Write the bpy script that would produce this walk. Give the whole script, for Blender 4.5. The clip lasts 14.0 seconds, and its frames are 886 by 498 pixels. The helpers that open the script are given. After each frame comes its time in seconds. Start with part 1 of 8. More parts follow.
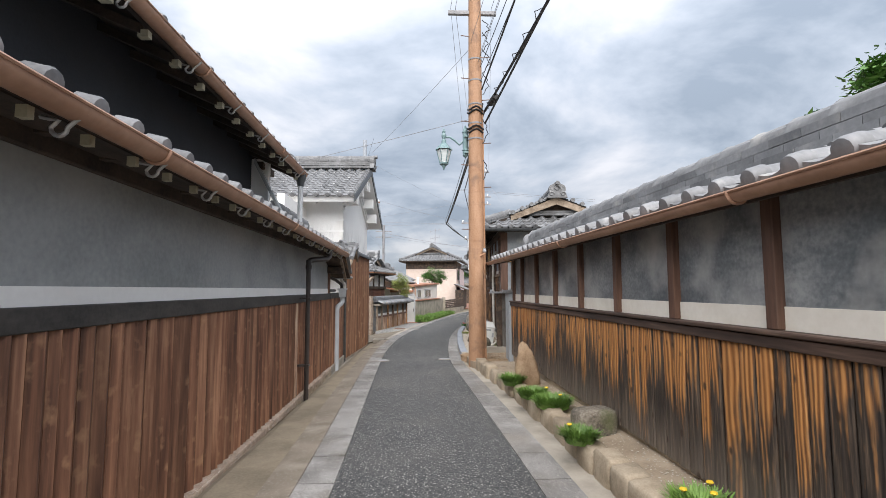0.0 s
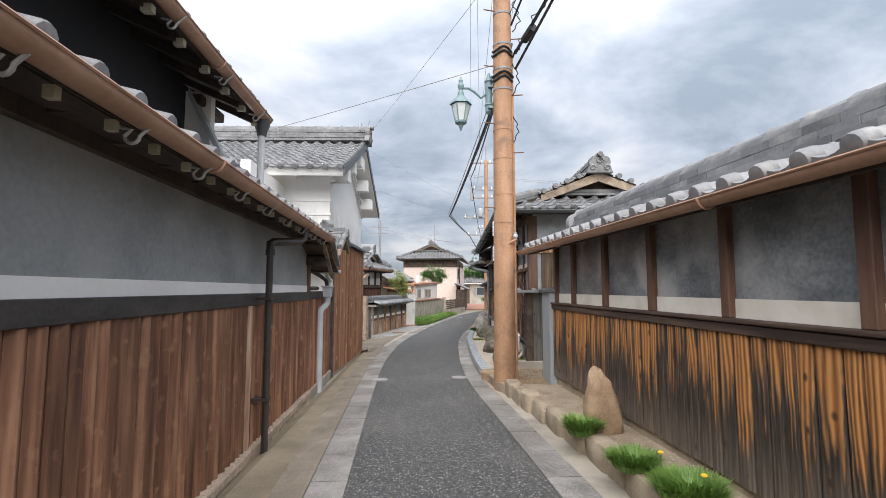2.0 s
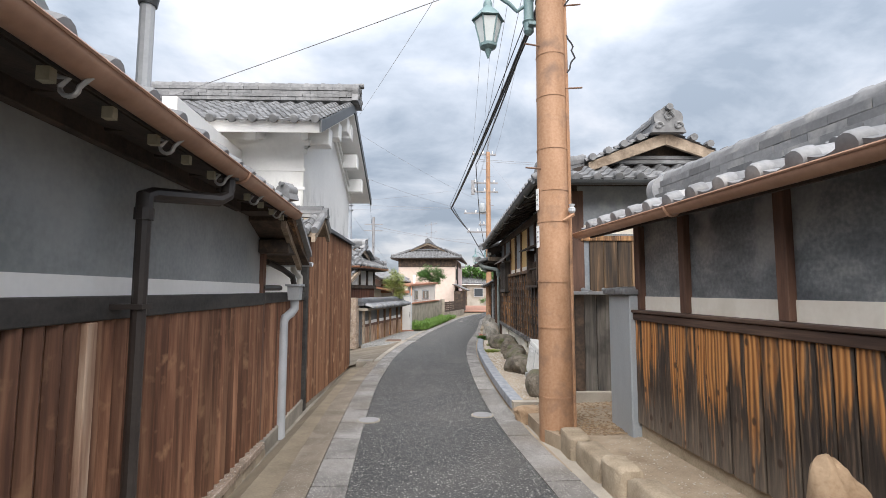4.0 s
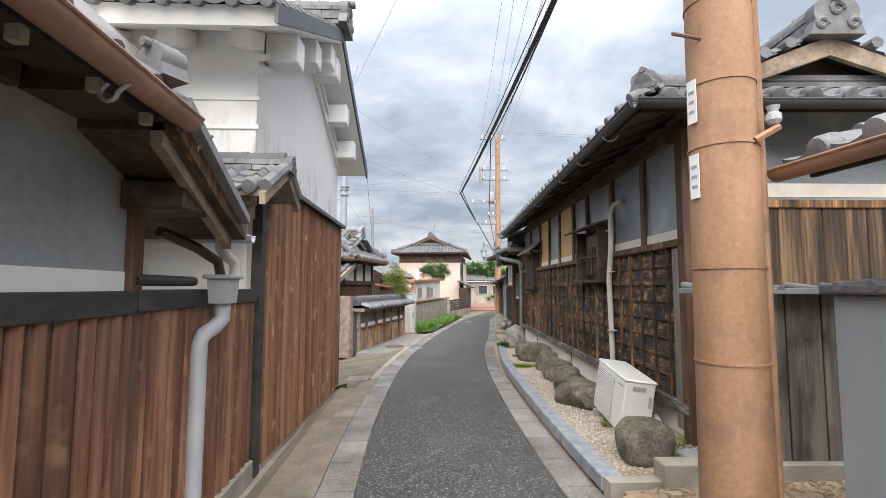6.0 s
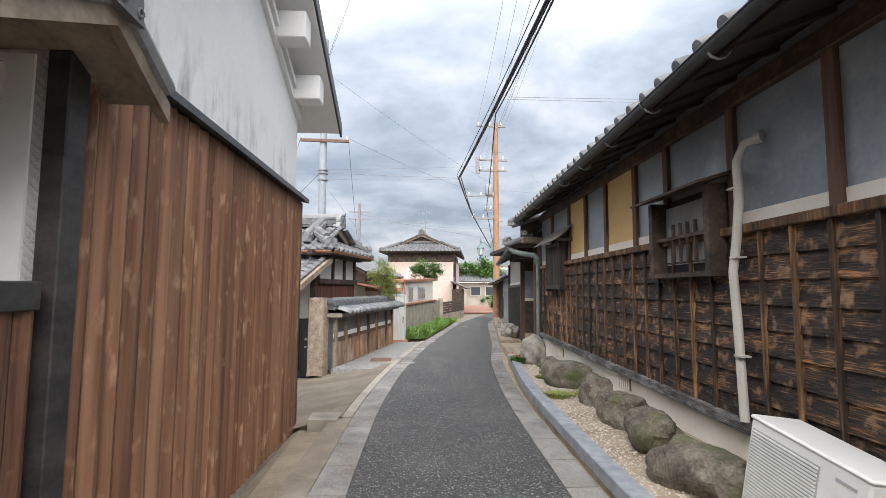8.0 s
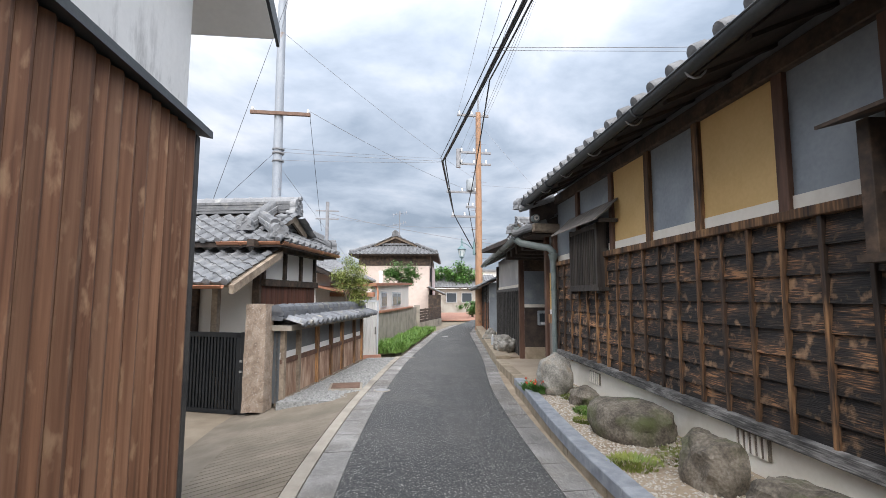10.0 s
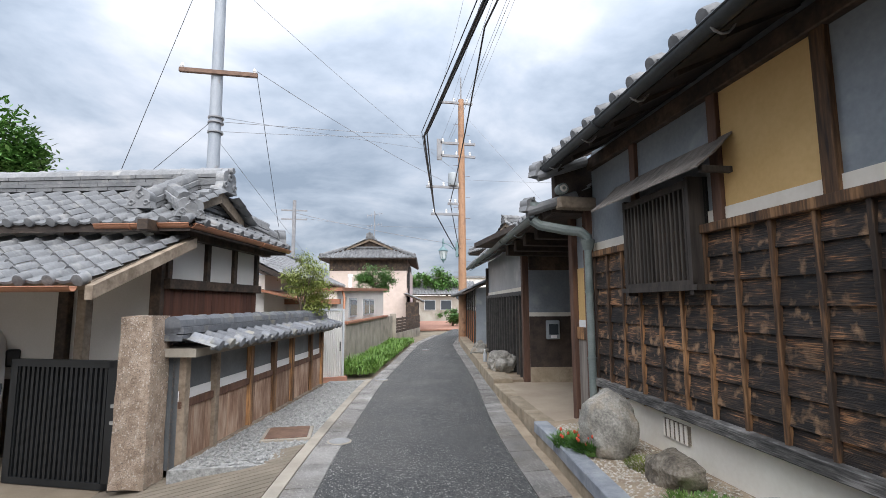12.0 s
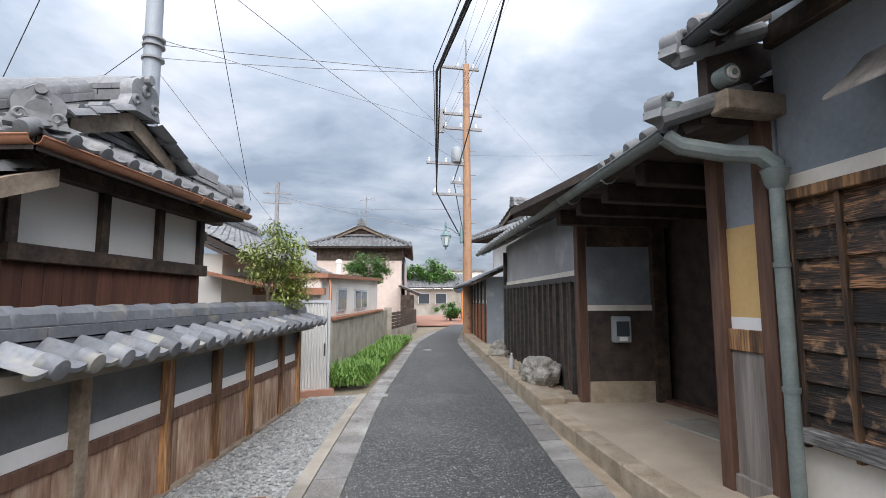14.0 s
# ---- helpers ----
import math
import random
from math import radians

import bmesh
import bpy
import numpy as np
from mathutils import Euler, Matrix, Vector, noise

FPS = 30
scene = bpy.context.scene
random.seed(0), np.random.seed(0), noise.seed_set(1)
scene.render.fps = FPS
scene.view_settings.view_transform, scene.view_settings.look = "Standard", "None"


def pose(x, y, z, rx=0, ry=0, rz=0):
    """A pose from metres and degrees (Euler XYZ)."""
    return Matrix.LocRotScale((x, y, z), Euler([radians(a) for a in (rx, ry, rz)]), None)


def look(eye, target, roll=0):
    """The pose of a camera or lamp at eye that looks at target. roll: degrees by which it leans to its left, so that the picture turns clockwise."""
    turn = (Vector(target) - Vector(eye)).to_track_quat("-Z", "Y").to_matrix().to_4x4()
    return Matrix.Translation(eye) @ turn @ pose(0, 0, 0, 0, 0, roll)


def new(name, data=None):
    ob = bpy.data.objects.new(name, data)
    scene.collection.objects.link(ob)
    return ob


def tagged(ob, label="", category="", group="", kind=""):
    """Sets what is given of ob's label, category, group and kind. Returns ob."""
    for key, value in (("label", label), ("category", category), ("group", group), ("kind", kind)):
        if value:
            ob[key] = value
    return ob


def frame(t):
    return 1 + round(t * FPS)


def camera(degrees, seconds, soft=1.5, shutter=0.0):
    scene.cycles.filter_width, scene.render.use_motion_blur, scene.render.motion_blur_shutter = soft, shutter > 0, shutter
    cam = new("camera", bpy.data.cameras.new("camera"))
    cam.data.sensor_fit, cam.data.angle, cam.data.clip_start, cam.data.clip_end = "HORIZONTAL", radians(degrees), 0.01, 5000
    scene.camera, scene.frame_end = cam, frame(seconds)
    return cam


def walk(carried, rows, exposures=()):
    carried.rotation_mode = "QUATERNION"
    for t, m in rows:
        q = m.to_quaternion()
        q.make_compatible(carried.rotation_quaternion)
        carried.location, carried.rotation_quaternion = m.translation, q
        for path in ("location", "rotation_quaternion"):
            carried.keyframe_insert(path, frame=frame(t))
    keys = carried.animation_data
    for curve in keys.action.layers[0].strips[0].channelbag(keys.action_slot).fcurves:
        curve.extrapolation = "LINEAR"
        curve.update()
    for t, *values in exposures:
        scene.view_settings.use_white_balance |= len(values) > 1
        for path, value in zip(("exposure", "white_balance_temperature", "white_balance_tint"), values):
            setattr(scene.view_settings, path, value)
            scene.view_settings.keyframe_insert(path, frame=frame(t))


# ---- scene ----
cam = camera(85.4, 14.0, soft=0.7)
METRES, EYE, TILT, LEAN, TURN = 17.0, 1.36, 0.0, 0.0, -2.6
ROWS = [
    (0.0, 0.0, 0.0, 0.0, 0.01, 4.81, 0.11),
    (0.5, -0.0026, 0.0328, 0.0002, 0.05, 4.84, 0.1),
    (1.0, -0.0097, 0.0678, -0.0008, -0.08, 4.93, 0.06),
    (1.5, -0.0132, 0.1026, -0.001, -0.09, 4.71, -0.06),
    (2.0, -0.0185, 0.1379, -0.002, -0.48, 4.8, -0.07),
    (2.5, -0.0201, 0.1722, -0.0022, -0.43, 4.86, -0.12),
    (3.0, -0.0232, 0.2071, -0.0025, -0.68, 4.97, -0.13),
    (5.5, -0.0446, 0.3872, -0.0029, -1.37, 4.82, -0.17),
    (6.0, -0.0466, 0.4242, -0.0032, -1.16, 4.62, -0.2),
    (6.5, -0.0511, 0.4594, -0.0036, -1.19, 4.62, -0.24),
    (7.0, -0.0512, 0.4951, -0.0041, -1.12, 4.48, -0.22),
    (7.5, -0.0546, 0.5308, -0.0048, -1.56, 4.66, -0.24),
    (8.0, -0.0537, 0.566, -0.0055, -2.42, 4.82, -0.26),
    (10.5, -0.0618, 0.7442, -0.0092, -6.46, 5.88, 0.05),
    (11.0, -0.058, 0.7786, -0.009, -7.26, 6.04, 0.25),
    (11.5, -0.0533, 0.814, -0.0091, -8.18, 6.05, 0.29),
    (12.0, -0.052, 0.8492, -0.01, -8.45, 6.55, 0.25),
    (12.5, -0.0508, 0.8832, -0.0098, -8.12, 6.34, 0.17),
    (13.0, -0.0529, 0.9193, -0.0113, -8.22, 6.21, 0.09),
    (13.5, -0.0528, 0.9563, -0.0124, -8.32, 5.81, 0.06),
    (14.0, -0.056, 0.9953, -0.0137, -9.62, 5.88, 0.12),
]
walk(cam, [(t, pose(0, 0, EYE, TILT, LEAN, TURN) @ pose(METRES * x, METRES * y, METRES * z, 90 + pitch, roll, yaw)) for t, x, y, z, yaw, pitch, roll in ROWS],
     exposures=[(0, 0.9, 6500, 13), (6.5, 1.0, 6600, 13), (9.5, 0.98, 6400, 13), (11, 0.86, 6250, 12), (14, 0.82, 6250, 13)])
# ---- light ----
WORLD = bpy.data.worlds.new("sky")
scene.world = WORLD
WORLD.use_nodes = True
SUN_EL, SUN_AZ = 50.0, 184.0


def build_sky():
    nt = WORLD.node_tree
    N, L = nt.nodes, nt.links
    N.clear()
    out = N.new("ShaderNodeOutputWorld")
    bg = N.new("ShaderNodeBackground")
    sky = N.new("ShaderNodeTexSky")
    sky.sky_type, sky.sun_disc = "NISHITA", False
    sky.sun_elevation, sky.sun_rotation = radians(SUN_EL), radians(SUN_AZ)
    gain = N.new("ShaderNodeMix")
    gain.data_type, gain.blend_type = "RGBA", "MULTIPLY"
    gain.inputs[0].default_value = 1.0
    gain.inputs[7].default_value = (0.1, 0.1, 0.1, 1)
    L.new(sky.outputs[0], gain.inputs[6])
    co = N.new("ShaderNodeTexCoord")
    sep = N.new("ShaderNodeSeparateXYZ")
    L.new(co.outputs["Generated"], sep.inputs[0])
    up = N.new("ShaderNodeMath")
    up.operation = "MAXIMUM"
    up.inputs[1].default_value = 0.0
    L.new(sep.outputs[2], up.inputs[0])
    lift = N.new("ShaderNodeMath")
    lift.operation = "ADD"
    lift.inputs[1].default_value = 0.22
    L.new(up.outputs[0], lift.inputs[0])
    flat = N.new("ShaderNodeVectorMath")
    flat.operation = "DIVIDE"
    comb = N.new("ShaderNodeCombineXYZ")
    for i in range(3):
        L.new(lift.outputs[0], comb.inputs[i])
    L.new(co.outputs["Generated"], flat.inputs[0])
    L.new(comb.outputs[0], flat.inputs[1])
    big = N.new("ShaderNodeTexNoise")
    big.inputs["Scale"].default_value, big.inputs["Detail"].default_value, big.inputs["Roughness"].default_value = 1.5, 7, 0.55
    big.inputs["Distortion"].default_value = 0.25
    L.new(flat.outputs[0], big.inputs["Vector"])
    ramp = N.new("ShaderNodeValToRGB")
    e = ramp.color_ramp.elements
    e[0].position, e[0].color = 0.38, (0.3, 0.36, 0.43, 1)
    e[1].position, e[1].color = 0.66, (0.74, 0.76, 0.79, 1)
    m = e.new(0.5)
    m.color = (0.47, 0.53, 0.6, 1)
    L.new(big.outputs[0], ramp.inputs[0])
    mix = N.new("ShaderNodeMix")
    mix.data_type = "RGBA"
    mix.inputs[0].default_value = 0.9
    L.new(gain.outputs[2], mix.inputs[6])
    L.new(ramp.outputs[0], mix.inputs[7])
    # an overcast sky is brighter overhead than near the horizon
    dome = N.new("ShaderNodeMath")
    dome.operation = "MULTIPLY_ADD"
    dome.inputs[1].default_value, dome.inputs[2].default_value = 1.35, 0.72
    L.new(up.outputs[0], dome.inputs[0])
    fin = N.new("ShaderNodeVectorMath")
    fin.operation = "SCALE"
    L.new(mix.outputs[2], fin.inputs[0])
    L.new(dome.outputs[0], fin.inputs["Scale"])
    L.new(fin.outputs[0], bg.inputs[0])
    bg.inputs[1].default_value = SKY
    L.new(bg.outputs[0], out.inputs[0])


SKY = 0.665
build_sky()
sun_data = bpy.data.lights.new("sun", "SUN")
sun_data.energy, sun_data.angle, sun_data.color = 3.5, radians(80), (1.0, 0.97, 0.92)
sun = new("sun", sun_data)
_a, _e = radians(SUN_AZ), radians(SUN_EL)
sun.matrix_world = look((0, 0, 30), (-30 * math.sin(_a) * math.cos(_e), -30 * math.cos(_a) * math.cos(_e), 30 - 30 * math.sin(_e)))

# ---- materials ----


def material(name, ramp, rough=0.8, scale=(4, 4, 4), detail=6, metal=0.0, bump=0.15, tint=0.12, fine=60.0, coords="pos", stretch=None, stain=None, spec=0.5, bias=0.0, grain=0.35):
    """Procedural surface: a ramp over large noise, fine grain, tint by object, bump."""
    mt = bpy.data.materials.new(name)
    mt.use_nodes = True
    nt = mt.node_tree
    N, L = nt.nodes, nt.links
    bs = N["Principled BSDF"]
    if coords == "pos":
        vec = N.new("ShaderNodeNewGeometry").outputs["Position"]
    else:
        co = N.new("ShaderNodeTexCoord")
        inf = N.new("ShaderNodeObjectInfo")
        mul = N.new("ShaderNodeVectorMath")
        mul.operation = "SCALE"
        one = N.new("ShaderNodeCombineXYZ")
        for i, f in enumerate((37.0, 91.0, 53.0)):
            one.inputs[i].default_value = f
        L.new(one.outputs[0], mul.inputs[0])
        L.new(inf.outputs["Random"], mul.inputs["Scale"])
        add = N.new("ShaderNodeVectorMath")
        add.operation = "ADD"
        L.new(co.outputs["Object"], add.inputs[0])
        L.new(mul.outputs[0], add.inputs[1])
        vec = add.outputs[0]
    mp = N.new("ShaderNodeMapping")
    mp.inputs["Scale"].default_value = scale
    L.new(vec, mp.inputs[0])
    n1 = N.new("ShaderNodeTexNoise")
    n1.inputs["Scale"].default_value, n1.inputs["Detail"].default_value = 1.0, detail
    n1.inputs["Roughness"].default_value = 0.6
    L.new(mp.outputs[0], n1.inputs["Vector"])
    n2 = N.new("ShaderNodeTexNoise")
    n2.inputs["Scale"].default_value, n2.inputs["Detail"].default_value = fine, 3
    if stretch:
        mp2 = N.new("ShaderNodeMapping")
        mp2.inputs["Scale"].default_value = stretch
        L.new(vec, mp2.inputs[0])
        L.new(mp2.outputs[0], n2.inputs["Vector"])
    else:
        L.new(vec, n2.inputs["Vector"])
    mixv = N.new("ShaderNodeMath")
    mixv.operation = "MULTIPLY_ADD"
    mixv.inputs[1].default_value = grain
    L.new(n2.outputs[0], mixv.inputs[0])
    off = N.new("ShaderNodeMath")
    off.operation = "MULTIPLY_ADD"
    off.inputs[1].default_value, off.inputs[2].default_value = 1.0, -grain / 2 + bias
    L.new(n1.outputs[0], off.inputs[0])
    L.new(off.outputs[0], mixv.inputs[2])
    rp = N.new("ShaderNodeValToRGB")
    els = rp.color_ramp.elements
    lo, hi = 0.3, 0.7
    for i, c in enumerate(ramp):
        p = lo + (hi - lo) * i / max(1, len(ramp) - 1)
        el = els[i] if i < 2 else els.new(p)
        el.position, el.color = p, (*c, 1)
    L.new(mixv.outputs[0], rp.inputs[0])
    col = rp.outputs[0]
    if stain:
        # darker or other-coloured weathering: (colour, scale, low, high)
        c, s, a, b = stain
        n3 = N.new("ShaderNodeTexNoise")
        n3.inputs["Scale"].default_value, n3.inputs["Detail"].default_value = s, 5
        L.new(vec, n3.inputs["Vector"])
        mr = N.new("ShaderNodeMapRange")
        mr.inputs[1].default_value, mr.inputs[2].default_value = a, b
        L.new(n3.outputs[0], mr.inputs[0])
        mx = N.new("ShaderNodeMix")
        mx.data_type = "RGBA"
        mx.inputs[7].default_value = (*c, 1)
        L.new(mr.outputs[0], mx.inputs[0])
        L.new(col, mx.inputs[6])
        col = mx.outputs[2]
    if tint:
        inf2 = N.new("ShaderNodeObjectInfo")
        mr2 = N.new("ShaderNodeMapRange")
        mr2.inputs[3].default_value, mr2.inputs[4].default_value = 1 - tint, 1 + tint
        L.new(inf2.outputs["Random"], mr2.inputs[0])
        hv = N.new("ShaderNodeHueSaturation")
        L.new(mr2.outputs[0], hv.inputs["Value"])
        L.new(col, hv.inputs["Color"])
        col = hv.outputs[0]
    L.new(col, bs.inputs["Base Color"])
    bs.inputs["Roughness"].default_value, bs.inputs["Metallic"].default_value = rough, metal
    bs.inputs["Specular IOR Level"].default_value = spec
    if bump:
        bp = N.new("ShaderNodeBump")
        bp.inputs["Strength"].default_value, bp.inputs["Distance"].default_value = bump, 0.01
        L.new(mixv.outputs[0], bp.inputs["Height"])
        L.new(bp.outputs[0], bs.inputs["Normal"])
    return mt


def speckle(mt, scale, share, colour, size=0.32, amount=1.0):
    """Small chips of another stone set in a surface."""
    nt = mt.node_tree
    N, L = nt.nodes, nt.links
    bs = N["Principled BSDF"]
    src = bs.inputs["Base Color"].links[0].from_socket
    geo = N.new("ShaderNodeNewGeometry")
    vo = N.new("ShaderNodeTexVoronoi")
    vo.inputs["Scale"].default_value = scale
    L.new(geo.outputs["Position"], vo.inputs["Vector"])
    sep = N.new("ShaderNodeSeparateColor")
    L.new(vo.outputs["Color"], sep.inputs[0])
    lim = N.new("ShaderNodeMath")
    lim.operation = "LESS_THAN"
    lim.inputs[1].default_value = share
    L.new(sep.outputs[0], lim.inputs[0])
    edge = N.new("ShaderNodeMapRange")
    edge.inputs[1].default_value, edge.inputs[2].default_value = size, size + 0.12
    edge.inputs[3].default_value, edge.inputs[4].default_value = amount, 0.0
    L.new(vo.outputs["Distance"], edge.inputs[0])
    f = N.new("ShaderNodeMath")
    f.operation = "MULTIPLY"
    L.new(lim.outputs[0], f.inputs[0])
    L.new(edge.outputs[0], f.inputs[1])
    mx = N.new("ShaderNodeMix")
    mx.data_type = "RGBA"
    mx.inputs[7].default_value = (*colour, 1)
    L.new(f.outputs[0], mx.inputs[0])
    L.new(src, mx.inputs[6])
    L.new(mx.outputs[2], bs.inputs["Base Color"])


M_asphalt = material("asphalt", [(0.022, 0.024, 0.025), (0.047, 0.049, 0.05), (0.115, 0.115, 0.112)], 0.86, (60, 60, 60), detail=3, fine=260, bump=0.6, tint=0, grain=1.0, stain=((0.1, 0.097, 0.092), 0.9, 0.48, 0.8))
speckle(M_asphalt, 48, 0.4, (0.38, 0.37, 0.35), 0.24)
speckle(M_asphalt, 90, 0.35, (0.012, 0.013, 0.014), 0.28)
speckle(M_asphalt, 30, 0.16, (0.4, 0.39, 0.37), 0.17)
speckle(M_asphalt, 120, 0.25, (0.3, 0.295, 0.28), 0.3)
M_earth = material("earth", [(0.17, 0.14, 0.1), (0.3, 0.25, 0.18)], 0.95, (2, 2, 2), bump=0.5, tint=0, fine=50)
M_sand = material("sandy_soil", [(0.23, 0.175, 0.12), (0.41, 0.33, 0.24)], 0.95, (3, 3, 3), bump=0.5, tint=0, fine=90)
M_paver = material("granite_paver", [(0.12, 0.114, 0.107), (0.22, 0.21, 0.198), (0.33, 0.317, 0.3)], 0.85, (2.2, 2.2, 2.2), bump=0.3, tint=0.17, fine=130, grain=0.7, stain=((0.15, 0.13, 0.105), 1.2, 0.5, 0.75))
speckle(M_paver, 85, 0.35, (0.45, 0.43, 0.4), 0.3)
speckle(M_paver, 110, 0.35, (0.06, 0.058, 0.055), 0.3)
M_conc = material("concrete", [(0.26, 0.23, 0.19), (0.4, 0.36, 0.3)], 0.9, (2.5, 2.5, 2.5), bump=0.25, tint=0.06, fine=110, stain=((0.13, 0.12, 0.1), 1.7, 0.5, 0.8))
M_stainconc = material("stained_concrete", [(0.14, 0.115, 0.085), (0.25, 0.21, 0.165)], 0.9, (2.5, 2.5, 2.5), bump=0.3, tint=0, fine=120, grain=0.6, stain=((0.36, 0.32, 0.26), 2.2, 0.54, 0.8))
speckle(M_stainconc, 90, 0.3, (0.42, 0.39, 0.34), 0.25)
M_drive = material("driveway_concrete", [(0.14, 0.117, 0.088), (0.235, 0.2, 0.155)], 0.9, (2.5, 2.5, 2.5), bump=0.25, tint=0, fine=110, stain=((0.14, 0.12, 0.09), 1.4, 0.5, 0.75))
M_granite = material("blue_grey_granite", [(0.2, 0.22, 0.25), (0.36, 0.38, 0.41)], 0.7, (8, 8, 8), bump=0.15, tint=0.05, fine=200)
M_gravel = material("grey_gravel", [(0.13, 0.13, 0.13), (0.36, 0.36, 0.345)], 0.9, (20, 20, 20), bump=0.4, tint=0.3, fine=60)
M_plinth = material("tan_stone", [(0.24, 0.19, 0.13), (0.42, 0.35, 0.26)], 0.9, (5, 5, 5), bump=0.5, tint=0.1, fine=80)
M_rock = material("garden_rock", [(0.07, 0.06, 0.047), (0.15, 0.128, 0.1), (0.26, 0.23, 0.185)], 0.88, (7, 7, 7), bump=0.9, tint=0.15, fine=50, grain=0.6, stain=((0.1, 0.115, 0.045), 4, 0.5, 0.72))
M_rock_tan = material("tan_rock", [(0.24, 0.155, 0.09), (0.43, 0.31, 0.2)], 0.85, (6, 6, 6), bump=0.8, tint=0.1, fine=60)
M_rock_pale = material("pale_rock", [(0.15, 0.145, 0.13), (0.27, 0.255, 0.225), (0.42, 0.4, 0.36)], 0.88, (6, 6, 6), bump=0.9, tint=0.1, fine=60, grain=0.6, stain=((0.3, 0.23, 0.15), 4, 0.55, 0.75))
M_board = material("brown_board", [(0.075, 0.032, 0.019), (0.17, 0.08, 0.046), (0.3, 0.16, 0.095)], 0.6, (10, 10, 1.2), coords="obj", bump=0.45, tint=0.3, fine=1.0, stretch=(40, 40, 1.8), grain=0.55, stain=((0.3, 0.17, 0.095), 11, 0.58, 0.76))
M_clad = material("reddish_cladding_board", [(0.1, 0.044, 0.024), (0.19, 0.092, 0.05), (0.29, 0.155, 0.09)], 0.7, (9, 9, 1.0), coords="obj", bump=0.4, tint=0.24, fine=1.0, stretch=(40, 40, 1.6), grain=0.5, stain=((0.36, 0.22, 0.13), 14, 0.58, 0.72))
M_darkwood = material("dark_weathered_wood", [(0.022, 0.016, 0.013), (0.06, 0.04, 0.028), (0.13, 0.085, 0.055)], 0.75, (5, 5, 5), coords="obj", bump=0.4, tint=0.25, fine=1.0, stretch=(30, 30, 30))
M_batten = material("brown_batten", [(0.03, 0.018, 0.012), (0.15, 0.078, 0.036), (0.46, 0.25, 0.11)], 0.72, (9, 9, 1.3), coords="obj", bump=0.4, tint=0.35, fine=1.0, stretch=(60, 60, 4), grain=0.5)
M_post = material("brown_post", [(0.07, 0.034, 0.023), (0.16, 0.085, 0.055)], 0.7, (12, 12, 2), coords="obj", bump=0.3, tint=0.15, fine=1.0, stretch=(60, 60, 4))
M_beam = material("black_beam", [(0.02, 0.02, 0.02), (0.065, 0.06, 0.056)], 0.6, (3, 3, 9), bump=0.3, tint=0.1, fine=40)
M_railwood = material("worn_rail_wood", [(0.026, 0.015, 0.011), (0.065, 0.037, 0.026), (0.14, 0.088, 0.062)], 0.7, (14, 0.7, 14), bump=0.4, tint=0.1, fine=1.0, stretch=(60, 4, 60), grain=0.4)
M_greywood = material("silver_grey_wood", [(0.14, 0.12, 0.105), (0.3, 0.265, 0.235)], 0.85, (12, 12, 1.2), coords="obj", bump=0.4, tint=0.15, fine=1.0, stretch=(70, 70, 3))
M_oldwood = material("pale_old_wood", [(0.16, 0.12, 0.085), (0.36, 0.29, 0.22)], 0.85, (6, 6, 6), coords="obj", bump=0.4, tint=0.15, fine=1.0, stretch=(30, 30, 30))
M_rustgrey = material("weathered_red_grey_board", [(0.16, 0.085, 0.055), (0.33, 0.21, 0.145), (0.48, 0.36, 0.27)], 0.8, (9, 9, 1.2), coords="obj", bump=0.35, tint=0.2, fine=1.0, stretch=(60, 60, 3))
M_rust = material("red_brown_board", [(0.07, 0.025, 0.015), (0.15, 0.06, 0.035)], 0.75, (12, 12, 1.5), coords="obj", bump=0.3, tint=0.25, fine=1.0, stretch=(60, 60, 3))
M_orange = material("orange_board", [(0.25, 0.08, 0.025), (0.42, 0.16, 0.06)], 0.7, (12, 12, 1.5), coords="obj", bump=0.3, tint=0.15, fine=1.0, stretch=(60, 60, 3))
M_greyplaster = material("grey_plaster", [(0.2, 0.22, 0.225), (0.36, 0.38, 0.385)], 0.55, (0.9, 0.9, 1.3), bump=0.1, tint=0, fine=30, stain=((0.37, 0.385, 0.38), 1.1, 0.5, 0.8))
M_wearplaster = material("worn_grey_plaster", [(0.075, 0.085, 0.095), (0.17, 0.185, 0.195), (0.34, 0.35, 0.35)], 0.42, (1.5, 1.5, 2.8), bump=0.12, tint=0, fine=40, bias=0.0, stain=((0.46, 0.455, 0.44), 1.7, 0.52, 0.72))
M_slate = material("slate_blue_plaster", [(0.19, 0.215, 0.24), (0.31, 0.34, 0.37)], 0.36, (1.2, 1.2, 1.2), bump=0.06, tint=0.04, fine=30, stain=((0.46, 0.48, 0.48), 2.2, 0.56, 0.8))
M_white = material("white_plaster", [(0.76, 0.76, 0.75), (0.86, 0.86, 0.85)], 0.75, (0.8, 0.8, 0.8), bump=0.06, tint=0, fine=25, stain=((0.6, 0.59, 0.56), 0.8, 0.62, 0.88))
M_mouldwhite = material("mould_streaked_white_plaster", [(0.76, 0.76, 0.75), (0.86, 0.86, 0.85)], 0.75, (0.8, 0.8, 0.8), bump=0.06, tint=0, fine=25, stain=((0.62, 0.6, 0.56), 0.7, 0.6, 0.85))


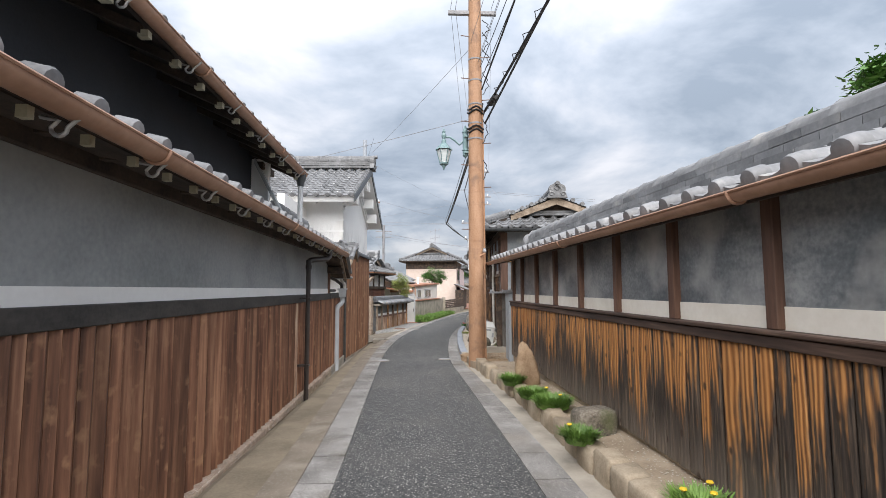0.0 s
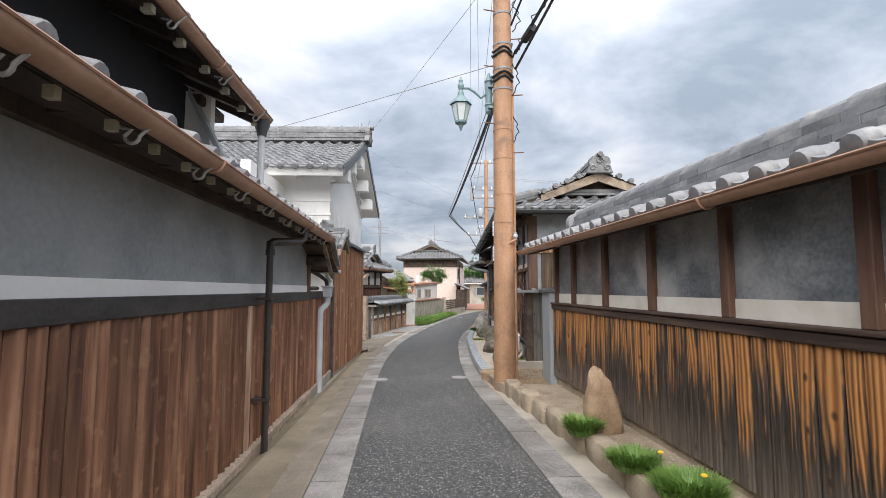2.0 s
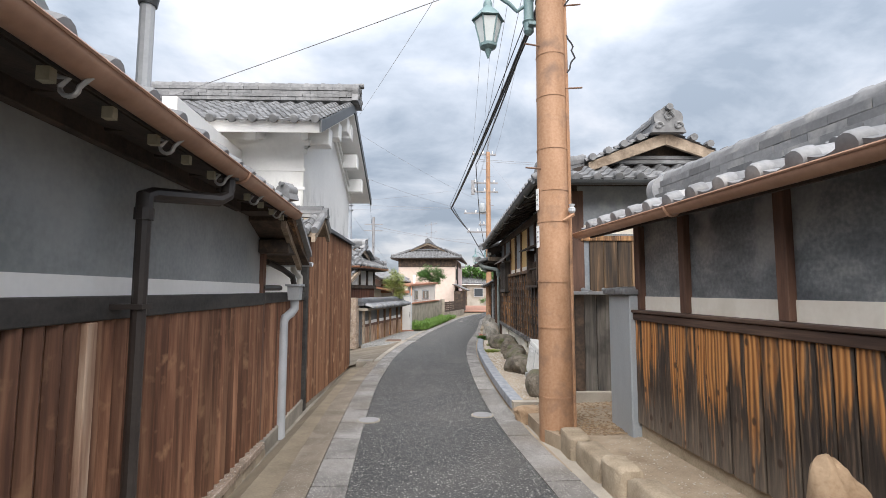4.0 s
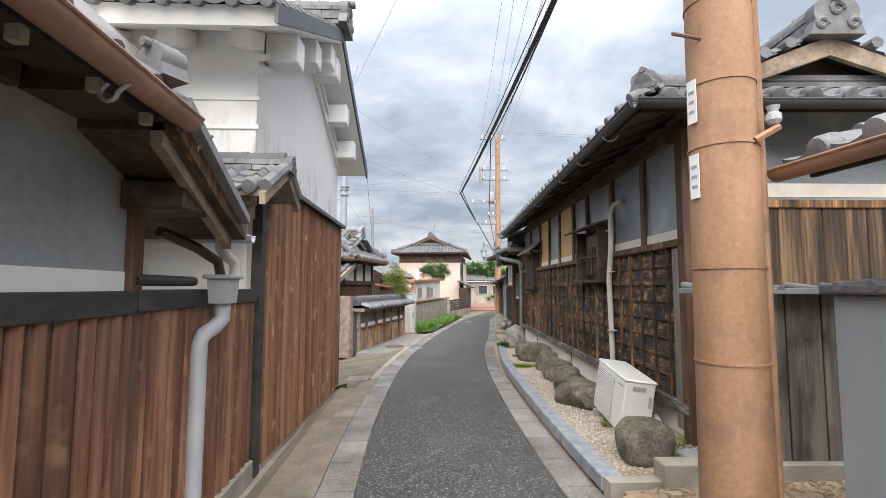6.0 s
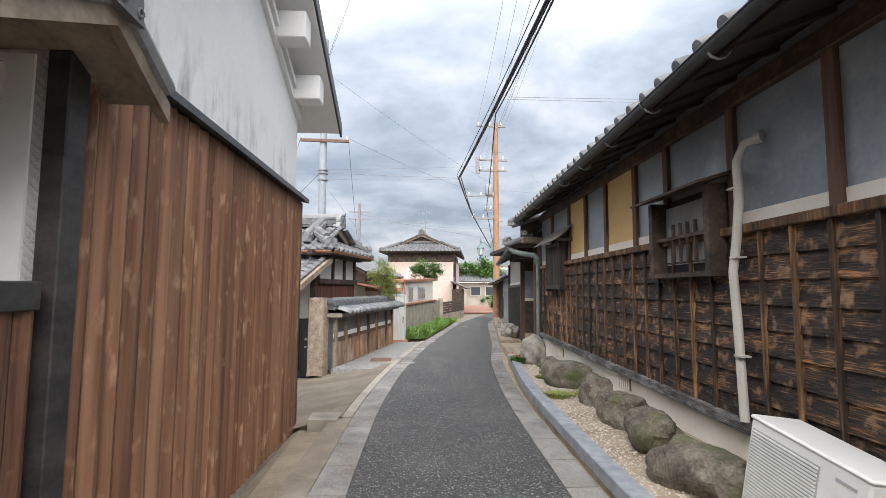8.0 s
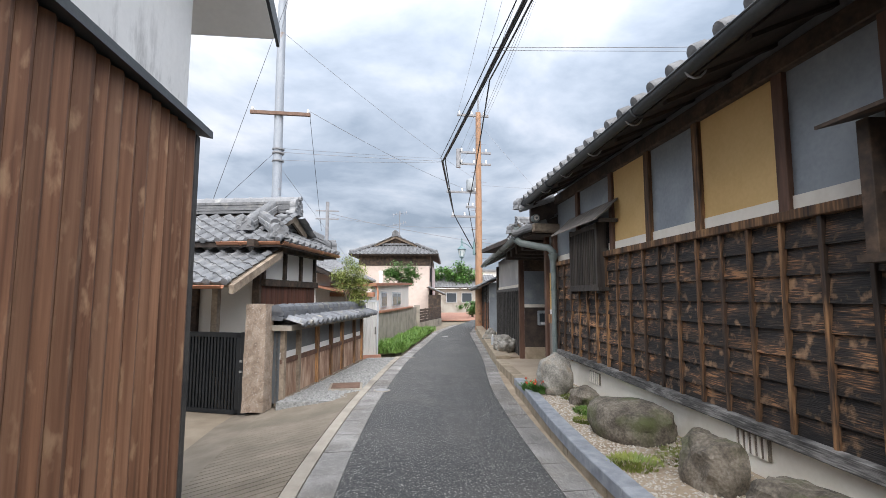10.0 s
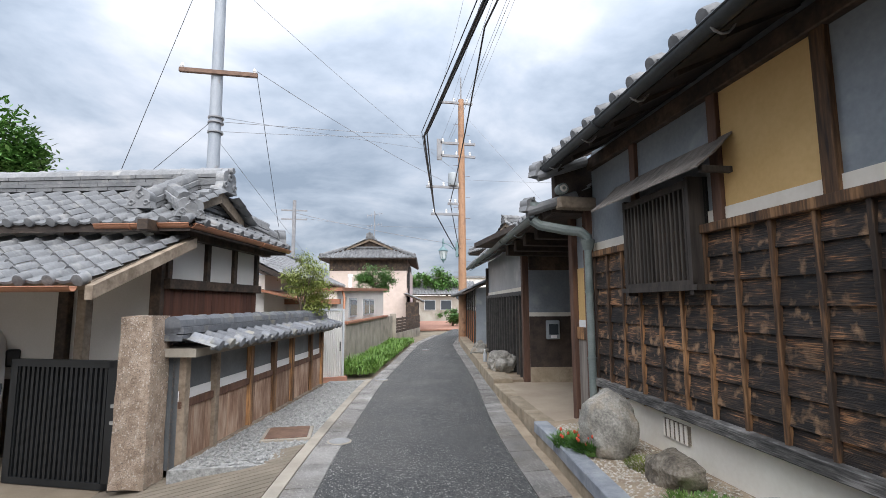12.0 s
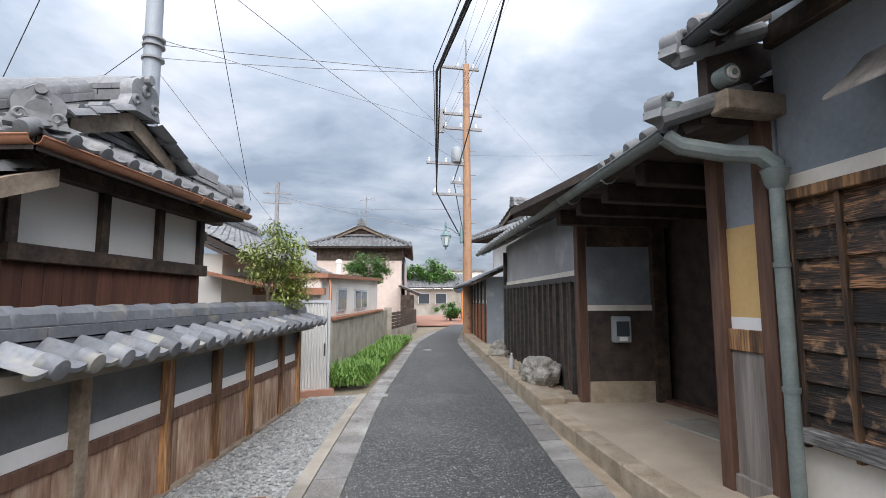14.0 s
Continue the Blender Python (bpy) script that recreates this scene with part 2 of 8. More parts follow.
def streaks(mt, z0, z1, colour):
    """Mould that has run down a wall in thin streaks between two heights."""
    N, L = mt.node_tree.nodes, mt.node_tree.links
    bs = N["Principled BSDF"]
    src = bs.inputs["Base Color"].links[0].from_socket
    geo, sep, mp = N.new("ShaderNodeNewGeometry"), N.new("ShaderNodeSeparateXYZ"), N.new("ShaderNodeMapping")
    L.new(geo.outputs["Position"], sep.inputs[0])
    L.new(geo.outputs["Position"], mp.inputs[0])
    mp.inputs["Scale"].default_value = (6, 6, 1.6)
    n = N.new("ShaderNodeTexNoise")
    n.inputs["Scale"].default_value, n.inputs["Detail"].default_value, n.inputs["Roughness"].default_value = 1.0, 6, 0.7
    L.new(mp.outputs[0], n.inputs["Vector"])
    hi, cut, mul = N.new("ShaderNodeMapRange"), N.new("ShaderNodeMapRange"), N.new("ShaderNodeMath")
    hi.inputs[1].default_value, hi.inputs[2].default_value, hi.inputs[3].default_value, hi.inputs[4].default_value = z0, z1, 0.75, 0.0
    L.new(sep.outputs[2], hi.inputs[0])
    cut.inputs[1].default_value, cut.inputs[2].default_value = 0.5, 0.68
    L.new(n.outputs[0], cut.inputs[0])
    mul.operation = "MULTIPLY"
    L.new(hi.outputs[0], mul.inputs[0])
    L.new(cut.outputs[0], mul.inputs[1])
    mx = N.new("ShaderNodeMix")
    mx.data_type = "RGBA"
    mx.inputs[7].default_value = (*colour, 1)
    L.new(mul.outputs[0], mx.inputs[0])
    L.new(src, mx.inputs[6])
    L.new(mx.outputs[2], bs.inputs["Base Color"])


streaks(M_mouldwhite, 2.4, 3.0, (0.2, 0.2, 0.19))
M_cream = material("cream_band", [(0.74, 0.69, 0.6), (0.84, 0.8, 0.72)], 0.75, (3, 3, 3), bump=0.08, tint=0, fine=30, stain=((0.6, 0.55, 0.45), 2.5, 0.58, 0.85))
M_yellow = material("ochre_plaster", [(0.58, 0.38, 0.15), (0.68, 0.47, 0.21)], 0.75, (1.5, 1.5, 1.5), bump=0.06, tint=0.04, fine=30)
M_tile = material("grey_roof_tile", [(0.14, 0.145, 0.152), (0.24, 0.245, 0.252)], 0.62, (3, 3, 3), bump=0.12, tint=0.24, fine=40, coords="obj", spec=0.35, stain=((0.34, 0.335, 0.32), 5, 0.56, 0.78))
M_tilefar = material("grey_roof_tile_far", [(0.12, 0.124, 0.13), (0.25, 0.254, 0.26)], 0.62, (4, 4, 4), bump=0.12, tint=0, fine=14, detail=8, spec=0.35, grain=0.6, stain=((0.1, 0.1, 0.1), 1.5, 0.5, 0.8))
M_gutter = material("brown_gutter", [(0.3, 0.165, 0.105), (0.42, 0.25, 0.17)], 0.45, (4, 4, 4), bump=0.04, tint=0.04, fine=30)
M_darkgutter = material("dark_gutter", [(0.025, 0.03, 0.034), (0.06, 0.066, 0.07)], 0.45, (4, 4, 4), bump=0.04, tint=0.04)
M_pipe_dark = material("dark_brown_pipe", [(0.025, 0.02, 0.018), (0.045, 0.037, 0.033)], 0.45, (4, 4, 4), bump=0.03, tint=0)
M_pipe_grey = material("grey_pvc", [(0.36, 0.38, 0.4), (0.48, 0.5, 0.52)], 0.5, (3, 3, 3), bump=0.04, tint=0.05)
M_pipe_green = material("weathered_copper_pipe", [(0.12, 0.15, 0.145), (0.22, 0.25, 0.24)], 0.55, (4, 4, 4), bump=0.05, tint=0.05)
M_pipe_cream = material("cream_conduit", [(0.5, 0.47, 0.42), (0.62, 0.6, 0.55)], 0.6, (4, 4, 4), bump=0.05, tint=0)
M_hook = material("zinc_hook", [(0.35, 0.36, 0.36), (0.5, 0.5, 0.5)], 0.4, metal=0.6, tint=0)
M_tag = material("pale_rafter_end", [(0.3, 0.28, 0.2), (0.42, 0.4, 0.3)], 0.7, tint=0.1)
M_pole = material("tan_painted_pole", [(0.29, 0.155, 0.08), (0.43, 0.255, 0.155)], 0.7, (5, 5, 1.0), bump=0.15, tint=0, fine=40, grain=0.5, stain=((0.17, 0.105, 0.075), 4, 0.54, 0.75))
M_poleg = material("grey_steel_pole", [(0.24, 0.27, 0.31), (0.38, 0.41, 0.45)], 0.5, (4, 4, 1), bump=0.03, tint=0, stain=((0.25, 0.16, 0.1), 4, 0.62, 0.75))
M_teal = material("teal_lamp_paint", [(0.1, 0.17, 0.18), (0.17, 0.26, 0.27)], 0.5, tint=0)
M_wire = material("black_cable", [(0.01, 0.01, 0.011), (0.02, 0.02, 0.021)], 0.6, tint=0, bump=0)
M_wireg = material("grey_wire", [(0.2, 0.2, 0.21), (0.27, 0.27, 0.28)], 0.5, tint=0, bump=0)
M_ac = material("white_appliance", [(0.72, 0.72, 0.7), (0.78, 0.78, 0.76)], 0.4, tint=0, bump=0.02)
M_acgrille = material("grille_grey", [(0.3, 0.31, 0.32), (0.4, 0.41, 0.42)], 0.5, tint=0, bump=0)
M_black = material("black_metal", [(0.008, 0.0095, 0.011), (0.016, 0.018, 0.021)], 0.5, tint=0, bump=0.02)
M_carwhite = material("white_car_paint", [(0.75, 0.75, 0.75), (0.78, 0.78, 0.78)], 0.2, tint=0, bump=0)
M_rubber = material("black_rubber", [(0.015, 0.015, 0.015), (0.03, 0.03, 0.03)], 0.8, tint=0)
M_plate = material("yellow_plate", [(0.75, 0.55, 0.05), (0.8, 0.6, 0.07)], 0.5, tint=0, bump=0)
M_pink = material("pink_render", [(0.56, 0.46, 0.4), (0.65, 0.54, 0.48)], 0.8, tint=0, bump=0.05)
M_beige = material("beige_render", [(0.66, 0.63, 0.58), (0.77, 0.74, 0.7)], 0.8, (1, 1, 1), tint=0, bump=0.05)
M_terracotta = material("terracotta_tile", [(0.28, 0.12, 0.07), (0.4, 0.19, 0.11)], 0.7, tint=0.1)
M_corr = material("white_corrugated_sheet", [(0.55, 0.54, 0.52), (0.66, 0.65, 0.63)], 0.5, (2, 2, 1), tint=0, bump=0.03, stain=((0.3, 0.24, 0.2), 2, 0.62, 0.85))
M_stonepost = material("granite_post", [(0.24, 0.178, 0.13), (0.36, 0.275, 0.21), (0.52, 0.42, 0.335)], 0.88, (10, 10, 10), bump=0.9, tint=0, fine=120, grain=0.7, stain=((0.2, 0.165, 0.125), 5, 0.54, 0.75))
speckle(M_stonepost, 85, 0.3, (0.14, 0.12, 0.1), 0.3)
speckle(M_stonepost, 60, 0.25, (0.62, 0.56, 0.5), 0.3)
M_leaf = material("green_leaf", [(0.06, 0.14, 0.02), (0.2, 0.33, 0.07)], 0.55, (6, 6, 6), tint=0.15, bump=0)
M_leafdark = material("dark_green_leaf", [(0.05, 0.13, 0.025), (0.14, 0.28, 0.065)], 0.5, (6, 6, 6), tint=0.15, bump=0)
M_leafyel = material("yellow_green_leaf", [(0.11, 0.17, 0.03), (0.3, 0.32, 0.08)], 0.55, (6, 6, 6), tint=0.15, bump=0)
M_bark = material("bark", [(0.07, 0.05, 0.035), (0.15, 0.11, 0.08)], 0.9, (10, 10, 3), tint=0.1, bump=0.5)
M_flower = material("yellow_flower", [(0.8, 0.5, 0.02), (0.85, 0.6, 0.05)], 0.6, tint=0, bump=0)
M_red = material("red_flower", [(0.5, 0.05, 0.03), (0.65, 0.12, 0.05)], 0.6, tint=0.1, bump=0)
M_iron = material("rusty_iron", [(0.11, 0.06, 0.04), (0.2, 0.12, 0.08)], 0.7, (8, 8, 8), tint=0, bump=0.2)
M_lid = material("cast_lid", [(0.2, 0.2, 0.2), (0.3, 0.3, 0.3)], 0.6, (12, 12, 12), tint=0, bump=0.3)
# wood darkened so its colour carries the shade under eaves and ceilings
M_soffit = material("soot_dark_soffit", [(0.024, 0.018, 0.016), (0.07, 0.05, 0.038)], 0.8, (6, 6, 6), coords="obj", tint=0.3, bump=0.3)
# slate plaster with the eave's shade put into its navy colour
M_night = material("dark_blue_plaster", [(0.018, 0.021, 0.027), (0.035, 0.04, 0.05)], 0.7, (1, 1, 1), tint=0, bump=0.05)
M_slatedark = material("charcoal_plaster", [(0.09, 0.1, 0.108), (0.16, 0.172, 0.182)], 0.5, (1.5, 1.5, 1.5), tint=0, bump=0.06, fine=30, stain=((0.22, 0.23, 0.23), 2.0, 0.54, 0.8))
# near-black panel colour in place of unlit space behind openings
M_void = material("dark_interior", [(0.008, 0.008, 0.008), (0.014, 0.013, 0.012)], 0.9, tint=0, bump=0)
M_brick = material("red_paving", [(0.3, 0.15, 0.1), (0.4, 0.22, 0.16)], 0.85, tint=0, bump=0.1)


def glass(name):
    mt = bpy.data.materials.new(name)
    mt.use_nodes = True
    b = mt.node_tree.nodes["Principled BSDF"]
    b.inputs["Base Color"].default_value = (0.05, 0.06, 0.07, 1)
    b.inputs["Roughness"].default_value = 0.06
    return mt


M_glass = glass("window_glass")


def burnt_wood():
    """Charred cedar: orange grain worn free above, soot below, grey splashed feet."""
    mt = bpy.data.materials.new("charred_cedar_board")
    mt.use_nodes = True
    N, L = mt.node_tree.nodes, mt.node_tree.links
    bs = N["Principled BSDF"]

    def math_(op, a, b, c=None):
        m = N.new("ShaderNodeMath")
        m.operation = op
        for i, v in enumerate((a, b, c)):
            if v is None:
                continue
            if isinstance(v, (int, float)):
                m.inputs[i].default_value = v
            else:
                L.new(v, m.inputs[i])
        return m.outputs[0]

    def remap(v, a, b, c, d):
        m = N.new("ShaderNodeMapRange")
        for i, q in enumerate((a, b, c, d)):
            m.inputs[i + 1].default_value = q
        L.new(v, m.inputs[0])
        return m.outputs[0]

    def scaled(v, sc):
        m = N.new("ShaderNodeMapping")
        m.inputs["Scale"].default_value = sc
        L.new(v, m.inputs[0])
        return m.outputs[0]

    def noise_(v, sc, detail=4, rough=0.6):
        n = N.new("ShaderNodeTexNoise")
        n.inputs["Scale"].default_value, n.inputs["Detail"].default_value, n.inputs["Roughness"].default_value = sc, detail, rough
        L.new(v, n.inputs["Vector"])
        return n.outputs[0]

    def ramp(v, stops):
        r = N.new("ShaderNodeValToRGB")
        for i, (p, c) in enumerate(stops):
            el = r.color_ramp.elements[i] if i < 2 else r.color_ramp.elements.new(p)
            el.position, el.color = p, (*c, 1)
        L.new(v, r.inputs[0])
        return r.outputs[0]

    def mix(f, a, b):
        m = N.new("ShaderNodeMix")
        m.data_type = "RGBA"
        L.new(f, m.inputs[0])
        for i, c in ((6, a), (7, b)):
            if isinstance(c, tuple):
                m.inputs[i].default_value = (*c, 1)
            else:
                L.new(c, m.inputs[i])
        return m.outputs[2]

    co, inf = N.new("ShaderNodeTexCoord"), N.new("ShaderNodeObjectInfo")
    off = N.new("ShaderNodeCombineXYZ")
    for i, f in enumerate((37.0, 91.0, 53.0)):
        L.new(math_("MULTIPLY", inf.outputs["Random"], f), off.inputs[i])
    add = N.new("ShaderNodeVectorMath")
    L.new(co.outputs["Object"], add.inputs[0])
    L.new(off.outputs[0], add.inputs[1])
    vec = add.outputs[0]
    wave = N.new("ShaderNodeTexWave")
    wave.bands_direction = "X"
    wave.inputs["Scale"].default_value, wave.inputs["Distortion"].default_value = 9.0, 9.0
    wave.inputs["Detail"].default_value, wave.inputs["Detail Scale"].default_value = 2.0, 0.55
    L.new(scaled(vec, (1.0, 0.4, 0.22)), wave.inputs["Vector"])
    grain = math_("MULTIPLY_ADD", noise_(scaled(vec, (90, 90, 3.0)), 1.0, 3), 0.45, math_("MULTIPLY", wave.outputs["Fac"], 0.55))
    geo, sep = N.new("ShaderNodeNewGeometry"), N.new("ShaderNodeSeparateXYZ")
    L.new(geo.outputs["Position"], sep.inputs[0])
    sx = N.new("ShaderNodeSeparateXYZ")
    L.new(co.outputs["Object"], sx.inputs[0])
    edge = remap(math_("ABSOLUTE", math_("ADD", sx.outputs[0], -0.064), 0.0), 0.04, 0.062, 0.0, -0.3)
    own = math_("ADD", edge, remap(inf.outputs["Random"], 0.0, 1.0, -0.2, 0.26))
    depth = math_("ADD", math_("ADD", remap(sep.outputs[2], 0.3, 0.9, -0.3, 0.2), own),
                  math_("MULTIPLY_ADD", noise_(scaled(vec, (11, 11, 1.6)), 1.0, 4, 0.6), 1.3, -0.65))
    bare = remap(math_("MULTIPLY_ADD", grain, 0.22, math_("ADD", depth, -0.12)), -0.08, 0.16, 0.0, 1.0)
    wood = ramp(grain, ((0.1, (0.14, 0.05, 0.016)), (0.4, (0.33, 0.135, 0.038)), (0.75, (0.52, 0.245, 0.08))))
    soot = ramp(noise_(scaled(vec, (60, 60, 2.5)), 1.0, 5), ((0.3, (0.016, 0.012, 0.011)), (0.52, (0.045, 0.033, 0.025)), (0.72, (0.16, 0.11, 0.075))))
    foot = math_("MULTIPLY", remap(sep.outputs[2], 0.16, 0.5, 0.75, 0.0), noise_(scaled(vec, (25, 25, 2.0)), 1.0, 4))
    col = mix(foot, mix(bare, soot, wood), (0.27, 0.225, 0.18))
    # knots
    vo = N.new("ShaderNodeTexVoronoi")
    vo.inputs["Scale"].default_value = 1.0
    L.new(scaled(vec, (9, 9, 5)), vo.inputs["Vector"])
    knot = remap(vo.outputs["Distance"], 0.1, 0.18, 0.9, 0.0)
    L.new(mix(knot, col, (0.035, 0.018, 0.01)), bs.inputs["Base Color"])
    bs.inputs["Roughness"].default_value = 0.62
    bp = N.new("ShaderNodeBump")
    bp.inputs["Strength"].default_value, bp.inputs["Distance"].default_value = 0.6, 0.008
    L.new(grain, bp.inputs["Height"])
    L.new(bp.outputs[0], bs.inputs["Normal"])
    return mt


M_burnt = burnt_wood()

# ---- building helpers ----
ORIGIN = {}


def thing(name, at, label, category, kind="", group=""):
    ob = new(name)
    ob.location = at
    ob.empty_display_size = 0.2
    ORIGIN[ob.name] = Vector(at)
    return tagged(ob, label, category, group, kind)


def root_at(ob):
    while ob.parent:
        ob = ob.parent
    return ORIGIN[ob.name]


def smooth_by(me, deg=35):
    me.polygons.foreach_set("use_smooth", [True] * len(me.polygons))
    me.set_sharp_from_angle(angle=radians(deg))


def part(name, bm, mat, parent, label="", smooth=False):
    bmesh.ops.recalc_face_normals(bm, faces=bm.faces)
    at = root_at(parent)
    bm.transform(Matrix.Translation(-at))
    me = bpy.data.meshes.new(name)
    bm.to_mesh(me)
    bm.free()
    if smooth:
        smooth_by(me)
    me.materials.append(mat)
    ob = new(name, me)
    ob.parent = parent
    if label:
        ob["label"] = label
    return ob


def raw_part(name, verts, faces, mat, parent, label="", smooth=False, kind=""):
    at = np.array(root_at(parent))
    me = bpy.data.meshes.new(name)
    me.from_pydata((np.asarray(verts, float) - at).tolist(), [], faces)
    me.update()
    if smooth:
        smooth_by(me)
    me.materials.append(mat)
    ob = new(name, me)
    ob.parent = parent
    if label:
        ob["label"] = label
    if kind:
        ob["kind"] = kind
    return ob


def piece(name, me, m, parent):
    """One alike piece on shared mesh data, at world matrix m."""
    ob = new(name, me)
    ob.parent = parent
    ob.matrix_basis = Matrix.Translation(-root_at(parent)) @ m
    return ob


def solo(name, bm, mat, label, category, kind="", group="", at=None, smooth=False):
    """A one-mesh top-level thing; origin at the base of its middle."""
    bmesh.ops.recalc_face_normals(bm, faces=bm.faces)
    if at is None:
        vs = [v.co for v in bm.verts]
        at = Vector(((min(v.x for v in vs) + max(v.x for v in vs)) / 2, (min(v.y for v in vs) + max(v.y for v in vs)) / 2, min(v.z for v in vs)))
    bm.transform(Matrix.Translation(-Vector(at)))
    me = bpy.data.meshes.new(name)
    bm.to_mesh(me)
    bm.free()
    if smooth:
        smooth_by(me)
    me.materials.append(mat)
    ob = new(name, me)
    ob.location = at
    ORIGIN[ob.name] = Vector(at)
    return tagged(ob, label, category, group, kind)


class Fr:
    """A wall's frame: u along from a to b, n outwards (side +1: left of the way, -1: right), z up."""

    def __init__(self, a, b, side):
        self.a = Vector((a[0], a[1], 0))
        d = Vector((b[0] - a[0], b[1] - a[1], 0))
        self.len = d.length
        self.u = d.normalized()
        self.n = Vector((-self.u.y, self.u.x, 0)) * side

    def p(self, u, n, z):
        return self.a + self.u * u + self.n * n + Vector((0, 0, z))

    def m(self, u, n, z):
        t = Matrix.Identity(4)
        for i in range(3):
            t[i][0], t[i][1], t[i][3] = self.u[i], self.n[i], self.p(u, n, z)[i]
        return t


def hexa(bm, c):
    v = [bm.verts.new(q) for q in c]
    for f in ((0, 1, 3, 2), (4, 6, 7, 5), (0, 4, 5, 1), (2, 3, 7, 6), (0, 2, 6, 4), (1, 5, 7, 3)):
        bm.faces.new([v[i] for i in f])
    return v


def fbox(bm, F, u0, u1, n0, n1, z0, z1, z0b=None, z1b=None):
    """A box in a wall's frame; z0b, z1b: heights at the u1 end, where they differ."""
    zb = {u0: (z0, z1), u1: (z0 if z0b is None else z0b, z1 if z1b is None else z1b)}
    return hexa(bm, [F.p(u, n, zb[u][k]) for u in (u0, u1) for n in (n0, n1) for k in (0, 1)])


def wbox(bm, x0, x1, y0, y1, z0, z1):
    return hexa(bm, [Vector((x, y, z)) for x in (x0, x1) for y in (y0, y1) for z in (z0, z1)])


def bevel(bm, w, seg=1):
    bmesh.ops.bevel(bm, geom=list(bm.edges), offset=w, segments=seg, affect="EDGES", profile=0.6, clamp_overlap=True)


def B(*boxes, F=None, bev=0.0):
    bm = bmesh.new()
    for b in boxes:
        (fbox(bm, F, *b) if F else wbox(bm, *b))
    if bev:
        bevel(bm, bev)
    return bm


def tube(bm, pts, r, seg=8, caps=True, r2=None):
    """A round bar along a line of points."""
    pts = [Vector(p) for p in pts]
    rings = []
    for i, p in enumerate(pts):
        d = (pts[min(i + 1, len(pts) - 1)] - pts[max(i - 1, 0)]).normalized()
        if i == 0:
            s = d.cross(Vector((0, 0, 1)))
            s = s.normalized() if s.length > 1e-4 else Vector((1, 0, 0))
        else:
            s = (s - d * s.dot(d)).normalized()
        t = s.cross(d)
        rr = r if r2 is None else r + (r2 - r) * i / (len(pts) - 1)
        rings.append([bm.verts.new(p + rr * (math.cos(2 * math.pi * k / seg) * s + math.sin(2 * math.pi * k / seg) * t)) for k in range(seg)])
    for a, b in zip(rings, rings[1:]):
        for k in range(seg):
            bm.faces.new((a[k], a[(k + 1) % seg], b[(k + 1) % seg], b[k]))
    if caps:
        bm.faces.new(rings[0][::-1])
        bm.faces.new(rings[-1])
    return bm


def T(pts, r, seg=8, r2=None):
    return tube(bmesh.new(), pts, r, seg, True, r2)


def lathe(bm, at, prof, seg=16):
    rings = [[bm.verts.new(Vector(at) + Vector((r * math.cos(2 * math.pi * k / seg), r * math.sin(2 * math.pi * k / seg), z))) for k in range(seg)] for r, z in prof]
    for a, b in zip(rings, rings[1:]):
        for k in range(seg):
            bm.faces.new((a[k], a[(k + 1) % seg], b[(k + 1) % seg], b[k]))
    bm.faces.new(rings[0][::-1])
    bm.faces.new(rings[-1])
    return bm


def gz(y):
    """Height of the lane's surface."""
    if y < 20:
        return 0.03 - 0.0155 * y
    return -0.28 - 0.0155 * 6 * (1 - math.exp(-(y - 20) / 6.0)) * 0.6


PLANK = {}


def plank_mesh(key, w, d, h, mat, crown=0.004, gap=0.004):
    """A board standing up: local x width, y depth (outwards), z height; slightly crowned, eased edges."""
    if key in PLANK:
        return PLANK[key]
    x = [gap / 2, gap / 2 + 0.008, w / 2, w - gap / 2 - 0.008, w - gap / 2]
    y = [d - 0.007, d, d + crown, d, d - 0.007]
    prof = [(gap / 2, 0.0)] + list(zip(x, y)) + [(w - gap / 2, 0.0)]
    k = len(prof)
    verts = [(a, b, z) for z in (0.0, h) for a, b in prof]
    faces = [[i, i + 1, k + i + 1, k + i] for i in range(k - 1)] + [list(range(k))[::-1], list(range(k, 2 * k))]
    me = bpy.data.meshes.new(key)
    me.from_pydata(verts, [], faces)
    me.update()
    me.materials.append(mat)
    PLANK[key] = me
    return me


def planks(parent, F, u0, u1, n, z0, z1, w, d, mat, name="plank", crown=0.004, gap=0.004, jit=0.004, z0b=None, vary=0.0):
    k = max(1, round((u1 - u0) / w))
    w = (u1 - u0) / k
    me = plank_mesh(f"{name}_{parent.name}_{z0:.2f}_{z1:.2f}_{w:.3f}", w, d, 1.0, mat, crown, gap)
    share = [1 + random.uniform(-vary, vary) for i in range(k)]
    share = [q * k / sum(share) for q in share]
    u = u0
    for i in range(k):
        zb = z0 if z0b is None else z0 + (z0b - z0) * i / k
        m = F.m(u, n + random.uniform(0, jit), zb) @ Matrix.Diagonal((share[i], 1, z1 - zb, 1))
        piece(name, me, m, parent)
        u += w * share[i]


# roof tiles
TS = (0.0, 0.15, 0.3, 0.45, 0.58, 0.66, 0.73, 0.8, 0.87, 0.94, 1.0)


def tprof(s):
    return -0.02 * math.sin(math.pi * s / 0.58) if s < 0.58 else 0.052 * math.sin(math.pi * (s - 0.58) / 0.42)


def tile_verts(w, e, step=0.028):
    vs = []
    for v, h in ((-0.03, step), (e, 0.004)):
        vs += [(s * w, v, tprof(s) + h) for s in TS]
    vs += [(s * w, -0.03, tprof(s) + step - 0.024) for s in TS]
    n = len(TS)
    fs = [(i, i + 1, n + i + 1, n + i) for i in range(n - 1)] + [(2 * n + i, 2 * n + i + 1, i + 1, i) for i in range(n - 1)]
    return vs, fs


TILE = {}


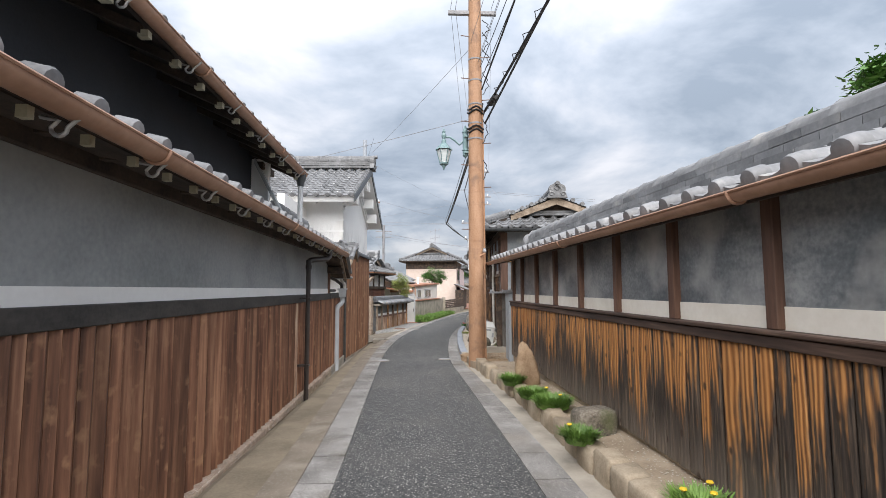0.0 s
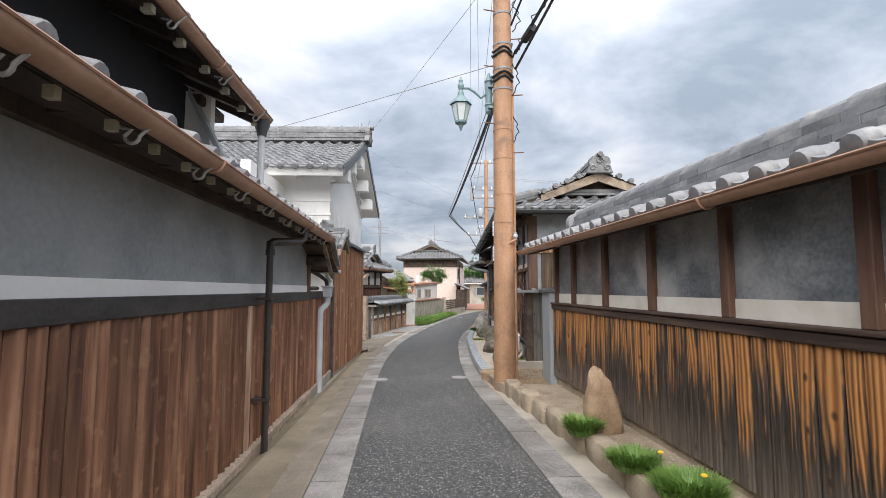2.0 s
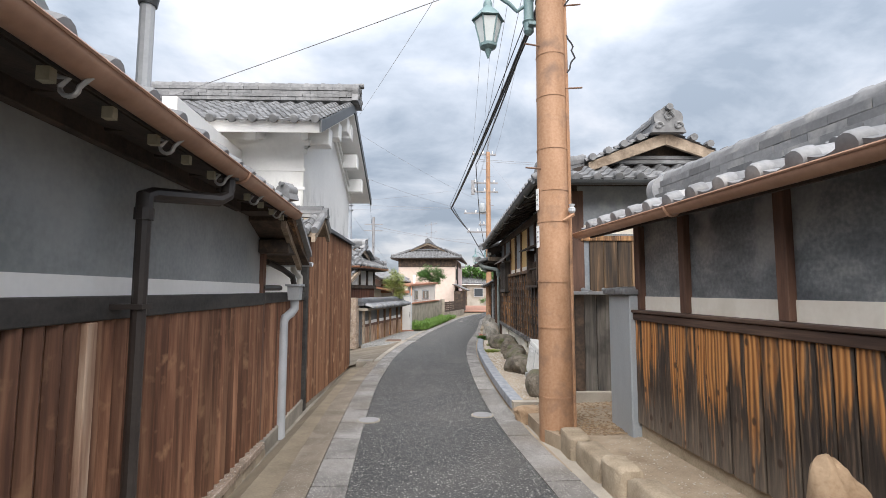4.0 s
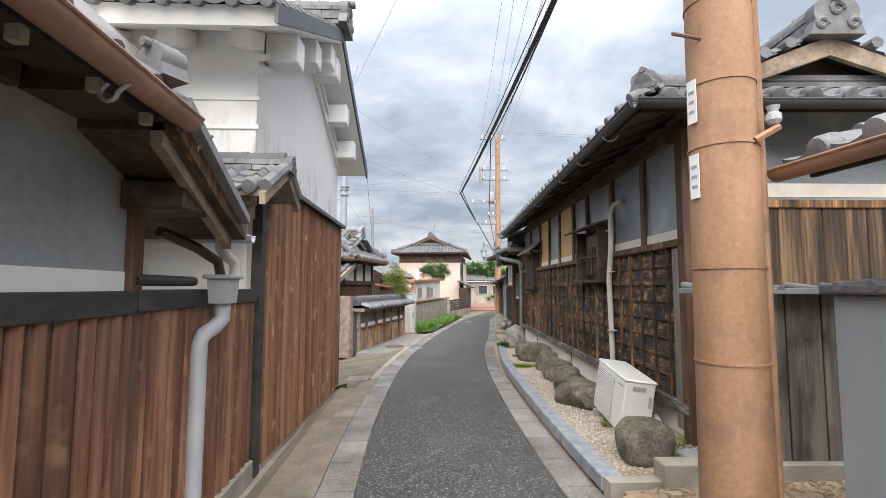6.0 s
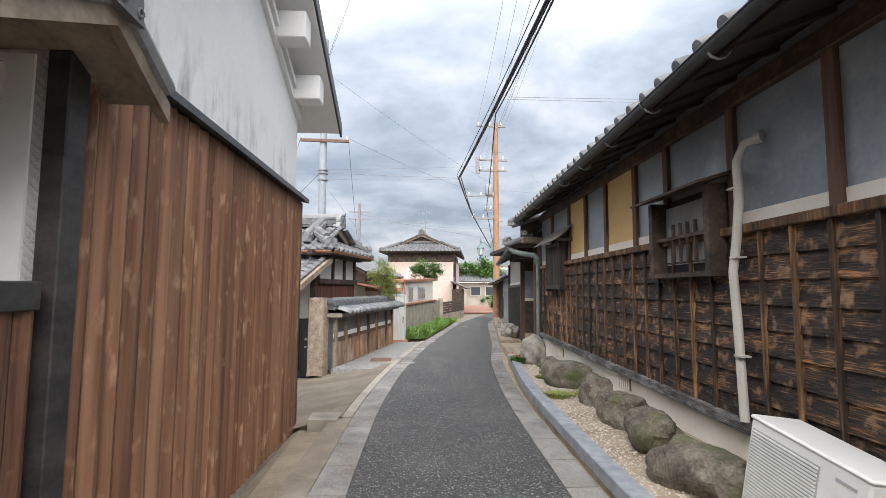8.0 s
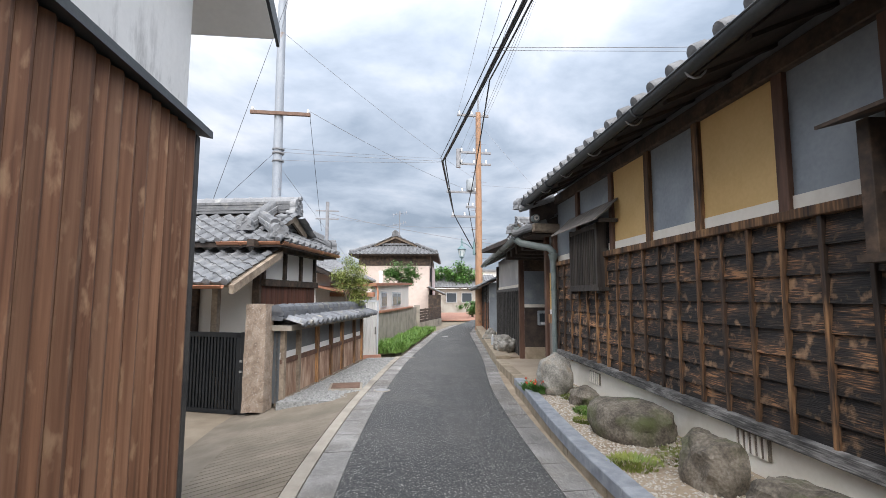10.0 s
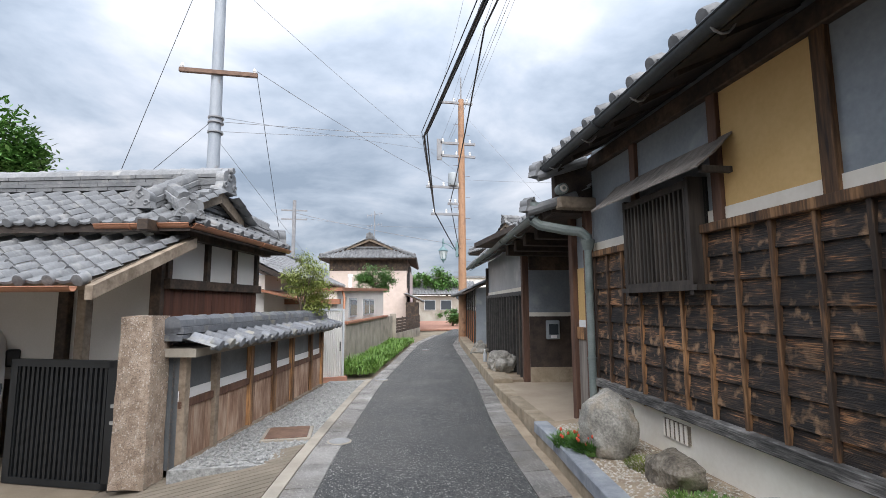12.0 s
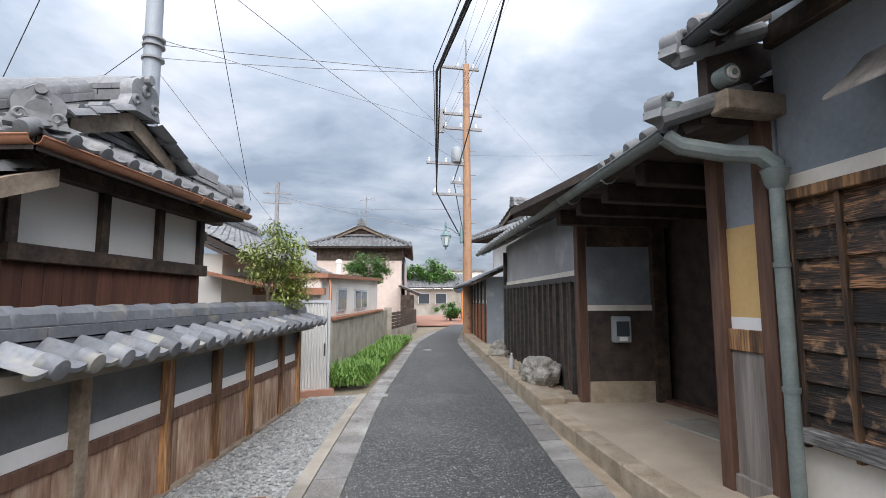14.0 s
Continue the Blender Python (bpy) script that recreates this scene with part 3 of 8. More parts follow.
def slope_matrix(p0, p1, inward, pitch):
    """Local x along the eave, y up the slope, z out of it. Ends are swapped if that keeps the slope's face up."""
    p0, p1, d = Vector(p0), Vector(p1), Vector((inward[0], inward[1], 0)).normalized()
    if (p1 - p0).cross(d).z < 0:
        p0, p1 = p1, p0
    u = (p1 - p0).normalized()
    v = (d * math.cos(radians(pitch)) + Vector((0, 0, math.sin(radians(pitch)))))
    v = (v - u * v.dot(u)).normalized()
    n = u.cross(v)
    t = Matrix.Identity(4)
    for i in range(3):
        t[i][0], t[i][1], t[i][2], t[i][3] = u[i], v[i], n[i], p0[i]
    return t, (p1 - p0).length


def tiles(parent, p0, p1, inward, pitch, rows, mat, w=0.265, e=0.225, single=True, keep=None, caps=True, name="roof_tile"):
    """Courses of S-shaped tiles over a slope; keep(u, v) tells which stand."""
    m, ln = slope_matrix(p0, p1, inward, pitch)
    cols = max(1, round(ln / w))
    w = ln / cols
    vs, fs = tile_verts(w, e)
    key = (round(w, 4), round(e, 4), mat.name)
    if key not in TILE:
        me = bpy.data.meshes.new("roof_tile")
        me.from_pydata(vs, [], fs)
        me.update()
        smooth_by(me, 50)
        me.materials.append(mat)
        bm = bmesh.new()
        lathe(bm, (0, 0, 0), [(0.03, 0.0), (0.052, 0.004), (0.058, 0.02), (0.058, 0.1)], 12)
        bm.transform(Matrix.Rotation(radians(-90), 4, "X"))
        c = bpy.data.meshes.new("end_tile")
        bm.to_mesh(c)
        bm.free()
        smooth_by(c, 50)
        c.materials.append(mat)
        TILE[key] = (me, c)
    me, cap = TILE[key]
    V, Fc = [], []
    for r in range(rows):
        for k in range(cols):
            if keep and not keep((k + 0.5) * w, (r + 0.5) * e):
                continue
            q = m @ Matrix.Translation((k * w, r * e, random.uniform(-0.004, 0.004))) @ Matrix.Rotation(random.uniform(-0.012, 0.012), 4, "Z")
            if single:
                piece(name, me, q, parent)
            else:
                o = len(V)
                V += [tuple(q @ Vector(c)) for c in vs]
                Fc += [tuple(i + o for i in f) for f in fs]
    if caps:
        for k in range(cols):
            if keep and not keep((k + 0.5) * w, 0.05):
                continue
            q = m @ Matrix.Translation(((k + 0.79) * w, -0.05, 0.022))
            if single or caps == "single":
                piece("end_tile", cap, q, parent)
            else:
                o = len(V)
                V += [tuple(q @ v.co) for v in cap.vertices]
                Fc += [tuple(i + o for i in f.vertices) for f in cap.polygons]
    if V:
        raw_part("roof_tiles", V, Fc, mat, parent, "", True, "stuff")
    return m, ln


def ridge(parent, p0, p1, mat, h=0.22, w=0.2, ends=True, seg=0.3, batter=0.005, single=False):
    """A ridge of jointed flat courses under a line of round tiles, with ornamental ends."""
    p0, p1 = Vector(p0), Vector(p1)
    d = (p1 - p0)
    F = Fr(p0, p1, 1)
    k = max(2, int(h / 0.055))
    rise = (p1.z - p0.z) / max(F.len, 0.01)
    fc = [(0, 1, 3, 2), (4, 6, 7, 5), (0, 4, 5, 1), (2, 3, 7, 6), (0, 2, 6, 4), (1, 5, 7, 3)]
    V, Fc = [], []
    for i in range(k):
        ww = w / 2 + (0.014 if i % 2 else 0.0) - batter * i + 0.005
        u = -0.13 if i % 2 else 0.0
        while u < F.len:
            a, b = max(u, 0.0), min(u + 0.264, F.len)
            jt = random.uniform(-0.004, 0.005)
            q = [F.p(s, n, p0.z + rise * s + (i + g) * h / k) for s in (a, b) for n in (-ww - jt, ww + jt) for g in (0.0, 0.86)]
            if b - a > 0.02:
                if single:
                    raw_part("ridge_tile", q, fc, mat, parent)
                else:
                    o = len(V)
                    V += [tuple(c) for c in q]
                    Fc += [tuple(c + o for c in f) for f in fc]
            u += 0.27
    if V:
        raw_part("ridge_course", V, Fc, mat, parent, "", False, "stuff")
    n = max(1, int(d.length / seg))
    bm = bmesh.new()
    for i in range(n):
        a, b = p0 + d * (i / n), p0 + d * ((i + 1.06) / n)
        tube(bm, [a + Vector((0, 0, h)), a + (b - a) * 0.8 + Vector((0, 0, h)), a + (b - a) * 0.82 + Vector((0, 0, h)), b + Vector((0, 0, h))], min(w * 0.44, 0.1), 10, True, min(w * 0.5, 0.115))
    part("ridge_cap", bm, mat, parent, "", True)["kind"] = "stuff"
    if ends:
        for p, s in ((p0, -1), (p1, 1)):
            if ends == 1 and s < 0 or ends == -1 and s > 0:
                continue
            ornament(parent, p + Vector((0, 0, h * 0.4)), F.u * s, mat, h * 1.25)


def ornament(parent, at, way, mat, s=0.3):
    """A ridge-end tile: an arched plate with a boss and scrolls."""
    at, way = Vector(at), Vector(way).normalized()
    side = Vector((-way.y, way.x, 0))
    bm = bmesh.new()
    outl = []
    for i in range(19):
        a = math.pi * i / 18
        rr = s * (0.62 + 0.1 * abs(math.sin(3 * a)))
        outl.append((rr * math.cos(a), rr * math.sin(a) * 1.15))
    outl = [(s * 0.8, -s * 0.45)] + outl + [(-s * 0.8, -s * 0.45)]
    fr = [bm.verts.new(at + way * 0.09 + side * a + Vector((0, 0, b))) for a, b in outl]
    bk = [bm.verts.new(at - way * 0.02 + side * a + Vector((0, 0, b))) for a, b in outl]
    bm.faces.new(fr)
    bm.faces.new(bk[::-1])
    for i in range(len(fr)):
        j = (i + 1) % len(fr)
        bm.faces.new((fr[i], fr[j], bk[j], bk[i]))
    for q, r in ((side * s * 0.45 + Vector((0, 0, -s * 0.15)), s * 0.26), (-side * s * 0.45 + Vector((0, 0, -s * 0.15)), s * 0.26), (Vector((0, 0, s * 0.3)), s * 0.3)):
        c = at + way * 0.09 + q
        tube(bm, [c + r * (0.75 * math.cos(t * 0.7)) * side * (1 - t / 14) + Vector((0, 0, r * 0.75 * math.sin(t * 0.7) * (1 - t / 14))) for t in range(10)], r * 0.26, 6)
    tube(bm, [at + way * -0.05 + Vector((0, 0, s * 0.66)), at + way * (0.06 + 0.3 * s) + Vector((0, 0, s * 0.7))], s * 0.16, 10)
    return part("ridge_end_tile", bm, mat, parent, "scrolled ornamental ridge-end tile", True)


def gutter(parent, p0, p1, r, mat, name="gutter", brackets=0.0, bmat=None, label=""):
    """A half-round trough with thickness, and curled hangers below it."""
    p0, p1 = Vector(p0), Vector(p1)
    d = (p1 - p0).normalized()
    s = Vector((-d.y, d.x, 0)).normalized()
    bm = bmesh.new()
    rings = []
    for p in (p0, p1):
        o = [p + r * (math.cos(a) * s + math.sin(a) * Vector((0, 0, 1))) for a in [math.pi + math.pi * i / 10 for i in range(11)]]
        i_ = [p + (r - 0.006) * (math.cos(a) * s + math.sin(a) * Vector((0, 0, 1))) for a in [2 * math.pi - math.pi * i / 10 for i in range(11)]]
        rings.append([bm.verts.new(c) for c in o + i_])
    k = len(rings[0])
    for i in range(k):
        bm.faces.new((rings[0][i], rings[0][(i + 1) % k], rings[1][(i + 1) % k], rings[1][i]))
    for rg in rings:
        bm.faces.new(rg)
    for sg in (1, -1):
        tube(bm, [p0 + s * r * sg, p1 + s * r * sg], 0.008, 6)
    g = part(name, bm, mat, parent, label, True)
    # joints
    n = max(1, int((p1 - p0).length / 2.6))
    for i in range(1, n + 1):
        c = p0 + (p1 - p0) * (i / (n + 0.6))
        bm = bmesh.new()
        tube(bm, [c + (r + 0.004) * (math.cos(a) * s + math.sin(a) * Vector((0, 0, 1))) for a in [math.pi + math.pi * j / 10 for j in range(11)]], 0.012, 6)
        part("joint_ring", bm, mat, g, "", True)
    return g


def rock_mesh(seed, sx, sy, sz, rough=0.16, sub=3, boxy=0.0):
    bm = bmesh.new()
    bmesh.ops.create_icosphere(bm, subdivisions=sub, radius=1.0)
    o = Vector((seed * 7.3, seed * 3.1, seed * 1.7))
    for v in bm.verts:
        d = v.co.normalized()
        k = 1 + rough * 1.6 * noise.noise(d * 1.3 + o) + rough * 0.7 * noise.noise(d * 3.1 + o) + rough * 0.35 * noise.noise(d * 7 + o) + rough * 0.2 * noise.noise(d * 16 + o)
        q = d * k
        if boxy:
            q = Vector([math.copysign(abs(c) ** (1 - boxy), c) for c in q])
        v.co = Vector((q.x * sx, q.y * sy, q.z * sz))
    return bm


# ---- ground and lane ----
def curve(pts):
    ys, xs = [p[0] for p in pts], [p[1] for p in pts]

    def f(y):
        k = [np.interp(y + o, ys, xs) for o in (-0.9, -0.45, 0, 0.45, 0.9)]
        return float(np.mean(k))
    return f


road_l = curve([(-12, -0.5), (3.3, -0.6), (6.8, -0.73), (10.2, -0.84), (12.5, -0.87), (16, -0.72), (18.9, -0.41), (20.6, -0.15), (23.9, 0.41), (33, 2.45), (38, 4.1), (44, 6.2)])
road_r = curve([(-12, 0.95), (3.3, 0.84), (6.9, 0.72), (8.5, 0.66), (10.1, 0.59), (12.4, 0.68), (14, 0.79), (16.2, 0.96), (18.6, 1.26), (20.2, 1.5), (23.4, 2.15), (25.8, 2.55), (32.5, 3.65), (38, 5.2), (44, 7.6)])
kerb_l = lambda y: road_l(y) - 0.27
kerb_r = lambda y: road_r(y) + (0.28 if y < 8.5 else 0.26)


def strip(ys, fa, fb, h, thick=0.2, hb=None):
    """A slab along the lane between two edges; h above the lane (hb at its second edge)."""
    bm = bmesh.new()
    hb = h if hb is None else hb
    rows = []
    for y in ys:
        a, b, z = fa(y), fb(y), gz(y)
        rows.append([bm.verts.new(q) for q in ((a, y, z + h), (b, y, z + hb), (b, y, z + hb - thick), (a, y, z + h - thick))])
    for r, s in zip(rows, rows[1:]):
        for i in range(4):
            j = (i + 1) % 4
            bm.faces.new((r[i], r[j], s[j], s[i]))
    bm.faces.new(rows[0])
    bm.faces.new(rows[-1][::-1])
    return bm


def yr(a, b, d=0.5):
    n = max(1, round((b - a) / d))
    return [a + (b - a) * i / n for i in range(n + 1)]


def build_ground():
    bm = bmesh.new()
    ys = [-2000, -300, -60] + yr(-12, 60, 1.0) + [120, 400, 2500]
    xs = [-2500, -300, -60, -12, -4, -2.4, -1.6, 0, 4, 12, 60, 300, 2500]
    g = [[bm.verts.new((x, y, gz(max(-12, y)) - (0.55 if x < -2 else 0.12))) for x in xs] for y in ys]
    for a, b in zip(g, g[1:]):
        for i in range(len(xs) - 1):
            bm.faces.new((a[i], a[i + 1], b[i + 1], b[i]))
    solo("ground", bm, M_earth, "bare brown earth and fine gravel around the houses", "ground", "structure", at=(0, 0, 0))
    solo("road", strip(yr(-12, 44), road_l, road_r, 0.0, 0.06), M_asphalt, "dark speckled asphalt lane with worn pale patches", "road", "structure", at=(0, 0, 0))


build_ground()


def pavers(name, fa, fb, y0, y1, step, lab, h=0.004):
    th = thing(name, (fa(y0), y0, gz(y0)), lab, "pavement", "structure")
    y = y0
    while y < y1:
        e = y + step - 0.014
        c = []
        for yy in (y, e):
            a, b = fa(yy) + 0.004, fb(yy) - 0.004
            for x in (a, b):
                for z in (-0.06, h + random.uniform(-0.002, 0.003)):
                    c.append(Vector((x, yy, gz(yy) + z)))
        bm = bmesh.new()
        hexa(bm, c)
        part("paving_stone", bm, M_paver, th)
        y += step
    return th


pavers("pavement_left", kerb_l, road_l, -3.0, 15.6, 0.6, "row of pale granite paving stones edging the asphalt")
pavers("pavement_left_far", kerb_l, road_l, 15.6, 38, 0.6, "row of pale granite paving stones edging the asphalt")
pavers("pavement_right", road_r, kerb_r, -3.0, 38, 0.6, "row of pale granite paving stones beside the planted bed")

# concrete channel between paving and the west wall
solo("drain_channel", strip(yr(-6, 15.4), lambda y: -1.9, lambda y: kerb_l(y) - 0.25, -0.22, 0.1, -0.17), M_conc, "stained concrete drain channel along the wall foot", "drain", "structure", at=(-1.4, 0, 0))
solo("drain_lip", strip(yr(-6, 15.4), lambda y: kerb_l(y) - 0.34, lambda y: kerb_l(y) - 0.252, -0.2, 0.1, -0.035), M_conc, "rounded concrete lip sloping into the drain channel", "kerb", "structure", at=(-1.3, 0, 0))
solo("kerb_concrete", strip(yr(-6, 15.4), lambda y: kerb_l(y) - 0.25, lambda y: kerb_l(y) - 0.006, -0.018, 0.2, -0.004), M_stainconc, "brown-stained concrete strip between paving and drain", "kerb", "structure", at=(-1.1, 0, 0))

# ---- west garden wall ----
FL = Fr((-1.7, -3.0), (-1.86, 9.72), -1)   # street face; u runs from y = -3
LEN_L = FL.len


def west_wall():
    th = thing("wall_west", FL.p(0, 0, 0), "grey plastered garden wall with brown board dado and black rail", "wall", "structure")
    L = LEN_L
    part("plaster", B((0, L, -0.3, 0.0, -0.4, 2.25), F=FL), M_greyplaster, th, "smooth dark grey plaster")
    part("white_band", B((0, L, 0.0, 0.006, 1.27, 1.378), F=FL), M_white, th, "white painted band")
    part("rail", B((0, L, 0.0, 0.05, 1.17, 1.285), F=FL, bev=0.006), M_beam, th, "black weathered timber rail")
    part("plinth", B((0, L, -0.1, 0.055, -0.75, -0.235), F=FL), M_plinth, th, "tan mortar between rubble stones")
    u = 0.0
    while u < L - 0.1:
        e = min(L, u + random.uniform(0.8, 1.3))
        part("plinth_cap", B((u + 0.003, e - 0.003, -0.1, 0.098 + random.uniform(-0.006, 0.006), -0.24, -0.162, -0.24, -0.166), F=FL, bev=0.01), M_stonepost, th, "pale granite capping")
        u = e
    u, i = 2.0, 0
    while u < L - 0.2:
        w = random.uniform(0.18, 0.42)
        b = rock_mesh(40 + i, w / 2 * 1.02, 0.03, 0.15, 0.16, 2, 0.6)
        b.transform(FL.m(u + w / 2, 0.055, -0.38 + random.uniform(-0.02, 0.02)))
        part("rubble_stone", b, M_plinth, th, "", True)
        u += w
        i += 1
    part("joint_batten", B((10.0, 10.07, 0.0, 0.055, -0.16, 1.165), F=FL, bev=0.004), M_rustgrey, th, "pale bare batten over a joint")
    planks(th, FL, 0, L, 0.0, -0.16, 1.17, 0.115, 0.018, M_board, "plank", crown=0.026, gap=0.008, z0b=-0.18, vary=0.35)
    return th


wall_west = west_wall()

# ---- recess between wall and store-house ----
KA, KB = (-1.88, 11.65), (-1.73, 15.48)
FK = Fr(KA, KB, -1)
FG = Fr((-1.86, 9.72), (-1.885, 11.62), -1)


def recess():
    th = thing("wall_recess", FG.p(0, 0, 0), "low boarded stretch of wall with white plaster set back above it", "wall", "structure")
    L = FG.len
    planks(th, FG, 0.06, L, 0.0, -0.18, 1.18, 0.115, 0.03, M_board, "plank", crown=0.018, gap=0.008, vary=0.3)
    part("rail", B((0.0, L - 0.02, -0.1, 0.06, 1.18, 1.29), F=FG, bev=0.006), M_beam, th)
    part("plinth", B((0, L, -0.1, 0.07, -0.5, -0.18), F=FG, bev=0.01), M_conc, th)
    part("backing", B((0, L, -0.1, -0.005, -0.3, 1.17), F=FG), M_darkwood, th)
    part("plaster", B((0.0, L + 0.3, -1.05, -0.9, 0.9, 3.3), F=FG), M_white, th, "stained white plaster")
    part("side_plaster", B((L + 0.02, L + 0.1, -1.0, -0.06, 1.2, 2.2), F=FG), M_white, th, "stained white plaster")
    part("corner_post", B((-0.05, 0.06, -0.12, 0.035, -0.2, 2.0), F=FG, bev=0.006), M_post, th)
    part("beam", B((0.5, 0.72, -0.9, 0.3, 1.62, 1.8), F=FG, bev=0.012), M_darkwood, th, "weathered beam end")
    part("beam", B((1.4, 1.56, -0.9, 0.12, 1.86, 2.0), F=FG, bev=0.012), M_oldwood, th, "weathered beam end")
    return th


recess()

# ---- white store-house ----


def slant(F, us, n0, n1, zs, h):
    """A bar that rises from us[0] to us[1]."""
    bm = bmesh.new()
    hexa(bm, [F.p(u, n, z + k) for u, z in zip(us, zs) for n in (n0, n1) for k in (0.0, h)])
    return bm


def storehouse():
    th = thing("storehouse", FK.p(0, 0, gz(13)), "white plastered storehouse with tiled gable roof and board-clad foot", "building")
    L = FK.len
    ze, za, mid = 3.7, 4.6, L / 2
    bm = bmesh.new()
    ring = [(0.0, -0.35), (L, -0.35), (L, ze), (mid, za), (0.0, ze)]
    f = [bm.verts.new(FK.p(u, -0.02, z)) for u, z in ring]
    k = [bm.verts.new(FK.p(u, -6.0, z)) for u, z in ring]
    bm.faces.new(f)
    bm.faces.new(k[::-1])
    for i in range(5):
        j = (i + 1) % 5
        bm.faces.new((f[i], f[j], k[j], k[i]))
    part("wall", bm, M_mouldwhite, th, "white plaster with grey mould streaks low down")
    # raised mouldings that follow the gable
    for o, d in ((0.30, 0.05), (0.42, 0.025)):
        bm = bmesh.new()
        for s in (0, 1):
            ua, ub = (0.0, mid) if s == 0 else (L, mid)
            za_, zb_ = ze - o, za - o * 1.05
            a = [FK.p(ua, n, z) for n in (-0.02, d) for z in (za_, za_ + 0.07)]
            b = [FK.p(ub, n, z) for n in (-0.02, d) for z in (zb_, zb_ + 0.07)]
            hexa(bm, [a[0], a[1], a[2], a[3], b[0], b[1], b[2], b[3]])
        part("moulding", bm, M_white, th)
    bm = bmesh.new()
    for z in (2.75, 3.02):
        hexa(bm, [FK.p(u, n, z + dz) for u in (-0.02, 0.0) for n in (-6, 0.005) for dz in (0, 0.04)])
    part("moulding", bm, M_white, th)
    # roof: two slopes, overhanging the street gable
    pit = math.degrees(math.atan2(za - ze, mid))
    ov, ev = 0.37, 0.75
    for s in (0, 1):
        ue = -ev if s == 0 else L + ev
        zee = ze + 0.16 - ev * math.tan(radians(pit))
        p0, p1 = FK.p(ue, ov, zee), FK.p(ue, -6.3, zee)
        inw = FK.u if s == 0 else -FK.u
        rows = int((mid + ev) / math.cos(radians(pit)) / 0.225)
        tiles(th, p0, p1, inw, pit, rows, M_tilefar, single=False)
        bm = bmesh.new()
        m, ln = slope_matrix(p0, p1, inw, pit)
        hexa(bm, [m @ Vector((a, b, c)) for a in (0, ln) for b in (0.02, (mid + ev) / math.cos(radians(pit)) - 0.01) for c in (-0.16, -0.012)])
        part("roof_slab", bm, M_white, th)
        # plastered rafter ends along the eave
        n = 0
        while n < 6.0 and s == 0:
            part("rafter_end", slant(FK, (-0.36, 0.0), ov - 0.5 - n, ov - 0.34 - n, (ze - 0.34, ze - 0.2), 0.16), M_white, th)
            n += 0.62
        # blocks under the gable overhang
        for q in (0.12, 0.5, 0.9):
            uu = (0.0 if s == 0 else L) + (mid if s == 0 else -mid) * q
            zz = ze + (za - ze) * q
            part("purlin_end", B((uu - 0.12, uu + 0.12, 0.0, ov - 0.06, zz - 0.36, zz - 0.08), F=FK, bev=0.01), M_white, th)
        # dark barge edge
        bm = bmesh.new()
        hexa(bm, [FK.p(u, n, z + dz) for u, z in ((ue, zee - 0.16), (mid, za + 0.02)) for n in (ov, ov + 0.025) for dz in (0.0, 0.16)])
        part("barge_board", bm, M_darkgutter, th)
    ridge(th, FK.p(mid, ov + 0.02, za + 0.2), FK.p(mid, -6.3, za + 0.2), M_tilefar, 0.26, 0.24, ends=-1)
    # board cladding of the foot
    top = 2.3
    planks(th, FK, 0.12, L, 0.02, -0.28, top, 0.12, 0.03, M_clad, "cladding_board", crown=0.02, gap=0.006, z0b=-0.34, vary=0.25)
    part("corner_post", B((0.0, 0.12, -0.1, 0.07, -0.35, 2.25), F=FK, bev=0.006), M_beam, th)
    part("corner_post", B((L - 0.02, L + 0.05, -0.6, 0.06, -0.35, top), F=FK, bev=0.006), M_beam, th)
    bm = bmesh.new()
    hexa(bm, [FK.p(u, n, z) for u in (0.3, L + 0.08) for n, z0, z1 in ((-0.03, top + 0.03, top + 0.16), (0.13, top, top + 0.05)) for z in (z0, z1)])
    part("cap_board", bm, M_darkgutter, th, "grey sheet-metal cap")
    part("foundation", B((0, L + 0.04, -0.3, 0.04, -0.75, -0.28), F=FK), M_conc, th)
    return th


storehouse()

# ---- east garden wall ----
FR = Fr((1.93, -3.0), (1.72, 9.06), 1)


def east_wall():
    th = thing("wall_east", FR.p(0, 0, 0), "garden wall with charred cedar dado, timber posts and worn grey plaster", "wall", "structure")
    L = FR.len
    part("plaster", B((0, L, -0.3, -0.05, 0.1, 1.93, 0.1, 2.0), F=FR), M_wearplaster, th, "grey plaster with pale worn patches")
    part("cream_band", B((0, L, -0.05, -0.042, 1.13, 1.268), F=FR), M_cream, th, "cream painted band")
    part("rail", B((0, L, -0.05, 0.052, 1.055, 1.118), F=FR, bev=0.006), M_railwood, th, "dark weathered rail")
    part("rail_cap", B((0, L + 0.02, -0.05, 0.066, 1.121, 1.146), F=FR, bev=0.006), M_railwood, th, "worn brown ledge board")
    part("backing", B((0, L, -0.12, -0.005, 0.0, 1.06), F=FR), M_darkwood, th)
    planks(th, FR, 0, L, 0.0, 0.15, 1.055, 0.128, 0.025, M_burnt, "plank", crown=0.006, gap=0.007, jit=0.008, vary=0.3)
    part("foot_stones", B((0, L, -0.15, 0.0, -0.1, 0.18), F=FR), M_plinth, th)
    u = 0.585
    while u < L - 0.2:
        part("post", B((u - 0.042, u + 0.042, -0.16, 0.0, 1.147, 1.9), F=FR, bev=0.005), M_post, th)
        u += 0.975
    part("end_post", B((L - 0.1, L - 0.002, -0.3, 0.004, 1.147, 1.9), F=FR, bev=0.005), M_post, th)
    return th


east_wall()


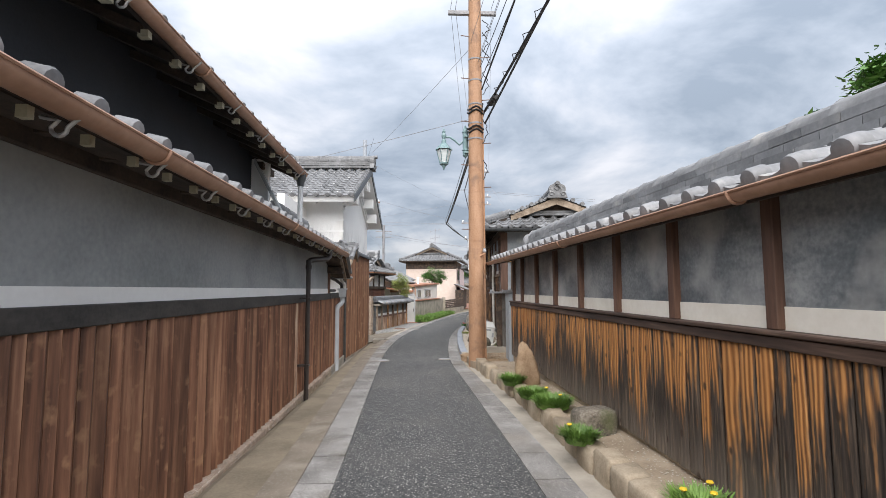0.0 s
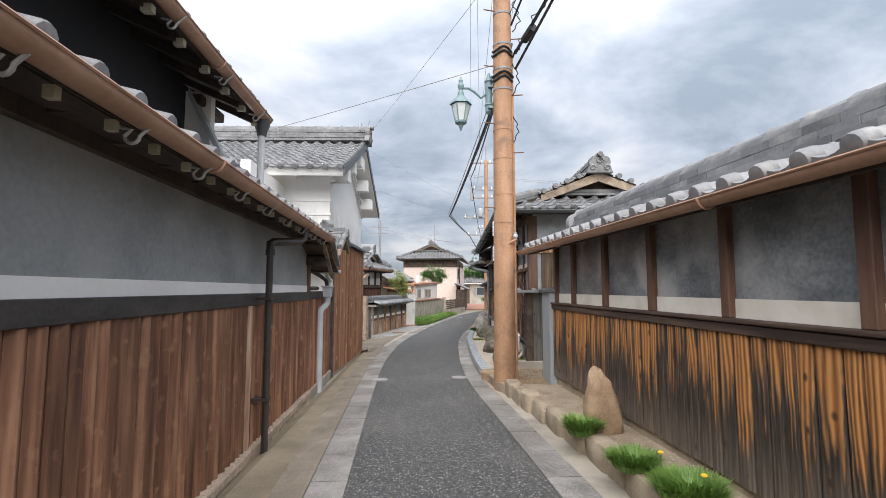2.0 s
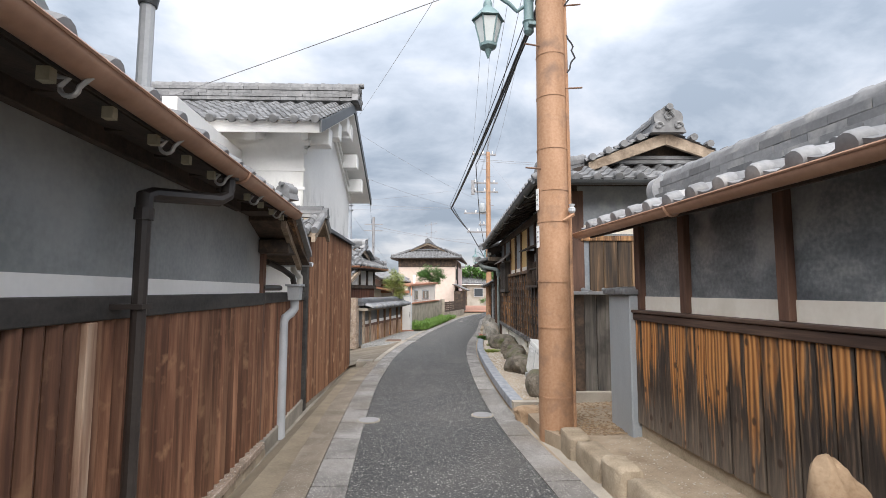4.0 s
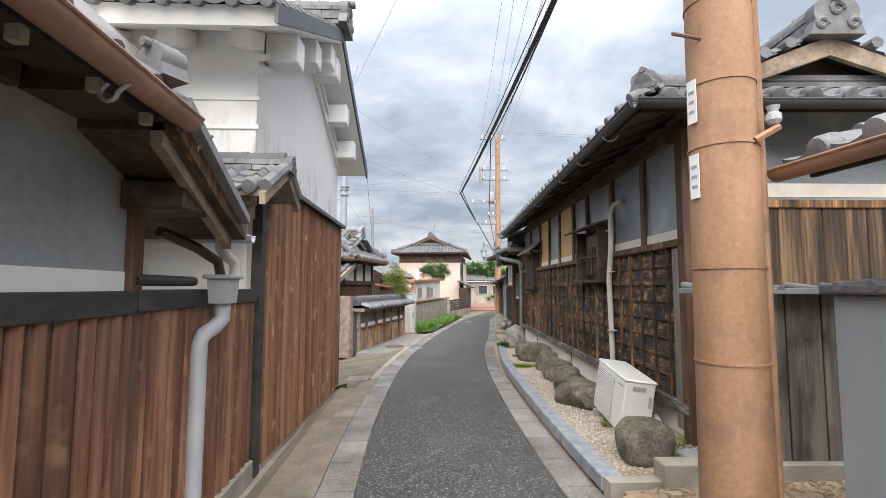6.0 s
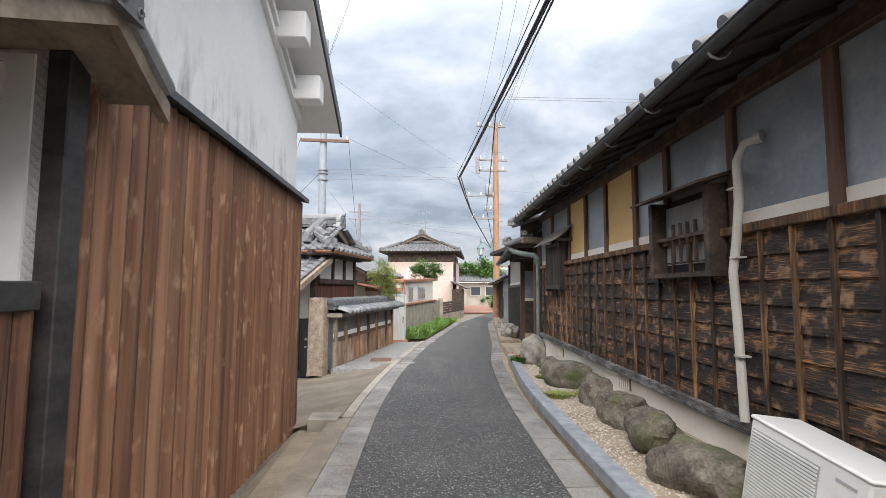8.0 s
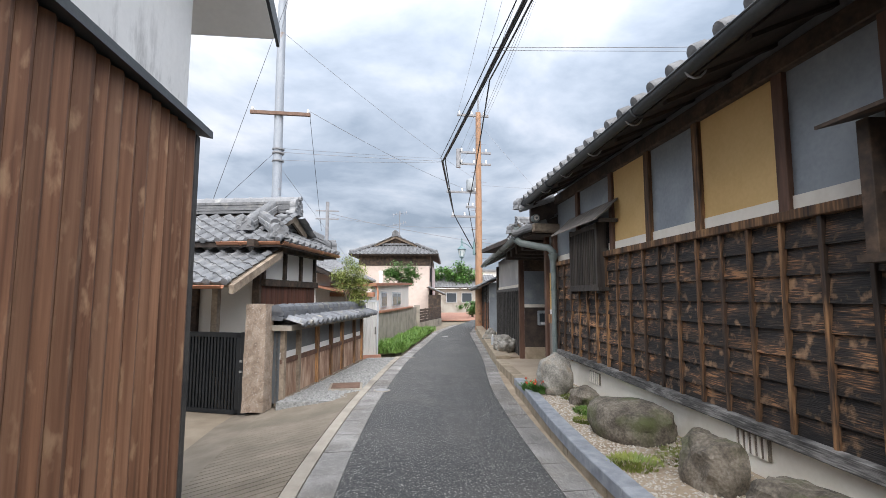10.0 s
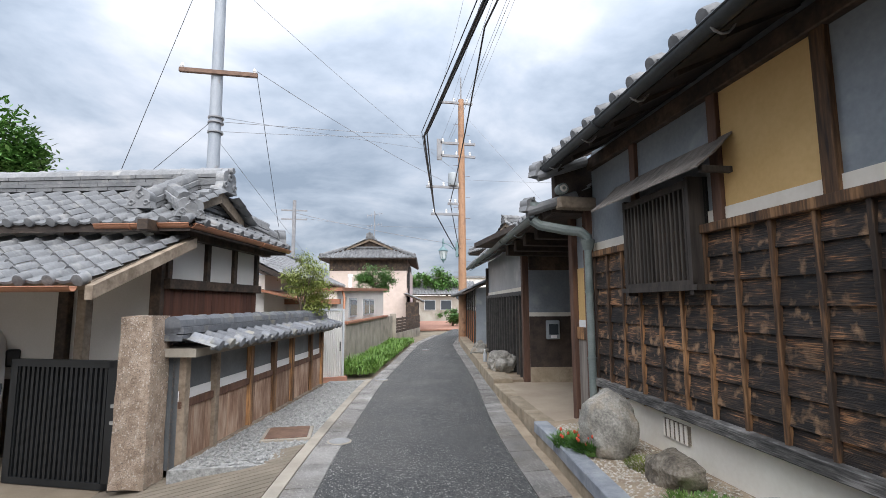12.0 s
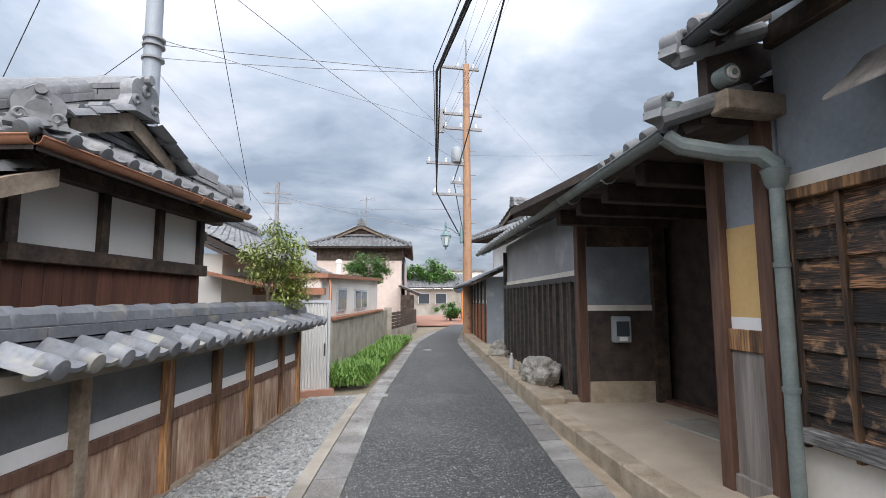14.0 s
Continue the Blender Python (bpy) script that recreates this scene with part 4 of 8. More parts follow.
def east_roof():
    th = thing("roof_east_wall", FR.p(0, 0, 1.85), "grey tiled roof over the garden wall with a brown gutter", "roof", "structure")
    L = FR.len
    zn, zf = 1.852, 1.886
    G = Fr((1.905, -3.0), (1.337, 9.47), 1)   # the gutter's line, not quite along the wall
    e0, e1 = G.p(0, -0.07, zn + 0.045), G.p(G.len, -0.07, zf + 0.045)
    m, ln = tiles(th, e0, e1, -G.n, 17, 4, M_tile, e=0.225)
    bm = bmesh.new()
    hexa(bm, [m @ Vector((a, b, c)) for a in (0, ln) for b in (0.03, 1.05) for c in (-0.07, -0.015)])
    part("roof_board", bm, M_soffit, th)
    ridge(th, G.p(0, -0.88, zn + 0.24), G.p(G.len - 0.25, -0.88, zf + 0.24), M_tile, 0.27, 0.42, seg=0.33, batter=0.03, single=True)
    bm = bmesh.new()
    hexa(bm, [G.p(u, n, z + c) for u, z0 in ((0, zn), (G.len - 0.1, zf)) for n, z in ((-0.9, z0 + 0.28), (-1.9, z0 - 0.02)) for c in (0.0, 0.05)])
    part("back_slope", bm, M_tilefar, th)
    gutter(th, G.p(0, 0.0, zn), G.p(G.len, 0.0, zf), 0.055, M_gutter, label="brown half-round gutter")
    part("fascia", B((0, G.len - 0.1, -0.11, -0.085, zn - 0.05, zn + 0.02, zf - 0.05, zf + 0.02), F=G), M_soffit, th)
    return th


east_roof()

# ---- west wall's eave and gutter ----


def hanger(parent, F, u, n, z, mat):
    """A curled strap that holds a gutter."""
    pts = [F.p(u, n - 0.1 + 0.1 * k / 3, z - 0.02 - 0.02 * k / 3) for k in range(3)]
    pts += [F.p(u, n - 0.03 - 0.03 * math.cos(a), z - 0.06 - 0.032 * math.sin(a)) for a in [math.pi * k / 6 for k in range(7)]]
    pts += [F.p(u, n + 0.02, z - 0.04), F.p(u, n + 0.066, z + 0.0)]
    bm = bmesh.new()
    tube(bm, pts, 0.0085, 6)
    part("hanger", bm, mat, parent, "zinc gutter hanger", True)


def west_roof():
    th = thing("roof_west_wall", FL.p(0, 0, 2.0), "narrow tiled eave over the plastered wall with a brown gutter", "roof", "structure")
    L = LEN_L
    e0, e1 = Vector((-1.265, -3, 2.085)), Vector((-1.525, 9.42, 2.085))
    em = e0.lerp(e1, 10.35 / 12.42)
    s, sl = tiles(th, em, e1, -FL.n, 31, 4, M_tile)
    bm = bmesh.new()
    hexa(bm, [s @ Vector((a, b, c)) for a in (0, sl) for b in (0.03, 0.88) for c in (-0.07, -0.015)])
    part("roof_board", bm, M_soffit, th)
    ridge(th, s @ Vector((0, 0.88, -0.03)), s @ Vector((sl, 0.88, -0.03)), M_tile, 0.12, 0.2, ends=1)
    m, ln = tiles(th, e0, em, -FL.n, 13, 3, M_tile)
    bm = bmesh.new()
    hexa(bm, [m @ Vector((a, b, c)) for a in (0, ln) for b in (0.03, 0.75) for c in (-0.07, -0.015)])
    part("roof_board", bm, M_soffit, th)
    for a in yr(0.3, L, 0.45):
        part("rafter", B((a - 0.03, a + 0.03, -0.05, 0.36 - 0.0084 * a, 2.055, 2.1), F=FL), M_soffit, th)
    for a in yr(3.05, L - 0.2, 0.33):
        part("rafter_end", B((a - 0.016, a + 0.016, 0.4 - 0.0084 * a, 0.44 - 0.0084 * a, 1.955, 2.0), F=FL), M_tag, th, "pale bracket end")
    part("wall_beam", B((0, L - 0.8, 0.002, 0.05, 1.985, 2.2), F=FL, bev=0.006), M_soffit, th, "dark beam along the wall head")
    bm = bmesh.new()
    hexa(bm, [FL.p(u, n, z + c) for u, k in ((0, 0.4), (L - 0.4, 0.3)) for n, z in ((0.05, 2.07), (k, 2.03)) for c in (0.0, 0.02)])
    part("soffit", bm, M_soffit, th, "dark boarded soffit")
    gut = gutter(th, (-1.19, -3, 2.045), (-1.45, 9.38, 2.045), 0.06, M_gutter, label="brown half-round gutter")
    for a in yr(2.86, L - 0.2, 0.66):
        hanger(gut, FL, a, 0.49 - 0.0084 * a, 2.02, M_hook)
    ornament(th, (-1.52, 9.2, 2.2), (0.6, 1, 0), M_tile, 0.13)
    # far slope, towards the garden
    bm = bmesh.new()
    hexa(bm, [FL.p(u, n, z + c) for u in (0, L - 0.4) for n, z in ((-0.3, 2.26), (-0.9, 2.1)) for c in (0.0, 0.05)])
    part("back_slope", bm, M_tilefar, th)
    # the roof falls away over the recess, with boards along its street edge
    for nm, x0, x1, lift, h, mt in (("edge_tile", -1.46, -1.4, 0.035, 0.05, M_tile), ("barge_board", -1.5, -1.455, -0.05, 0.085, M_batten), ("inner_board", -1.56, -1.51, -0.12, 0.09, M_oldwood)):
        bm = bmesh.new()
        hexa(bm, [Vector((x - 0.07 * (y - 9.28), y, z + lift + c)) for x in (x0, x1) for y, z in ((9.28, 2.02), (10.28, 1.66)) for c in (0.0, h)])
        part(nm, bm, mt, th)
    bm = bmesh.new()
    hexa(bm, [Vector((x, y, z + c)) for x in (-3.0, -1.5) for y, z in ((9.28, 2.0), (10.3, 1.64)) for c in (-0.04, 0.0)])
    part("falling_slope", bm, M_darkwood, th)
    tiles(th, (-1.55, 10.3, 1.69), (-3.0, 10.3, 1.69), (0, -1), 19.5, 4, M_tile, single=True, caps=True)
    gutter(th, (-1.48, 10.38, 1.63), (-2.9, 10.38, 1.63), 0.045, M_pipe_grey, label="pale gutter end")
    part("end_soffit", B((L - 0.75, L - 0.28, -0.1, 0.3, 2.0, 2.16), F=FL), M_soffit, th)
    part("end_beam", B((L - 0.12, L + 0.2, 0.0, 0.3, 1.68, 1.82), F=FL, bev=0.01), M_darkwood, th, "weathered projecting beam end")
    return th


west_roof()


def upper_eave():
    th = thing("house_upper_eave", FL.p(2, -1.0, 2.2), "dark upper storey with tiled eave and brown gutter", "house")
    U = 10.65
    # wall colour already holds the shade below the eave
    part("wall", B((0, U - 0.5, -4.0, -0.7, 1.5, 3.55), F=FL), M_night, th, "plaster coloured dark for the shade under the eave")
    e0, e1 = Vector((-1.79, -3, 3.25)), Vector((-1.95, 7.67, 3.25))
    m, ln = tiles(th, e0, e1, -FL.n, 25, 9, M_tile, single=False, caps="single")
    bm = bmesh.new()
    hexa(bm, [m @ Vector((a, b, c)) for a in (0, ln) for b in (0.03, 2.1) for c in (-0.07, -0.015)])
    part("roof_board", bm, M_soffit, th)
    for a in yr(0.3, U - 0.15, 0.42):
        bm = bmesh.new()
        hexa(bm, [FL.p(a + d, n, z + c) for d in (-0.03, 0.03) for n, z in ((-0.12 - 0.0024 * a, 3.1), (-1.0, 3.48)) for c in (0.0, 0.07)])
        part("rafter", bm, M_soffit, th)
        if a > 4:
            part("rafter_end", B((a - 0.025, a + 0.025, -0.14 - 0.0024 * a, -0.07 - 0.0024 * a, 3.08, 3.13), F=FL), M_tag, th, "pale bracket end")
    gut = gutter(th, (-1.72, -3, 3.2), (-1.88, 7.65, 3.2), 0.06, M_gutter, label="brown half-round gutter")
    for a in yr(5.0, U - 0.3, 0.9):
        hanger(gut, FL, a, -0.02 - 0.0024 * a, 3.175, M_hook)
    # hopper and downpipe at the corner
    bm = bmesh.new()
    lathe(bm, FL.p(U - 0.1, -0.07, 2.98), [(0.05, 0.0), (0.06, 0.06), (0.085, 0.12), (0.085, 0.2)], 10)
    hop = part("hopper", bm, M_darkgutter, th, "dark rain hopper", True)
    part("downpipe", T([FL.p(U - 0.1, -0.07, 3.0), FL.p(U - 0.1, -0.07, 2.36)], 0.04, 10), M_pipe_grey, th, "pale downpipe", True)
    # plastered end of the gable with its sloping edge
    part("gable_plaster", B((U - 0.5, U - 0.4, -1.5, -0.45, 2.2, 3.3), F=FL), M_white, th, "white plaster")
    bm = bmesh.new()
    hexa(bm, [FL.p(u, n, z) for u in (U - 0.62, U - 0.52) for n, z0 in ((-0.18, 2.36), (-0.62, 3.2)) for z in (z0, z0 + 0.09)])
    part("sloping_edge", bm, M_greyplaster, th)
    part("beam_end", B((U - 0.6, U - 0.02, -0.6, -0.5, 3.14, 3.24), F=FL, bev=0.01), M_darkwood, th)
    ornament(th, FL.p(U - 0.02, -0.3, 3.42), FL.u, M_tile, 0.16)
    return th


upper_eave()


def dark_downpipe():
    th = thing("downpipe", FL.p(10.2, 0.16, -0.1), "dark brown downpipe with elbow on the plastered wall", "pipe")
    z0 = gz(7.2) - 0.42
    part("pipe", T([FL.p(10.2, 0.16, 1.76), FL.p(10.2, 0.16, z0 + 0.08), FL.p(10.22, 0.2, z0 + 0.03), FL.p(10.26, 0.3, z0 + 0.02)], 0.034, 10), M_pipe_dark, th, "", True)
    part("elbow", T([FL.p(10.2, 0.16, 1.7), FL.p(10.2, 0.16, 1.78), FL.p(10.26, 0.17, 1.8), FL.p(10.6, 0.36, 1.84), FL.p(10.68, 0.38, 1.88), FL.p(10.68, 0.39, 2.02)], 0.04, 10), M_pipe_dark, th, "", True)
    part("collar", T([FL.p(10.2, 0.16, 1.66), FL.p(10.2, 0.16, 1.72)], 0.045, 10), M_pipe_dark, th, "", True)
    for z in (1.22, 0.25):
        part("clip", B((10.15, 10.25, 0.0, 0.2, z, z + 0.025), F=FL), M_pipe_dark, th)
    part("outlet", T([FL.p(10.68, 0.39, 1.98), FL.p(10.68, 0.39, 2.06)], 0.055, 10), M_pipe_dark, th, "", True)


dark_downpipe()


def grey_downpipe():
    th = thing("downpipe", FG.p(0.75, 0.14, -0.2), "pale grey plastic downpipe with a square rain hopper", "pipe")
    u, n = 0.78, 0.17
    bm = bmesh.new()
    a = [FG.p(u + x, n + y, z) for x, y, z in ((-0.08, -0.06, 1.2), (-0.08, -0.06, 1.36), (-0.08, 0.06, 1.2), (-0.08, 0.06, 1.36), (0.08, -0.06, 1.2), (0.08, -0.06, 1.36), (0.08, 0.06, 1.2), (0.08, 0.06, 1.36))]
    for k in (1, 3, 5, 7):
        a[k] = a[k] + (a[k] - FG.p(u, n, 1.36)) * 0.18
    hexa(bm, a)
    hop = part("hopper", bm, M_pipe_grey, th, "grey square rain hopper")
    part("rim", B((u - 0.12, u + 0.12, n - 0.09, n + 0.09, 1.36, 1.385), F=FG, bev=0.004), M_pipe_grey, hop)
    z0 = gz(10.5) - 0.4
    part("pipe", T([FG.p(u, n, 1.2), FG.p(u, n, 1.1), FG.p(u - 0.03, n - 0.03, 1.05), FG.p(u - 0.1, n - 0.08, 1.0), FG.p(u - 0.12, n - 0.09, 0.94), FG.p(u - 0.12, n - 0.09, z0)], 0.05, 12), M_pipe_grey, th, "", True)
    part("collar", T([FG.p(u, n, 1.15), FG.p(u, n, 1.2)], 0.05, 12), M_pipe_grey, th, "", True)
    part("collar", T([FG.p(u - 0.12, n - 0.09, 0.55), FG.p(u - 0.12, n - 0.09, 0.6)], 0.044, 12), M_pipe_grey, th, "", True)
    part("inlet_pipe", T([FG.p(u - 0.02, n - 0.02, 1.62), FG.p(u - 0.02, n - 0.02, 1.56), FG.p(u + 0.0, n + 0.0, 1.52), FG.p(u + 0.1, n + 0.03, 1.47), FG.p(u + 0.1, n + 0.03, 1.37)], 0.036, 10), M_pipe_cream, th, "cream elbow pipe", True)
    part("dark_inlet", T([FG.p(u - 0.45, n - 0.2, 1.62), FG.p(u - 0.2, n - 0.1, 1.55), FG.p(u - 0.06, n - 0.02, 1.47), FG.p(u - 0.05, n, 1.37)], 0.032, 10), M_pipe_dark, th, "dark bent pipe", True)
    part("dark_pipe", T([FG.p(0.0, 0.02, 1.34), FG.p(u - 0.1, 0.02, 1.34)], 0.03, 8), M_pipe_dark, th, "", True)


grey_downpipe()


def gate_roof():
    """The little gabled roof over the recess."""
    th = thing("small_gable_roof", (-1.6, 11.5, 2.0), "small tiled gable roof with weathered boards between wall and storehouse", "roof")
    rz, y0 = 2.36, 11.5
    for s in (-1, 1):
        hw = 0.62 if s < 0 else 0.4
        tiles(th, (-1.62, y0 + s * hw, rz - hw * 0.5), (-3.2, y0 + s * hw, rz - hw * 0.5), (0, -s), 26, 3 if s < 0 else 2, M_tile, single=True, w=0.25, e=0.2)
        bm = bmesh.new()
        hexa(bm, [Vector((x, y, z + c)) for x in (-1.6, -3.2) for y, z in ((y0 + s * hw, rz - hw * 0.5 - 0.06), (y0, rz - 0.06)) for c in (0.0, 0.045)])
        part("roof_board", bm, M_oldwood, th)
        bm = bmesh.new()
        hexa(bm, [Vector((x, y, z + c)) for x in (-1.6, -1.555) for y, z in ((y0 + s * (hw + 0.03), rz - hw * 0.5 - 0.13), (y0, rz - 0.1)) for c in (0.0, 0.09)])
        part("barge_board", bm, M_oldwood, th)
        for k in range(3 if s < 0 else 2):
            q = Vector((-1.57, y0 + s * (hw - k * 0.2), rz - (hw - k * 0.2) * 0.5 + 0.02))
            part("verge_tile", T([q, q + Vector((0, -s * 0.22, 0.11))], 0.05, 8), M_tile, th, "", True)
    ridge(th, (-3.2, y0, rz - 0.04), (-1.6, y0, rz - 0.04), M_tile, 0.1, 0.15, ends=1)
    part("beam", B((-2.9, -1.72, 11.05, 11.2, 1.96, 2.06), bev=0.01), M_oldwood, th)
    gutter(th, (-3.2, 10.84, 2.0), (-1.75, 10.84, 2.0), 0.05, M_pipe_grey)
    return th


gate_roof()

# ---- hip-and-gable roofs ----


def irimoya(th, o, X, W, L, zE, pitch, g, mat, back=True, ridge_h=0.24, single=False, bold=False):
    """A hip-and-gable roof. o: middle of the front eave; X: way inwards; W: width; L: depth; g: share of the slope that is hipped."""
    o, X = Vector((o[0], o[1], zE)), Vector((X[0], X[1], 0)).normalized()
    Y = Vector((-X.y, X.x, 0))
    h, tp, c = W / 2, math.tan(radians(pitch)), math.cos(radians(pitch))
    gh = g * h
    e = 0.225

    def P(x, y, z):
        return o + X * x + Y * y + Vector((0, 0, z))

    for s in (1, -1):
        p0, p1 = P(0, s * h, 0), P(L, s * h, 0)
        m, ln = slope_matrix(p0, p1, -Y * s, pitch)

        def keep(u, v, m=m):
            x = ((m @ Vector((u, v, 0))) - o).dot(X)
            r = min(v * c, gh)
            lim = L - r if back else L
            return (r if v * c < gh else gh - 0.25) - 0.05 <= x <= lim + 0.05
        tiles(th, p0, p1, -Y * s, pitch, int(h / c / e), mat, single=single, keep=keep, caps=True)
        ring = [(0.02, 0), (L, 0), (L - gh if back else L, h), (gh - 0.25, h), (gh - 0.25, gh), (gh, gh)] if not back else [(0.02, 0), (L, 0), (L - gh, gh), (L - gh, h), (gh - 0.25, h), (gh - 0.25, gh)]
        bm = bmesh.new()
        up = [bm.verts.new(P(x, s * (h - r), r * tp - 0.02)) for x, r in ring]
        dn = [bm.verts.new(P(x, s * (h - r), r * tp - 0.11)) for x, r in ring]
        bm.faces.new(up)
        bm.faces.new(dn[::-1])
        for i in range(len(up)):
            j = (i + 1) % len(up)
            bm.faces.new((up[i], up[j], dn[j], dn[i]))
        part("roof_board", bm, M_soffit, th)
        # verge of the gable
        bm = bmesh.new()
        hexa(bm, [P(x, s * (h - r), r * tp + d) for x in (gh - 0.27, gh - 0.22) for r, d0, d1 in ((gh + 0.02, -0.13, 0.0), (h, -0.2, -0.03)) for d in (d0, d1)])
        part("barge_board", bm, M_oldwood, th, "weathered brown barge board")
        n = max(2, int((h - gh) / c / e))
        for k in range(n):
            r = gh + (h - gh) * (k + 0.3) / n
            q = P(gh - 0.2, s * (h - r), r * tp + 0.05)
            part("verge_tile", T([q, q - X * 0.12], 0.052, 8), mat, th, "", True)
        # hip ridge
        ridge(th, P(0.05, s * (h - 0.05), 0.05 * tp + 0.02), P(gh, s * (h - gh), gh * tp + 0.02), mat, 0.1, 0.16, ends=False, seg=0.25)
        ornament(th, P(0.12, s * (h - 0.12), 0.14), (-X + Y * s), mat, 0.15 if not bold else 0.2)
        if bold:
            ridge(th, P(gh + 0.12, s * (h - 0.5 * gh), 0.5 * gh * tp + 0.03), P(gh + 0.12, s * 0.12, (h - 0.12) * tp + 0.03), mat, 0.15, 0.2, ends=False, seg=0.22)
            ornament(th, P(gh + 0.12, s * (h - 0.5 * gh + 0.02), 0.5 * gh * tp + 0.12), Y * s, mat, 0.2)
            ridge(th, P(0.25, s * (h - 0.25), 0.25 * tp + 0.08), P(gh + 0.05, s * (h - gh - 0.05), gh * tp + 0.1), mat, 0.1, 0.2, ends=False, seg=0.22)
    m, ln = slope_matrix(P(0, -h, 0), P(0, h, 0), X, pitch)

    def keep2(u, v):
        y = ((m @ Vector((u, v, 0))) - o).dot(Y)
        return abs(y) <= h - v * c + 0.06
    tiles(th, P(0, -h, 0), P(0, h, 0), X, pitch, max(1, int(gh / c / e) + 1), mat, single=single, keep=keep2, caps=True)
    bm = bmesh.new()
    hexa(bm, [P(x, y * k, z + d) for x, k, z in ((0.02, h - 0.02, -0.02), (gh, h - gh, gh * tp - 0.02)) for y in (-1, 1) for d in (-0.09, 0.0)])
    part("roof_board", bm, M_soffit, th)
    # gable infill
    bm = bmesh.new()
    v = [bm.verts.new(P(gh - 0.05, y, z)) for y, z in ((-(h - gh), gh * tp), (h - gh, gh * tp), (0, h * tp))]
    w = [bm.verts.new(P(gh + 0.05, y, z)) for y, z in ((-(h - gh), gh * tp), (h - gh, gh * tp), (0, h * tp))]
    bm.faces.new(v)
    bm.faces.new(w[::-1])
    for i in range(3):
        bm.faces.new((v[i], v[(i + 1) % 3], w[(i + 1) % 3], w[i]))
    part("gable_infill", bm, M_darkwood, th)
    for k in range(2):
        part("gable_course", B((-(h - gh) + 0.1, (h - gh) - 0.1, 0, 0.1, zE + gh * tp + 0.02 + 0.06 * k, zE + gh * tp + 0.07 + 0.06 * k), F=FrV(P(gh - 0.16, 0, 0), Y, X)), mat, th)
    ridge(th, P(gh - 0.28, 0, h * tp - 0.02), P(L - (gh if back else 0), 0, h * tp - 0.02), mat, ridge_h, 0.24, ends=-1)
    return P


class FrV(Fr):
    def __init__(self, o, u, n):
        self.a = Vector((o[0], o[1], 0))
        self.u, self.n, self.len = Vector(u), Vector(n), 1.0


# ---- big house, east side ----
FH = Fr((1.93, 11.2), (2.4, 19.3), 1)


